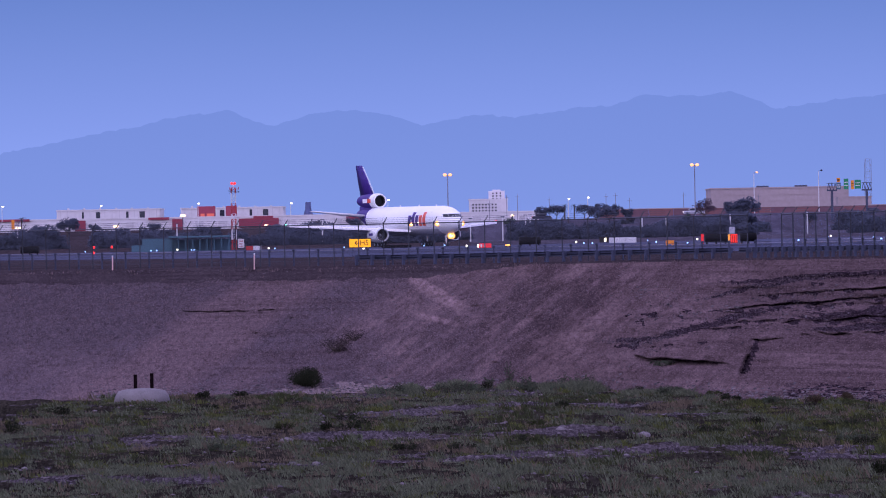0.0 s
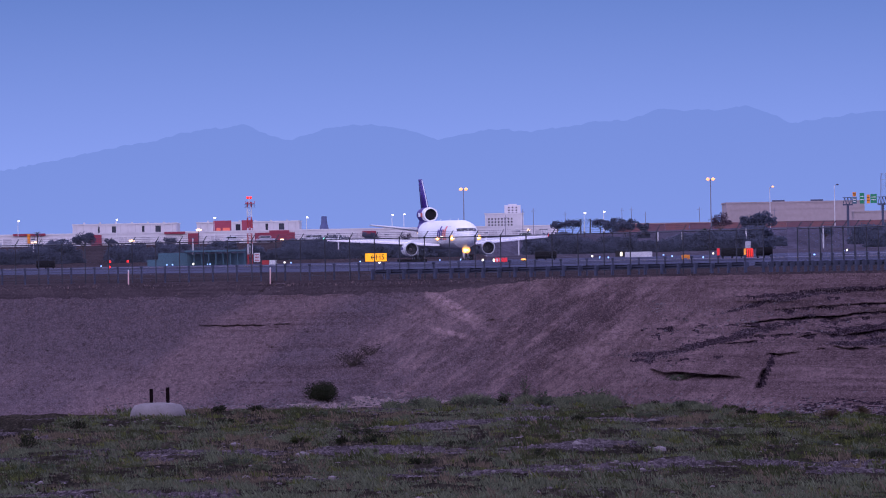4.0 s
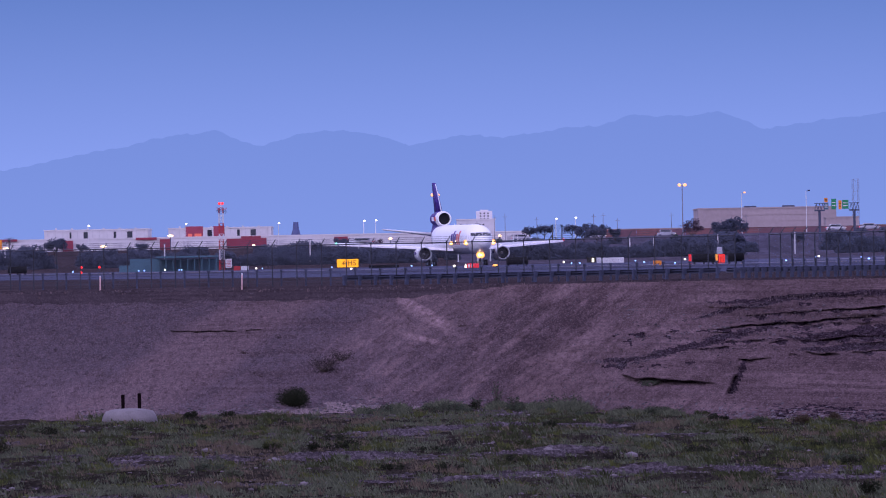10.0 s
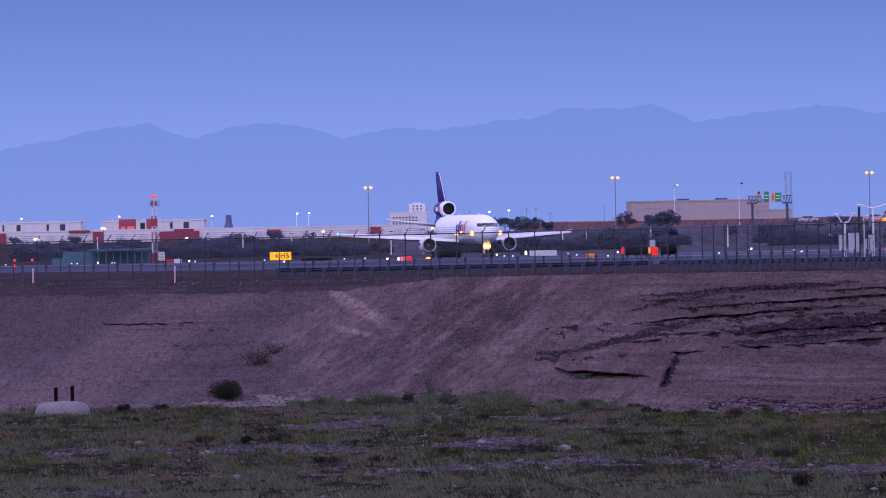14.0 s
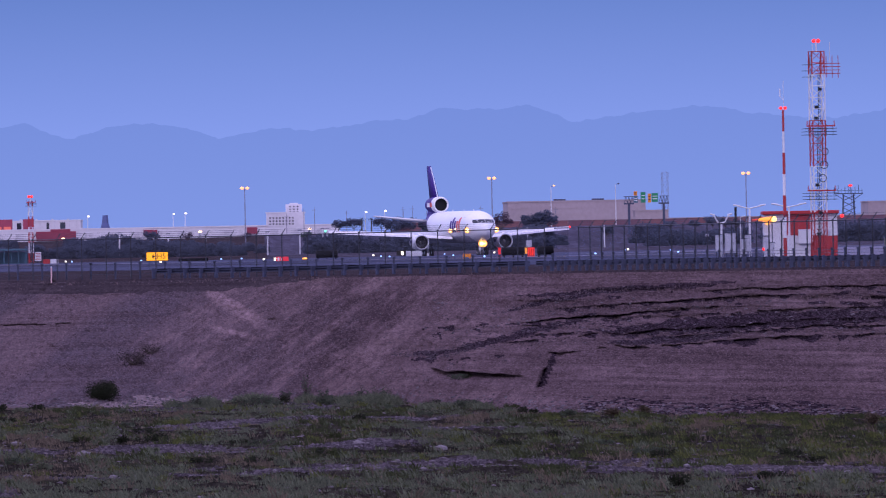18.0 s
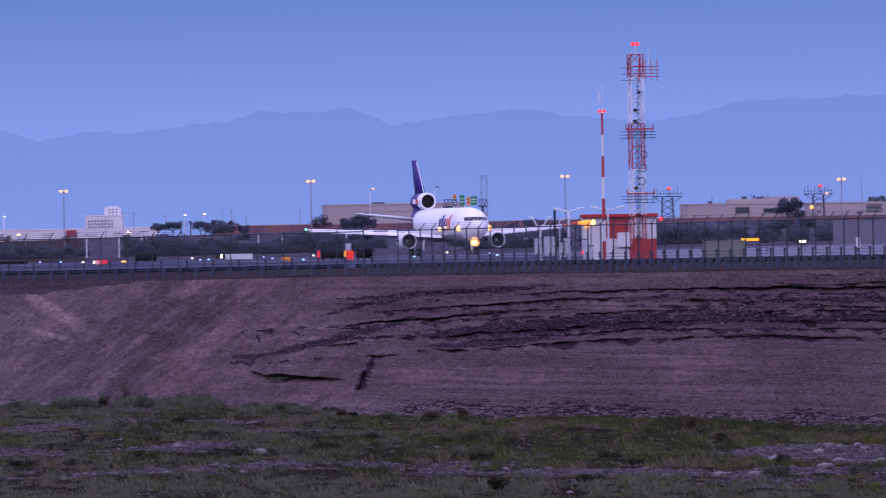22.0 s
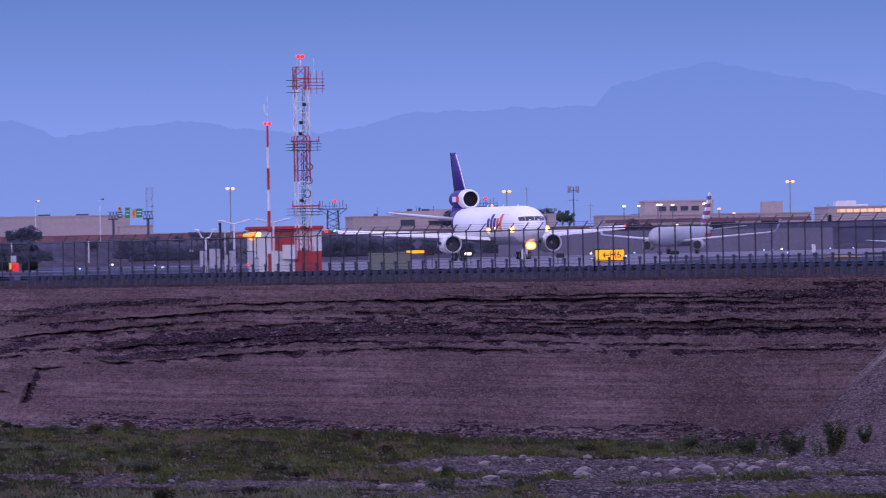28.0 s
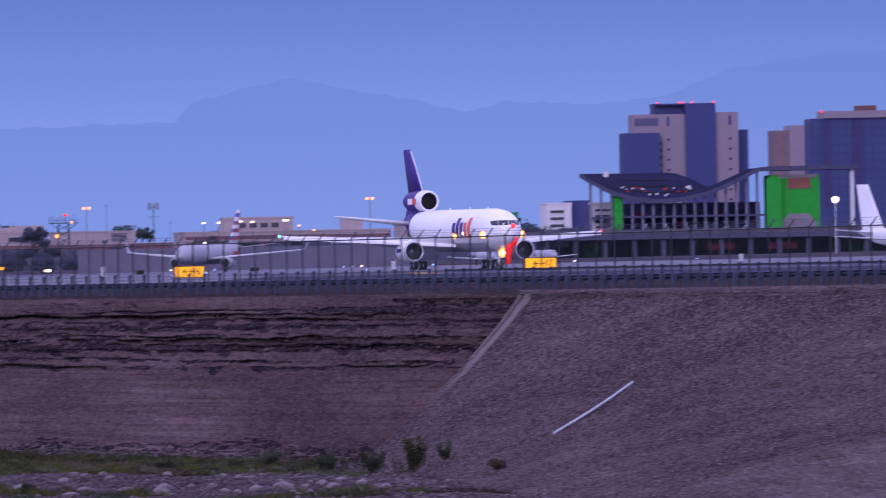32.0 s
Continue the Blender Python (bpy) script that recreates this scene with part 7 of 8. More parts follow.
def masts():
    def flood(x, y, z, label="tall floodlight mast with two glowing sodium lamps"):
        thing = root("floodlight_mast", x, y, air_z(x, y), 0, label, "light mast", "floodlight masts")
        g = air_z(x, y)
        part("pole", rod(B(), (0, 0, -0.2), (0, 0, z - g), 0.15, 0.09, sides=8), POLE, thing)
        part("crossbar", block(B(), 0, 0, z - g - 0.1, 2.2, 0.15, 0.12), GALV, thing)
        for s in (-0.62, 0.62):
            lamp = part("lamp_head", block(B(), s, 0.2, z - g + 0.1, 0.75, 0.5, 0.5, 0.06), GALV, thing)
            part("lens", ball(B(), (s, -0.12, z - g + 0.08), 0.42, 10, (1.1, 0.5, 0.85)), LAMP_SODIUM, lamp, "glowing sodium lens")
    for x, y, z in ((1.56, 2950, 16.3), (59, 2949, 17.6), (118.1, 2948, 17.7), (248, 2940, 17.0), (182.6, 2950, 15.9)):
        flood(x, y, z)

    def street(x, y, z, on=True, side=1):
        thing = root("street_lamp", x, y, air_z(x, y), 0, "slim street lamp with a short arm" + (", glowing" if on else ", unlit"), "street lamp", "street lamps")
        g = air_z(x, y)
        part("pole", rod(B(), (0, 0, -0.2), (0, 0, z - g), 0.13, 0.08, sides=6), CREAM, thing)
        reach = 0.7 if y < 3200 else 0.15
        part("arm", rod(B(), (0, 0, z - g), (side * reach, 0, z - g + 0.2), 0.06, sides=5), GALV, thing)
        part("lamp_head", ball(B(), (side * (reach + 0.05), 0, z - g + 0.2), 0.26, 8, (1.2, 1, 0.8)), (LAMP_SODIUM if y < 3200 else LAMP_WHITE) if on else GALV, thing)
    for x, y, z, on in ((76.45, 3099, 16.2, True), (92.2, 3098, 16.4, False), (-114.3, 3300, 11.7, True), (-88.7, 3300, 11.5, True), (-63.3, 3300, 11.6, True), (-39.2, 3300, 11.3, True), (-17.6, 3420, 11.9, True), (-14.4, 3420, 12.0, True), (32.5, 3250, 11.0, True), (37.5, 3250, 11.2, True)):
        street(x, y, z, on)
    bright = root("street_lamp", 337.1, 2776, air_z(337), 0, "tall street lamp with a bright white globe", "street lamp", "street lamps")
    part("pole", rod(B(), (0, 0, -0.2), (0, 0, 12.2), 0.12, 0.09, sides=6), CREAM, bright)
    part("globe", ball(B(), (0, 0, 12.4), 0.75, 12), LAMP_WHITE, bright, "bright white globe")
    for x, y, z in ((17, 3300, 12.6), (19.8, 3300, 12.8), (12.5, 3300, 11.2), (28.5, 3350, 12.0), (43.5, 3350, 12.6), (46, 3350, 12.8), (64, 3350, 12.6), (49, 3300, 11.3), (82.5, 3300, 11.8), (150, 3100, 13.5), (196.8, 3100, 17.9), (212, 3095, 13.6), (262, 3000, 12.0)):
        thing = root("utility_pole", x, y, air_z(x, y), 0, "thin dark utility pole on the skyline", "pole", "utility poles")
        part("pole", rod(B(), (0, 0, -0.2), (0, 0, z - air_z(x, y)), 0.10, 0.07, sides=6), POLE, thing)
        part("crossarm", block(B(), 0, 0, z - air_z(x, y) - 0.7, 1.2, 0.07, 0.07), POLE, thing)
    # short light poles on the slope
    for x, y, z in ((-96, 2870, 6.4), (-60, 2875, 6.0), (-27, 2870, 6.4), (-16, 2872, 6.0), (-7.5, 2870, 5.6), (6.5, 2870, 6.0), (13.8, 2870, 6.3), (19, 2868, 6.6), (20, 2868, 6.6), (45.5, 2880, 5.6), (51, 2880, 5.6), (65.5, 2880, 6.0), (56, 2880, 3.0), (83, 2880, 6.2)):
        thing = root("slope_post", x, y, air_z(x, y), 0, "slim grey post on the embankment", "post", "embankment posts")
        part("post", rod(B(), (0, 0, -0.2), (0, 0, z - air_z(x, y)), 0.16, sides=6), CREAM, thing)
        part("head", block(B(), 0, 0, z - air_z(x, y), 0.9, 0.3, 0.2, 0.02), GALV, thing)
    # the small red and white tower by the shed
    t = lattice_tower(-43.4, 2650, 13.1, 0.85, 12, ((12.0, 1.15, 3),), "small red and white lattice tower with red lamps", 1.4)
    for s in (-0.45, 0.45):
        part("lamp", ball(B(), (s * 0.7, 0, 14.0), 0.30, 8), LAMP_RED, t, "glowing red lamp")
    part("lamp_mast", rod(B(), (0, 0, 13.0), (0, 0, 14.0), 0.1, sides=6), CREAM, t)
    # glowing lamps over the freight yard
    for x, z in ((-101.5, 5.9), (-78.1, 5.9), (-42.05, 5.5), (-31.6, 5.6), (-9.3, 6.6), (-20.7, 4.2), (17, 6.8), (-62.0, 8.2)):
        thing = root("yard_lamp", x, 3040, air_z(x, 3040), 0, "low glowing yard lamp beside the freight shed", "light", "yard lamps")
        part("post", rod(B(), (0, 0, -0.2), (0, 0, z - air_z(x, 3040)), 0.1, sides=5), GALV, thing)
        part("lens", ball(B(), (0, 0, z - air_z(x, 3040)), 0.36, 8, (1.9 if x < -60 else 1.2, 1, 0.8)), lit("yard_glow", (1.0, 0.66, 0.36), 2.6) if x == -101.5 else bpy.data.materials["yard_glow"], thing)


masts()


def road():
    bm = B()
    loft(bm, [[(x, y, air_z(x, 3110) + 0.02) for y in (3100, 3109, 3118)] for x in range(-420, 216, 12)], close=False, cap=False)
    tagged(part("road", bm, ASPHALT), "dark asphalt of the raised road", "road", kind="structure")
    # parapet wall and the dark red band behind the road
    bm = B()
    w = root("road_wall", 150, 3120, 0, 0, "dark red banded wall along the raised road", "wall", kind="structure")
    for i in range(34):
        part("wall_panel", block(B(), -108 + 6.0 * i, 0, 6.7, 5.96, 0.5, 2.4), BRICK_RED if i % 2 else shader("brick_red_pale", (0.20, 0.09, 0.095), 0.9, vary=0.15, scale=10) if i == 0 else bpy.data.materials["brick_red_pale"], w)
    part("coping", block(B(), -8, 0, 8.0, 206, 0.7, 0.22), TAN_WALL, w)
    # gantry with road signs
    g = root("sign_gantry", 96.2, 2990, air_z(96, 2990), 0, "steel road gantry with green and orange signs", "gantry")
    gz = air_z(96, 2990)
    for s in (-4.1, 4.1):
        part("column", rod(B(), (s, 0, -0.2), (s, 0, 11.2 - gz), 0.3, sides=8), GALV, g)
        part("bracket", block(B(), s, 0, 11.3 - gz, 2.4, 0.8, 0.35), GALV, g)
        bm = B()
        for k in range(3):
            x0 = s - 1.1 + 0.75 * k
            rod(bm, (x0, 0, 11.4 - gz), (x0 + 0.37, 0, 13.0 - gz), 0.07, sides=4)
            rod(bm, (x0 + 0.37, 0, 13.0 - gz), (x0 + 0.74, 0, 11.4 - gz), 0.07, sides=4)
        rod(bm, (s - 1.2, 0, 13.0 - gz), (s + 1.2, 0, 13.0 - gz), 0.08, sides=4)
        part("truss", bm, GALV, g)
    for dx, z0, z1, w2, m in ((-2.5, 11.5, 13.1, 1.0, TEAL), (-2.55, 13.2, 14.2, 0.8, ORANGE_SIGN), (-0.75, 11.5, 14.0, 1.1, GREEN_SIGN), (0.75, 11.5, 13.6, 0.75, ORANGE_SIGN), (2.0, 11.6, 13.7, 1.5, GREEN_SIGN)):
        p = part("sign_panel", block(B(), dx, -0.3, (z0 + z1) / 2 - gz, w2, 0.12, z1 - z0), m, g)
        for k in range(2):
            part("letter_bar", block(B(), dx, -0.38, z0 + (z1 - z0) * (0.36 + 0.3 * k) - gz, w2 * 0.7, 0.03, 0.16), CARD if m is not ORANGE_SIGN else SIGN_BLACK, p)
    g2 = root("sign_gantry", 273, 2890, air_z(273, 2890), 0, "dark steel road gantry with green signs", "gantry")
    z2 = air_z(273, 2890)
    part("column", rod(B(), (2, 0, 0), (2, 0, 11.0 - z2), 0.3, sides=8), GALV, g2)
    part("crossbeam", block(B(), 1, 0, 11.4 - z2, 9, 0.5, 0.8), DARK, g2)
    for dx, m in ((-1.2, DARK), (1.5, DARK), (3.9, GREEN_SIGN)):
        part("sign_panel", block(B(), dx, -0.4, 12.0 - z2, 1.8, 0.12, 2.2), m, g2)
    # lattice mast far behind
    lattice_tower(121.2, 3600, 21.4, 1.6, 12, (), "thin grey lattice mast on the skyline", plain=POLE)


road()


# wall colour is darkened and blued to paint the dusk haze
SCREEN = shader("hazed_screen_wall", (0.140, 0.130, 0.178), 0.9, vary=0.12, scale=6)


def tan_buildings():
    b = house("tan_warehouse", 70.1, 106, 3300, 60, 6.0, 13.1, TAN_WALL, "long windowless tan warehouse", (), TAN_WALL)
    for k in range(3):
        part("wall_rib", block(B(), 0, -0.04, 8.3 + 1.6 * k, 35.9, 0.1, 0.14), TAN_WALL, b)
    for dx in (-4.2, 5.8):
        part("roof_unit", block(B(), dx, 10, 13.6, 3.2, 2, 0.5), GALV, b)
    house("tan_annex", 102, 110.5, 3260, 20, 6.0, 10.2, TAN_WALL, "lower tan annex beside the warehouse")
    w1 = [(176.5, 180.2, 9.2, 10.8), (183.8, 186.5, 9.3, 10.4)]
    o = house("office_block", 164.0, 193.7, 3300, 40, 6.0, 11.6, TAN_WALL, "low tan office block with stepped roofs", w1)
    part("upper_storey", block(B(), 3.2, 12, 12.1, 14.0, 14, 1.8), TAN_WALL, o)
    part("penthouse", block(B(), 9.8, 15, 12.5, 10.2, 10, 1.9), TAN_WALL, o)
    for dx, dz, w3, h3 in ((-8.5, 11.9, 1.0, 1.3), (0.4, 13.2, 1.3, 0.9), (3.0, 13.3, 0.5, 1.3), (4.6, 13.2, 2.0, 0.7)):
        part("roof_unit", block(B(), dx, 8, dz, w3, 1.0, h3, 0.04), GALV, o)
    for dx in (-8.0, 2.2, 6.6):
        part("vent_pipe", rod(B(), (dx, 7, 11.5), (dx, 7, 14.2), 0.07, sides=5), GALV, o)
    h = house("office_wing", 190.2, 210.5, 3200, 30, 5.5, 11.1, TAN_WALL, "tan wing with a louvred vent", ())
    part("door", block(B(), 2.0, -0.05, 8.0, 0.9, 0.1, 2.0), GALV, h)
    for k in range(6):
        part("vent_slat", block(B(), 5.9, -0.08, 8.9 + 0.34 * k, 4.0, 0.12, 0.18), GALV, h)
    # the service hall: striped red and tan, with dark bays and a control room above
    z = air_z(235, 3000)
    t = house("terminal", 209, 258, 3000, 40, 0.9, 9.9, TAN_WALL, "low terminal with dark red bands and dark bays", ())
    for k, (z0, z1) in enumerate(((8.3, 9.1), (6.9, 7.7))):
        part("red_band", block(B(), 0, -0.05, (z0 + z1) / 2, 48.9, 0.12, z1 - z0), BRICK_RED, t)
    for x0, x1, z0, z1 in ((212.5, 219.5, 3.4, 7.4), (221.5, 226.5, 3.4, 7.6), (234, 240, 3.4, 8.2), (246, 250.5, 3.2, 8.3), (252, 256, 3.4, 7.6)):
        part("dark_bay", block(B(), (x0 + x1) / 2 - 233.5, -0.08, (z0 + z1) / 2, x1 - x0, 0.2, z1 - z0), DARK, t)
    house("control_room", 219.1, 235.5, 3010, 16, 9.9, 13.2, TAN_WALL, "control room with a band of windows above the terminal", [(222.5 + 2.6 * i, 224.3 + 2.6 * i, 11.0, 12.1) for i in range(4)])
    part("stair_head", block(B(), 15.5, 5, 11.2, 5.0, 5, 3.2), TAN_WALL, t)
    for i, x in enumerate((212.5, 216, 220.5, 221.2, 224, 231.5, 232.2, 235.0, 238.5)):
        thing = root("apron_lamp", x, 2986, air_z(x), 0, "glowing apron lamp on a slim pole", "light", "apron lamps")
        zz = (12.2, 12.2, 12.4, 12.4, 12.3, 12.5, 12.5, 11.2, 10.1)[i] - air_z(x)
        part("pole", rod(B(), (0, 0, -0.1), (0, 0, zz), 0.08, sides=5), GALV, thing)
        part("lens", ball(B(), (0, 0, zz), 0.30, 8, (1.3, 1, 0.8)), LAMP_SODIUM if i > 6 else lit("apron_glow", (1.0, 0.78, 0.48), 2.2) if i == 0 else bpy.data.materials["apron_glow"], thing)
    w = root("screen_wall", 186, 2640, air_z(186), 0, "concrete screen wall beside the apron, tinted for dusk haze", "wall", kind="structure")
    for i in range(14):
        part("wall_panel", block(B(), -22 + 5.0 * i, 0.02 * (i % 2), 2.45, 4.96, 0.5, 4.9), SCREEN, w)
    j = house("parking_garage", 296.7, 315.1, 3400, 40, 2, 12.3, TAN_WALL, "far parking garage with a lit upper deck", ())
    part("lit_deck", block(B(), 0.6, -0.1, 11.4, 14.0, 0.2, 0.9), lit("deck_glow", (1.0, 0.60, 0.30), 0.42), j, "warm lit parking deck")
    # a dark sheet before the wall paints the lower storey's shade
    part("lower_storey_shade", block(B(), -1.5, -1.0, 4.6, 24, 0.3, 6.4), DECK, j, "dark sheet painting the shaded lower storey")
    for k in range(8):
        part("deck_post", block(B(), -6.0 + 1.9 * k, -0.25, 11.4, 0.25, 0.1, 1.0), TAN_WALL, j)
    part("upper_house", block(B(), -3.7, 8, 13.2, 5.4, 8, 1.9), CREAM, j, "pale rooftop house")
    part("upper_wing", block(B(), 0.6, 8, 12.7, 3.2, 8, 0.9), CREAM, j)
    part("ramp_house", block(B(), -9.5, 6, 6.2, 3.0, 12, 8.4), TAN_WALL, j)
    for x, y in ((144.2, 2996), (179.8, 2994)):
        t = root("antenna_platform", x, y, air_z(x, y), 0, "dark lattice platform crowded with antennas and red lamps", "tower")
        g = air_z(x, y)
        for sx in (-1.5, 1.5):
            for sy in (-1.5, 1.5):
                part("leg", rod(B(), (sx, sy, -0.2), (sx * 0.8, sy * 0.8, 12.6 - g), 0.14, sides=5), GALV, t)
        for k in range(4):
            part("brace", rod(B(), (-1.6, -1.5, 6.5 + 1.5 * k - g), (1.6, -1.5, 8.0 + 1.5 * k - g), 0.08, sides=4), GALV, t)
            part("brace", rod(B(), (1.4, -1.4, 6.5 + 1.5 * k - g), (-1.4, -1.4, 8.0 + 1.5 * k - g), 0.08, sides=4), GALV, t)
        part("platform", block(B(), 0, 0, 12.8 - g, 6.6, 3.5, 0.22), GALV, t)
        part("handrail", block(B(), 0, -1.7, 13.5 - g, 6.6, 0.06, 0.08), GALV, t)
        for sx in (-1, 1):
            part("knee_brace", rod(B(), (sx * 1.3, -1.4, 11.4 - g), (sx * 3.2, -1.4, 12.7 - g), 0.07, sides=4), GALV, t)
        for k in range(9):
            part("whip_antenna", rod(B(), (-3.2 + 0.8 * k, 0, 12.9 - g), (-3.2 + 0.8 * k, 0, 14.4 + 0.5 * math.sin(k * 2.1) - g), 0.06, sides=4), GALV, t)
        part("lamp", ball(B(), (0.4, -1.6, 14.7 - g), 0.38, 8, (1.3, 1, 0.8)), LAMP_RED, t)
        part("lamp_stem", rod(B(), (0.4, -1.6, 13.0 - g), (0.4, -1.6, 14.5 - g), 0.08, sides=5), GALV, t)
        part("low_lamp", ball(B(), (-1.7, -1.8, (7.6 if x < 150 else 9.7) - g), 0.45, 8), LAMP_RED if x < 150 else LAMP_ORANGE, t)
        if x > 150:
            part("side_lamp", ball(B(), (1.9, -1.8, 12.95 - g), 0.30, 8), LAMP_SODIUM, t)
    c = root("cell_mast", 207.8, 3093, air_z(207, 3093), 0, "slim mast with panel antennas in two tiers", "mast")
    g = air_z(207, 3093)
    part("pole", rod(B(), (0, 0, -0.2), (0, 0, 17.6 - g), 0.18, 0.12, sides=6), GALV, c)
    part("crossarm", block(B(), 0, 0, 16.6 - g, 2.6, 0.12, 0.12), GALV, c)
    part("crossarm", block(B(), 0, 0, 14.3 - g, 2.6, 0.12, 0.12), GALV, c)
    for dx in (-1.2, -0.7, 0.7, 1.2):
        part("panel_antenna", block(B(), dx, -0.15, 16.9 - g, 0.36, 0.2, 1.7, 0.03), POLE, c)


tan_buildings()


# navy that paints the shade in the hall's openings and the undercroft
NAVY_DARK = shader("painted_navy_shade", (0.080, 0.080, 0.150), 0.9, vary=0.3, scale=3)
COLUMN = shader("pale_column_concrete", (0.16, 0.165, 0.25), 0.9, vary=0.2, scale=3)


def station():
    """The unfinished hall with the swooping roof, on its concrete deck."""
    x0, y, zd = 283.0, 2855.0, 7.6
    st = root("station_hall", 292, y, 0, 0, "unfinished station hall under a swooping dark roof", "building")
    FX = [288.4, 291.5, 295.0, 300.4, 306.0, 311.8, 317.4, 322.9, 328.9, 331.4, 353]
    FZ = [21.3, 19.5, 17.55, 15.85, 15.2, 15.6, 16.8, 19.0, 22.0, 22.2, 22.3]
    def roof_z(x):                                             # height of the front edge over its length
        return float(np.interp(x, FX, FZ))
    def back_z(x):
        return float(np.interp(x, [291.2, 305, 313.4, 316.8, 321.3, 331, 353], [21.6, 21.5, 21.5, 20.4, 18.0, 22.2, 22.3]))
    bm = B()
    xs = np.arange(288.4, 353.01, 1.2)
    loft(bm, [[(x - 292, -2, roof_z(x)), (x - 292, -2, roof_z(x) - 0.75), (x * 1.012 - 292, 33, max(back_z(x * 1.012), roof_z(x)) - 0.75), (x * 1.012 - 292, 33, max(back_z(x * 1.012), roof_z(x)))] for x in xs])
    part("roof", bm, ROOF_DARK, st, "swooping dark roof")
    bm = B()
    loft(bm, [[(x - 292, -2.25, roof_z(x) + 0.12), (x - 292, -2.25, roof_z(x) - 0.85), (x - 292, -2.05, roof_z(x) - 0.85), (x - 292, -2.05, roof_z(x) + 0.12)] for x in xs])
    part("fascia", bm, STEEL_BLUE, st, "blue-grey steel roof edge")
    for k in range(3):
        bm = B()
        xs2 = np.arange(291, 316, 1.2)
        loft(bm, [[(x - 292, 6 + 8 * k + d, roof_z(x) + (max(back_z(x * 1.012), roof_z(x)) - roof_z(x)) * (8 + 8 * k) / 35 + 0.1 + h) for d, h in ((0, 0), (0, 0.25), (0.5, 0.25), (0.5, 0))] for x in xs2])
        part("roof_seam", bm, DARK, st)
    r = random.Random(5)
    for k in range(22):
        x = r.uniform(299, 315)
        f = r.uniform(0.10, 0.40)
        zz = roof_z(x) + (max(back_z(x), roof_z(x)) - roof_z(x)) * f
        part("roof_clutter", block(B(), x - 292, -2 + 35 * f, zz + 0.22, r.uniform(0.3, 0.9), 0.5, 0.4), CREAM if k % 3 else RED_PAINT, st)
    part("roof_hatch", block(B(), 5.2, 26, 21.3, 1.1, 1, 1.4), CREAM, st)
    x = 290.9
    while x < 329:
        part("column", rod(B(), (x - 292, -0.6, zd), (x - 292, -0.6, roof_z(x) - 0.6), 0.30, sides=8), COLUMN, st)
        x += 2.37
    part("column", rod(B(), (58.5, -0.6, zd), (58.5, -0.6, 21.6), 0.5, sides=8), CREAM, st)
    part("back_wall", block(B(), 20, 22, 11.0, 40, 0.6, 7.0), shader("unfinished_wall", (0.10, 0.095, 0.21), 0.9, vary=0.4, scale=3), st)
    for k in range(12):
        part("wall_opening", block(B(), 4 + 2.9 * k, 21.6, 9.6 + 2.4 * (k % 2), 1.7, 0.3, 1.5), NAVY_DARK if k % 3 else RED_WALL, st)
    part("floor_slab", block(B(), 20, 10, 11.4, 38, 22, 0.4), DECK, st)
    g = part("wrapped_corner", block(B(), 5.1, 0.2, 12.0, 1.9, 3.0, 8.6), GREEN_NET, st, "bright green building wrap")
    for z in (9.0, 11.0, 13.0):
        part("wrap_seam", block(B(), 5.1, -1.32, z, 1.9, 0.04, 0.08), DARK, g)
    g2 = part("wrapped_block", block(B(), 45.3, 4.0, 14.0, 11.6, 9, 12.6), GREEN_NET, st, "bright green building wrap")
    part("shaded_wrap", block(B(), 40.6, 1.2, 13.6, 3.4, 6, 12.0), GREEN_NET, st)
    part("brick_panel", block(B(), 46.4, -0.56, 18.4, 5.2, 0.2, 2.4), shader("brown_sheathing", (0.22, 0.09, 0.07), 0.9), g2, "brown sheathing panel")
    for k in range(8):
        part("tile_course", block(B(), 46.2, -0.6 - 0.01 * (k % 2), 8.4 + 0.42 * k, 8.6 - abs(k - 2) * 0.75, 0.24, 0.36), HOTEL_TAN, g2)
    for k in range(3):
        part("tile_course", block(B(), 46.1, -0.6, 19.8 + 0.3 * k, 8.8, 0.2, 0.24), HOTEL_TAN, g2)
    for k in range(6):
        bm = B()
        rod(bm, (10 + 4.6 * k, -0.5, zd), (11.6 + 4.6 * k, -0.5, zd + 2.2), 0.07, sides=4)
        rod(bm, (12.4 + 4.6 * k, -0.5, zd), (10.8 + 4.6 * k, -0.5, zd + 2.6), 0.07, sides=4)
        part("site_prop", bm, CREAM, st)
    # white stair core
    house("stair_core", 293.4, 299.4, 2875, 8, 7.6, 14.6, WHITE_WALL, "white concrete stair core with slots", [(294, 298.8, 9.0 + 1.3 * k, 9.5 + 1.3 * k) for k in range(4)])
    # deck on piers
    d = root("concrete_deck", 330, 2850, 0, 0, "dark stained concrete deck on piers", "deck")
    part("slab", block(B(), 0, 10, 6.9, 110, 30, 1.2), DECK, d)
    for k in range(16):
        part("pier", block(B(), -50 + 6.6 * k, -3.5, 3.9, 1.0, 1.2, 5.2), DECK, d)
    part("back_wall", block(B(), 0, 18, 3.9, 110, 0.5, 5.0), NAVY_DARK, d, "dark wall painted as the undercroft's shade")
    for k in (-38, 22, 38):
        part("wrap_sheet", block(B(), k, 6, 3.5, 5.0, 0.2, 3.4), NET_DARK, d, "dark green mesh sheet")
    for k in (-10, 4):
        part("site_container", block(B(), k, 2, 4.4, 6.5, 2.4, 1.5, 0.04), RED_WALL, d)
    part("guard_rail", block(B(), 0, -4.8, 8.0, 110, 0.08, 0.9), shader("wire_rail", (0.09, 0.08, 0.1), 0.8), d)
    part("lit_sign", block(B(), 32, -5.2, 3.2, 5.5, 0.2, 0.35), LAMP_ORANGE, d, "glowing orange strip sign")
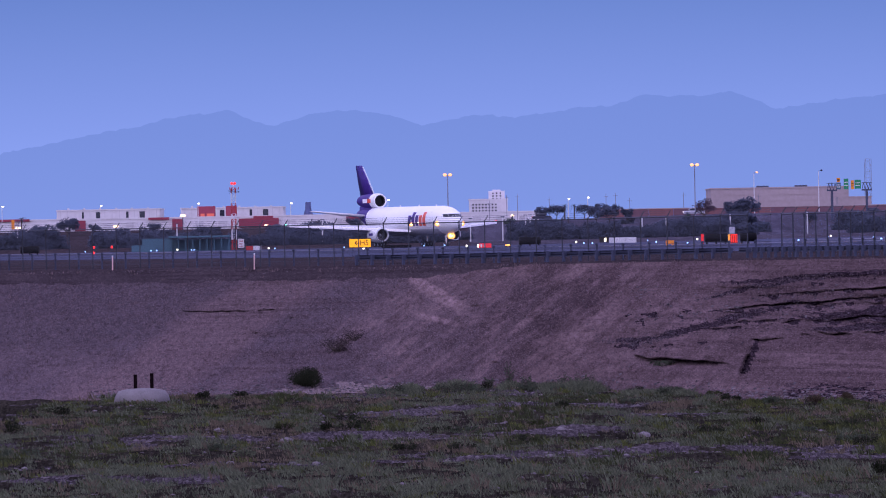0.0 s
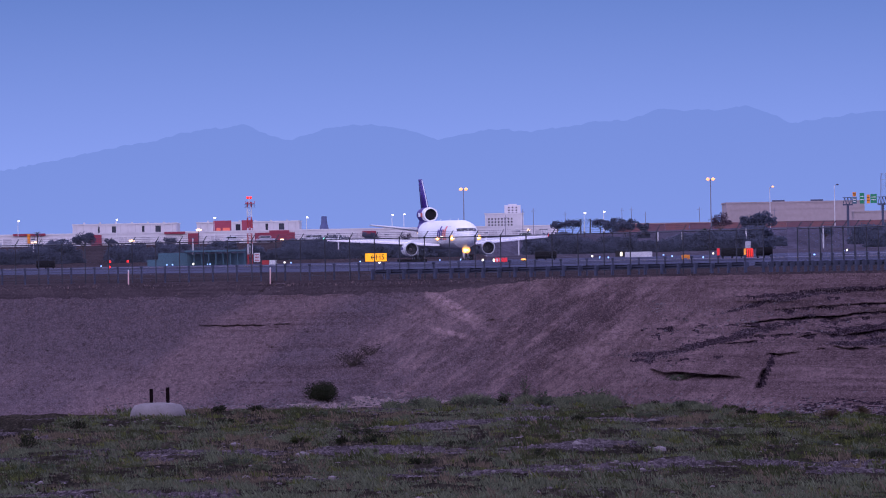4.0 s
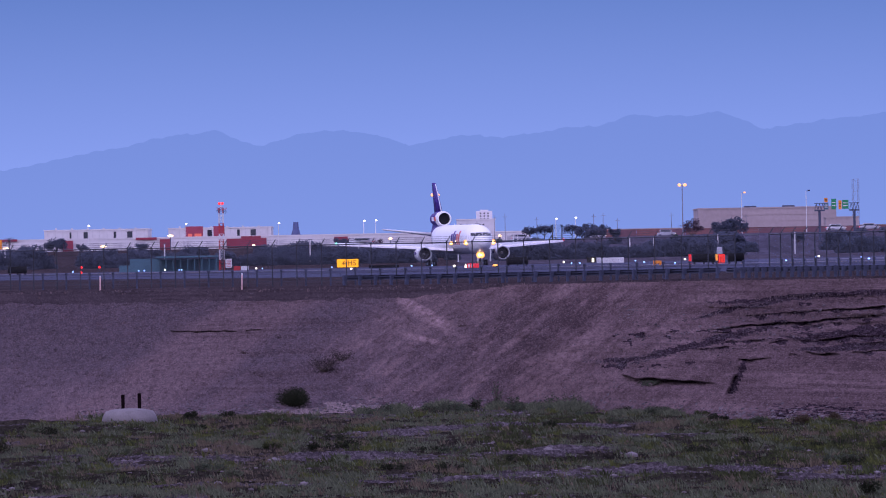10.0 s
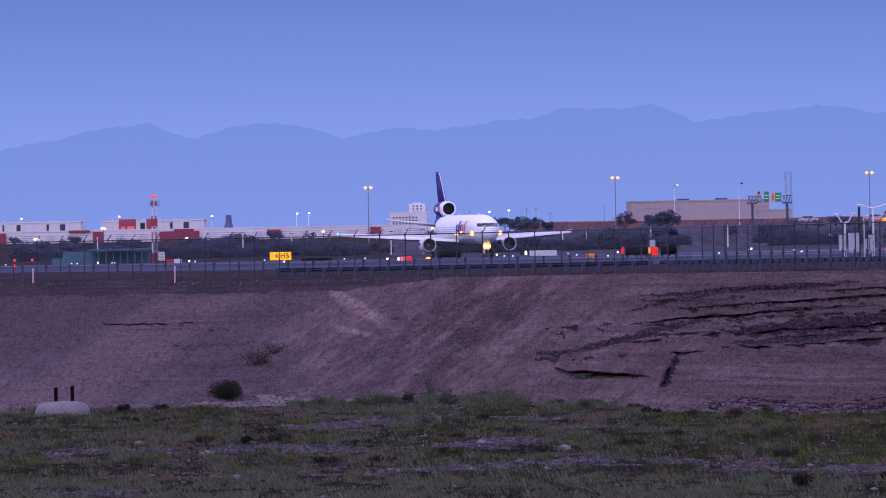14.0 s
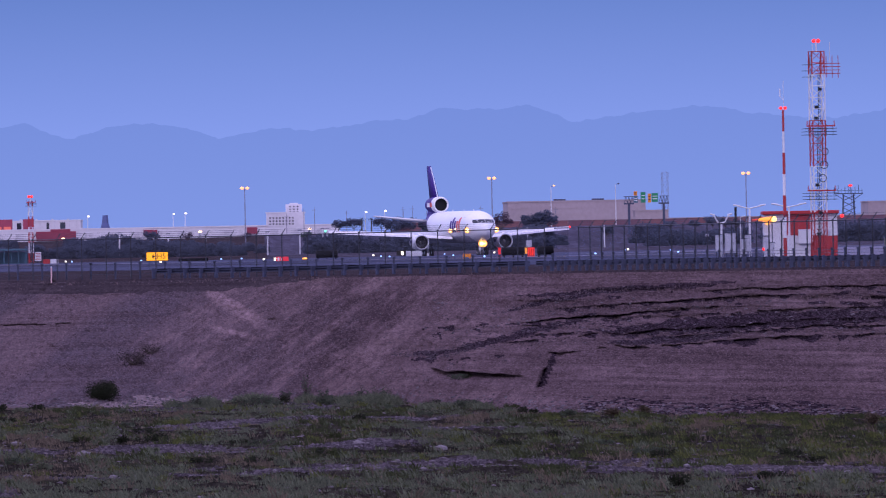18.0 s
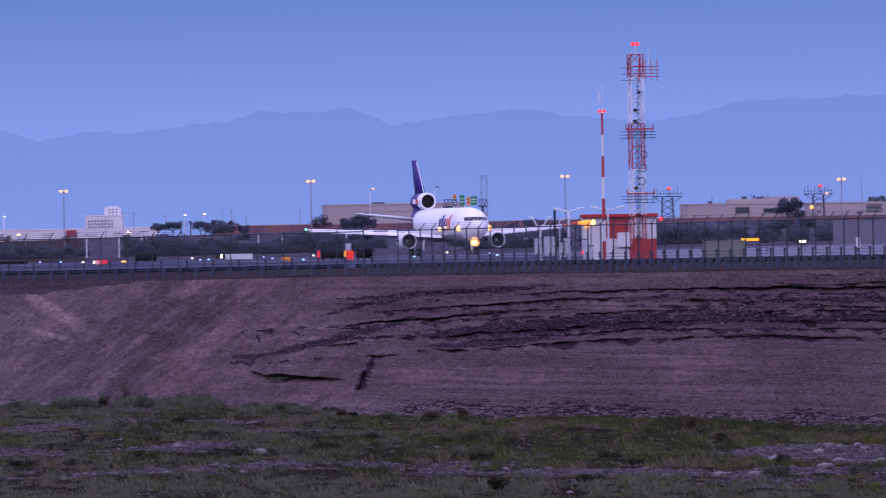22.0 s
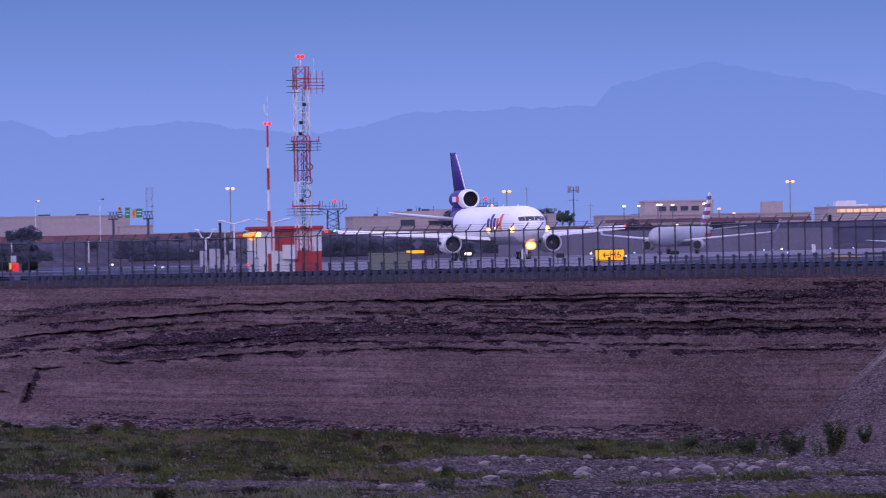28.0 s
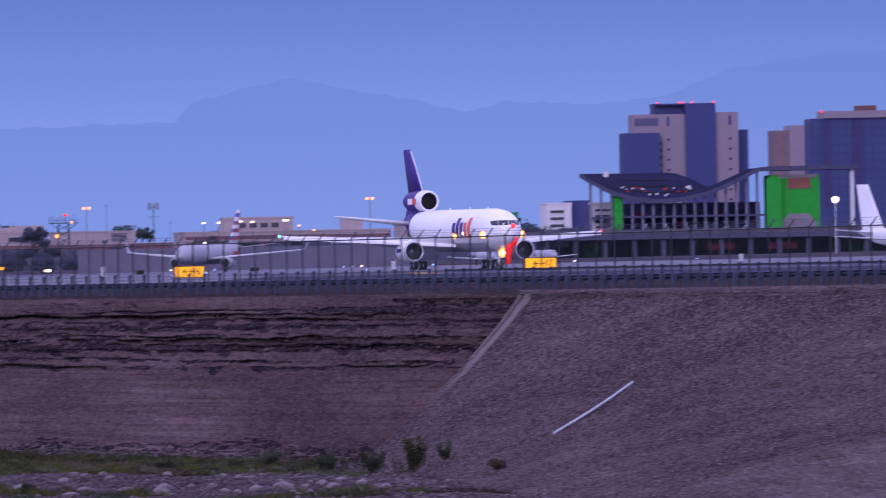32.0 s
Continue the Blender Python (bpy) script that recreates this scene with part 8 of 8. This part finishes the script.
    ov = root("overpass", 268, 2848, 0, 0, "grey road bridge with a plain parapet", "bridge")
    part("parapet", block(B(), -13, 0, 6.9, 60, 0.6, 1.3), DECK, ov)
    part("girder", block(B(), -13, 1.2, 5.6, 60, 2.0, 1.4), DECK, ov)
    for k in range(6):
        part("pier", block(B(), -38 + 10 * k, 1.2, 3.2, 1.6, 1.5, 3.8), DECK, ov)


station()


def hotels():
    h = root("hotel_tower", 437, 3978, 0, 0, "tan and slate-blue hotel tower with stepped wings", "building")
    for dx, w, top, y, m, nm in ((-15.3, 11.2, 41.6, -3.0, HOTEL_BLUE, "wing"), (-9.4, 16.4, 47.4, 0, HOTEL_TAN, "tan_block"), (3.6, 9.6, 50.2, -1.0, HOTEL_BLUE, "core"), (12.0, 7.2, 47.8, 0, HOTEL_TAN, "tan_block"), (17.4, 3.6, 42.2, 4, HOTEL_BLUE, "wing")):
        part(nm, block(B(), dx, y + 8, top / 2, w, 16, top), m, h)
    part("roof_house", block(B(), -6.0, 9, 48.6, 9.4, 12, 3.6), HOTEL_BLUE, h)
    part("roof_cap", block(B(), -1.15, 8, 50.5, 19.3, 14.4, 0.5), HOTEL_BLUE, h)
    for k in range(14):
        z = 8.4 + 2.3 * k
        for dx in (-6.6, 13.0):
            if k < 10:
                part("window", block(B(), dx, -0.05, 10.6 + 3.2 * k, 0.9, 0.2, 0.6), GLASS_DARK, h)
        part("balcony", block(B(), -9.2, -0.5, z, 0.9, 1.4, 1.0), HOTEL_BLUE, h)
        part("balcony_slab", block(B(), -9.1, -0.6, z - 0.8, 1.0, 1.7, 0.25), HOTEL_TAN, h)
    for k in range(9):
        part("window_slot", block(B(), -16.9 + 0.85 * k, -0.06, 45.0, 0.5, 0.2, 2.4), HOTEL_BLUE, h)
    for dx in (-6.6, 13.0):
        part("window_slot", block(B(), dx, -0.06, 45.2, 0.8, 0.2, 3.0), HOTEL_BLUE, h)
    for dx in (-10.0, -3.0, -1.8, 1.2, 7.9):
        part("roof_lamp", ball(B(), (dx, -0.5, 51.0), 0.34, 8), LAMP_RED, h)
    h2 = root("hotel_tower", 498.2, 4172, 0, 0, "second tan hotel tower with a brown side", "building")
    part("tan_block", block(B(), 2.5, 8, 22.6, 18, 16, 45.2), HOTEL_TAN, h2)
    part("brown_side", block(B(), -9.0, 8.5, 21.8, 5.6, 16, 43.6), shader("brown_cladding", (0.18, 0.12, 0.14), 0.8), h2)
    for k in range(3):
        part("window_slot", block(B(), 1.6 + 1.2 * k, -0.06, 38.0, 0.6, 0.2, 8.0), HOTEL_BLUE, h2)
    h3 = root("glass_tower", 478, 3873, 0, 0, "blue glass tower under a tan roof frame", "building")
    part("curtain_wall", block(B(), 4, 8, 22, 38, 16, 44), BLUE_GLASS, h3)
    for k in range(17):
        part("floor_band", block(B(), 4, -0.05, 2.2 + 2.6 * k, 38.02, 0.2, 0.5), HOTEL_BLUE, h3)
    for k in range(14):
        part("mullion", block(B(), -14.6 + 2.7 * k, -0.1, 22, 0.3, 0.25, 43.8), HOTEL_BLUE, h3)
    part("window_bay", block(B(), -9.8, -0.2, 30, 2.2, 0.5, 27), shader("dusky_bay", (0.050, 0.042, 0.125), 0.8), h3)
    part("window_bay", block(B(), -0.6, -0.2, 30, 3.0, 0.5, 27), bpy.data.materials["dusky_bay"], h3)
    part("roof_frame", block(B(), 6, 8, 45.2, 34, 18, 2.2), HOTEL_TAN, h3)
    part("roof_house", block(B(), 3, 8, 47.0, 6, 8, 1.8), shader("rust_roof", (0.14, 0.07, 0.07), 0.8), h3)
    part("roof_lamp", ball(B(), (-11.5, -0.5, 46.2), 0.4, 8), LAMP_RED, h3)
    house("office_block", 354.2, 361.4, 3600, 20, 1, 18.0, WHITE_WALL, "white office block with dark strip windows", [(355.2, 359.2, 9.4 + 2.0 * k, 10.2 + 2.0 * k) for k in range(4)])
    house("office_block", 361.4, 367.2, 3604, 20, 1, 18.6, HOTEL_BLUE, "slate-blue office block beside the white one")
    for x0, x1, z1, m in ((400, 415, 9.5, HOTEL_BLUE), (366, 380, 12.0, WHITE_WALL), (455, 470, 10, HOTEL_BLUE)):
        house("low_building", x0, x1, 3700, 20, 1, z1, m, "low building among the trees by the hotels")


hotels()


# ---------------------------------------------------------------- other aircraft and road vehicles
def build_airliner():
    jet = root("airliner", label="silver airliner with a red, white and blue striped tail", category="airplane")
    silver = shader("silver_grey_paint", (0.38, 0.39, 0.44), 0.5, 0.1, 0.06, 3)
    st = [(0, 0.1, 2.9), (0.5, 0.75, 3.0), (1.6, 1.35, 3.15), (3.2, 1.75, 3.3), (5.5, 1.88, 3.35), (26, 1.88, 3.35), (31, 1.5, 3.7), (36, 0.8, 4.3), (38.5, 0.3, 4.7)]
    seg = 24
    bm = B()
    loft(bm, [[(r * math.cos(2 * math.pi * i / seg), -a, z + r * math.sin(2 * math.pi * i / seg)) for i in range(seg)] for a, r, z in st])
    body = part("fuselage", bm, silver, jet, "", True)
    part("cockpit_window", block(B(), 0, -2.1, 4.15, 1.7, 0.6, 0.35, 0.05), GLASS_DARK, body)
    for sgn in (-1, 1):
        bm = B()
        prof = [(0, 0), (0.1, 0.5), (0.4, 0.6), (1, 0.03), (0.4, -0.35), (0.1, -0.3)]
        loft(bm, [[(sgn * s, -(le + c * u), z + 0.11 * c * q) for u, q in prof] for s, le, c, z in ((1.6, 13.5, 7.2, 2.4), (6, 16.2, 4.6, 2.9), (16.8, 22.2, 1.9, 3.9))])
        w = part("wing", bm, WING_GREY, jet, "", True)
        bm = B()
        loft(bm, [[(sgn * s, -(le + c * u), z) for u in (0, 0.5, 1)] for s, le, c, z in ((16.8, 22.2, 1.9, 3.9), (17.3, 22.9, 1.5, 4.6), (17.7, 24.0, 0.8, 6.3))], close=False, cap=False)
        part("winglet", bm, silver, w)
        bm = B()
        k = 20
        loft(bm, [[(sgn * 4.9 + q * math.cos(2 * math.pi * i / k), -12.6 - a, 1.75 + q * math.sin(2 * math.pi * i / k)) for i in range(k)] for a, q in ((0, 0.85), (0.2, 0.98), (1.5, 1.02), (3.4, 0.7))])
        e = part("engine", bm, silver, jet, "", True)
        part("intake", rod(B(), (sgn * 4.9, -12.55, 1.75), (sgn * 4.9, -12.7, 1.75), 0.8, sides=18), DARK, e)
        bm = B()
        loft(bm, [[(sgn * s, -(le + c * u), z + 0.09 * c * q) for u, q in prof] for s, le, c, z in ((0.5, 33.2, 3.6, 4.4), (7.0, 37.2, 1.5, 5.2))])
        part("tailplane", bm, silver, jet, "", True)
        part("main_gear", rod(B(), (sgn * 2.8, -19.5, 0.5), (sgn * 2.8, -19.5, 2.4), 0.15, sides=6), GALV, jet)
        part("wheel", rod(B(), (sgn * 2.5, -19.5, 0.55), (sgn * 3.1, -19.5, 0.55), 0.55, sides=14), RUBBER, jet)
    part("nose_gear", rod(B(), (0, -4.5, 0.3), (0, -4.5, 2.0), 0.1, sides=6), GALV, jet)
    part("wheel", rod(B(), (-0.3, -4.5, 0.36), (0.3, -4.5, 0.36), 0.36, sides=12), RUBBER, jet)
    def edge(z):
        f = (z - 5.0) / 6.6
        return 31.4 + 6.2 * f, 36.8 + 2.2 * f
    blue = shader("tail_blue", (0.05, 0.12, 0.35), 0.4)
    zs = [5.0, 5.95, 6.65, 7.35, 8.1, 8.8, 9.5, 10.2, 10.95, 11.6]
    for i, (z0, z1) in enumerate(zip(zs, zs[1:])):
        bm = B()
        (a0, b0), (a1, b1) = edge(z0), edge(z1)
        loft(bm, [[(-0.14, -a, z), (0.14, -a, z), (0.2, -(a + b) / 2, z), (0.05, -b, z), (-0.05, -b, z), (-0.2, -(a + b) / 2, z)] for a, b, z in ((a0, b0, z0), (a1, b1, z1 - 0.02))])
        part("tail_stripe", bm, silver if i == 0 else (RED_PAINT, CREAM)[i % 2 == 0], jet)
        if i and i % 2:
            part("tail_patch", block(B(), 0, -(a0 + 0.7), (z0 + z1) / 2, 0.42, 1.0, 0.5), blue, jet)
    part("beacon", ball(B(), (0, -16, 5.4), 0.25, 8), LAMP_WHITE, jet)
    part("side_mark", block(B(), 0, -30, 3.35, 3.35, 5.5, 1.1, 0.1), RED_PAINT, jet)
    return jet


airliner = build_airliner()


def parked_tail():
    jet = root("parked_jet", 287, 2290, air_z(287), -150, "parked white jet beside the station, tail towards the field", "airplane")
    bm = B()
    loft(bm, [[(-0.15, -a, z), (0.15, -a, z), (0.2, -(a + b) / 2, z), (0.04, -b, z), (-0.04, -b, z), (-0.2, -(a + b) / 2, z)] for a, b, z in ((0, 6.5, 4.5), (5.0, 8.2, 13.2))])
    part("fin", bm, WHITE, jet)
    st = [(-30, 0.1, 2.9), (-28.5, 1.2, 3.0), (-25, 1.85, 3.3), (-5, 1.85, 3.3), (2, 1.4, 3.8), (7.5, 0.3, 4.6)]
    bm = B()
    loft(bm, [[(r * math.cos(2 * math.pi * i / 20), -a, z + r * math.sin(2 * math.pi * i / 20)) for i in range(20)] for a, r, z in st])
    part("fuselage", bm, WHITE, jet, "", True)
    for sgn in (-1, 1):
        bm = B()
        loft(bm, [[(sgn * s, -(le + c * u), z + 0.1 * c * q) for u, q in ((0, 0), (0.3, 0.5), (1, 0), (0.3, -0.4))] for s, le, c, z in ((0.4, 1.0, 3.6, 4.3), (6.8, 5.0, 1.5, 5.0))])
        part("tailplane", bm, WHITE, jet)
        bm = B()
        loft(bm, [[(sgn * s, -(le + c * u), z + 0.1 * c * q) for u, q in ((0, 0), (0.3, 0.5), (1, 0), (0.3, -0.4))] for s, le, c, z in ((1.5, -17, 7, 2.5), (16.5, -8, 2, 3.8))])
        part("wing", bm, WING_GREY, jet)
        part("main_gear", rod(B(), (sgn * 2.8, 11, 0), (sgn * 2.8, 11, 2.5), 0.4, sides=8), RUBBER, jet)
    part("nose_gear", rod(B(), (0, 25, 0), (0, 25, 2.2), 0.2, sides=8), RUBBER, jet)


parked_tail()


# white paint dimmed in its colour to paint the dusk haze
DUSK_WHITE = shader("dusk_white_paint", (0.40, 0.40, 0.46), 0.5, vary=0.1, scale=3)


def small_jet(x, y, turn, fin_mat, label):
    """A small parked jet, nose to +y, its tail over the origin."""
    s = root("parked_jet", x, y, air_z(x), turn, label, "airplane", "parked jets")
    s.scale = (0.8, 0.8, 0.8)
    bm = B()
    loft(bm, [[(r * math.cos(2 * math.pi * i / 18), a, z + r * math.sin(2 * math.pi * i / 18)) for i in range(18)] for a, r, z in ((24, 0.1, 1.9), (23, 0.75, 2.0), (20.5, 1.25, 2.15), (7, 1.25, 2.15), (2, 0.7, 2.6), (-1, 0.2, 2.9))])
    body = part("fuselage", bm, DUSK_WHITE, s, "", True)
    part("cockpit_window", block(B(), 0, 21.9, 2.85, 1.3, 0.5, 0.3, 0.05), GLASS_DARK, body)
    bm = B()
    loft(bm, [[(d, a, z) for d in (-0.12, 0.12)] + [(d, b, z) for d in (0.12, -0.12)] for a, b, z in ((4.0, 0.6, 3.0), (0.6, -1.4, 6.6))])
    part("fin", bm, fin_mat, s)
    for sgn in (-1, 1):
        bm = B()
        loft(bm, [[(sgn * q, le - c * u, z + 0.1 * c * w) for u, w in ((0, 0), (0.3, 0.5), (1, 0), (0.3, -0.4))] for q, le, c, z in ((1.0, 14, 4.2, 1.5), (8.7, 9.5, 1.5, 2.2))])
        part("wing", bm, WING_GREY, s)
        bm = B()
        loft(bm, [[(sgn * q, le - c * u, z + 0.1 * c * w) for u, w in ((0, 0), (0.3, 0.5), (1, 0), (0.3, -0.4))] for q, le, c, z in ((0.1, 1.4, 1.8, 6.3), (3.2, -0.4, 0.9, 6.4))])
        part("tailplane", bm, DUSK_WHITE, s)
        part("engine", rod(B(), (sgn * 2.1, 7.6, 2.7), (sgn * 2.1, 4.4, 2.75), 0.62, 0.5, sides=14), DUSK_WHITE, s, "", True)
        part("main_gear", rod(B(), (sgn * 1.7, 10, -0.05), (sgn * 1.7, 10, 1.5), 0.22, sides=8), RUBBER, s)
    part("nose_gear", rod(B(), (0, 20, -0.05), (0, 20, 1.2), 0.16, sides=8), RUBBER, s)


small_jet(235.4, 2420, 187, shader("navy_tail_paint", (0.03, 0.04, 0.11), 0.4), "small white parked jet with a navy tail")
small_jet(224.9, 2425, 184, DUSK_WHITE, "small white parked jet with a white tail")


def make_car(label, paint, length=4.8, high=1.7, pickup=False):
    car = root("car", label=label, category="car")
    bm = B()
    block(bm, 0, 0, 0.62, length, 1.8, 0.75, 0.12)
    if pickup:
        block(bm, length * 0.06, 0, 1.3, length * 0.34, 1.65, 0.75, 0.15)
    else:
        block(bm, -0.1, 0, 1.28, length * 0.62, 1.65, 0.75, 0.2)
    body = part("body", bm, paint, car)
    part("side_window", block(B(), (length * 0.06 if pickup else -0.1), 0, 1.36, length * (0.28 if pickup else 0.54), 1.70, 0.4, 0.05), GLASS_DARK, body)
    for sx in (-0.31, 0.31):
        for sy in (-0.8, 0.8):
            wh = part("wheel", rod(B(), (sx * length, sy - 0.1, 0.36), (sx * length, sy + 0.1, 0.36), 0.36, sides=14), RUBBER, car)
            part("rim", rod(B(), (sx * length, sy - 0.12, 0.36), (sx * length, sy + 0.12, 0.36), 0.2, sides=10), GALV, wh)
    for sy in (-0.6, 0.6):
        part("headlight", block(B(), length / 2, sy, 0.75, 0.12, 0.3, 0.2, 0.02), LAMP_WHITE, body, "glowing headlight")
        part("tail_light", block(B(), -length / 2, sy, 0.8, 0.12, 0.3, 0.22, 0.02), LAMP_RED, body, "glowing tail light")
    return car


# cars on the raised road: (label, paint, start x at 0 s, metres a second to the east, pickup)
DARK_PAINT = shader("dark_car_paint", (0.03, 0.03, 0.05), 0.4, vary=0.05)
TRAFFIC = []
for lab, paint, x_at, speed, pick in (("white pickup truck on the raised road", DUSK_WHITE, -217.5, 25.8, True), ("white sedan on the raised road", DUSK_WHITE, -235.5, 25.8, False),
                                      ("silver car on the raised road", GREY_METAL, -137.6, 25.8, False), ("white van on the raised road", DUSK_WHITE, -252, 25.8, False),
                                      ("silver sedan on the raised road", GREY_METAL, -158.4, 25.8, False), ("white car on the raised road", DUSK_WHITE, -150.2, 25.8, False),
                                      ("white car on the raised road", DUSK_WHITE, -200, 25.8, False), ("dark car with glowing tail lights on the raised road", DARK_PAINT, 24.5, 26.0, False),
                                      ("white pickup truck on the raised road", DUSK_WHITE, 62.0, -24.5, True), ("pale sedan on the raised road", GREY_METAL, 292.7, -31.0, False),
                                      ("white sedan on the raised road", DUSK_WHITE, 248.0, -26.4, False)):
    TRAFFIC.append((make_car(lab, paint, 5.4 if pick else 4.7, pickup=pick), x_at, speed))


# ---------------------------------------------------------------- what moves
ROLL = [(6, 2600.9), (7, 2594.1), (8, 2586.2), (9, 2575.0), (10, 2561.9), (11, 2546.0), (12, 2529.0), (13, 2510.0), (14, 2489.0), (15, 2466.0), (16, 2439.5), (17, 2410.6),
        (18, 2379.2), (19, 2345.5), (20, 2310.9), (21, 2274.6), (22, 2235.9), (23, 2195.6), (24, 2153.4), (25, 2109.6), (26, 2064.0), (27, 2017.0), (28, 1968.1),
        (29, 1917.3), (30, 1864.4), (31, 1810.6), (32, 1755.3)]
TURN_ON = [(0, 3.7, 2604, 156.8), (1, 1.6, 2605.5, 163.1), (2, 1.6, 2607, 166.5), (3, 2.1, 2607.5, 168.2), (4, 2.6, 2606, 168.8), (5, 3.1, 2603.7, 169)]


def motions():
    rows = [(t, pose(x, y, air_z(x), 0, 0, -a)) for t, x, y, a in TURN_ON]
    rows += [(t, pose(8.8 + 0.1944 * (2574 - y), y, air_z(8.8 + 0.1944 * (2574 - y)), 0, 0, -169.0)) for t, y in ROLL]
    walk(freighter, rows)
    # the airliner taxies slowly towards the field's near side
    def taxi(t):
        x, y = 172.6 - 3.1 * (t - 28), 2352.0 - 9.2 * (t - 28)
        return pose(x, y, air_z(x), 0, 0, -201)
    walk(airliner, [(0, taxi(0)), (16, taxi(16)), (32, taxi(32))])
    for car, x, speed in TRAFFIC:
        turn = 0 if speed > 0 else 180
        lane = 3106 if speed > 0 else 3113
        walk(car, [(t, pose(x + speed * t, lane, air_z(x + speed * t, 3110) + 0.03, 0, 0, turn)) for t in range(0, 33, 4)])


motions()
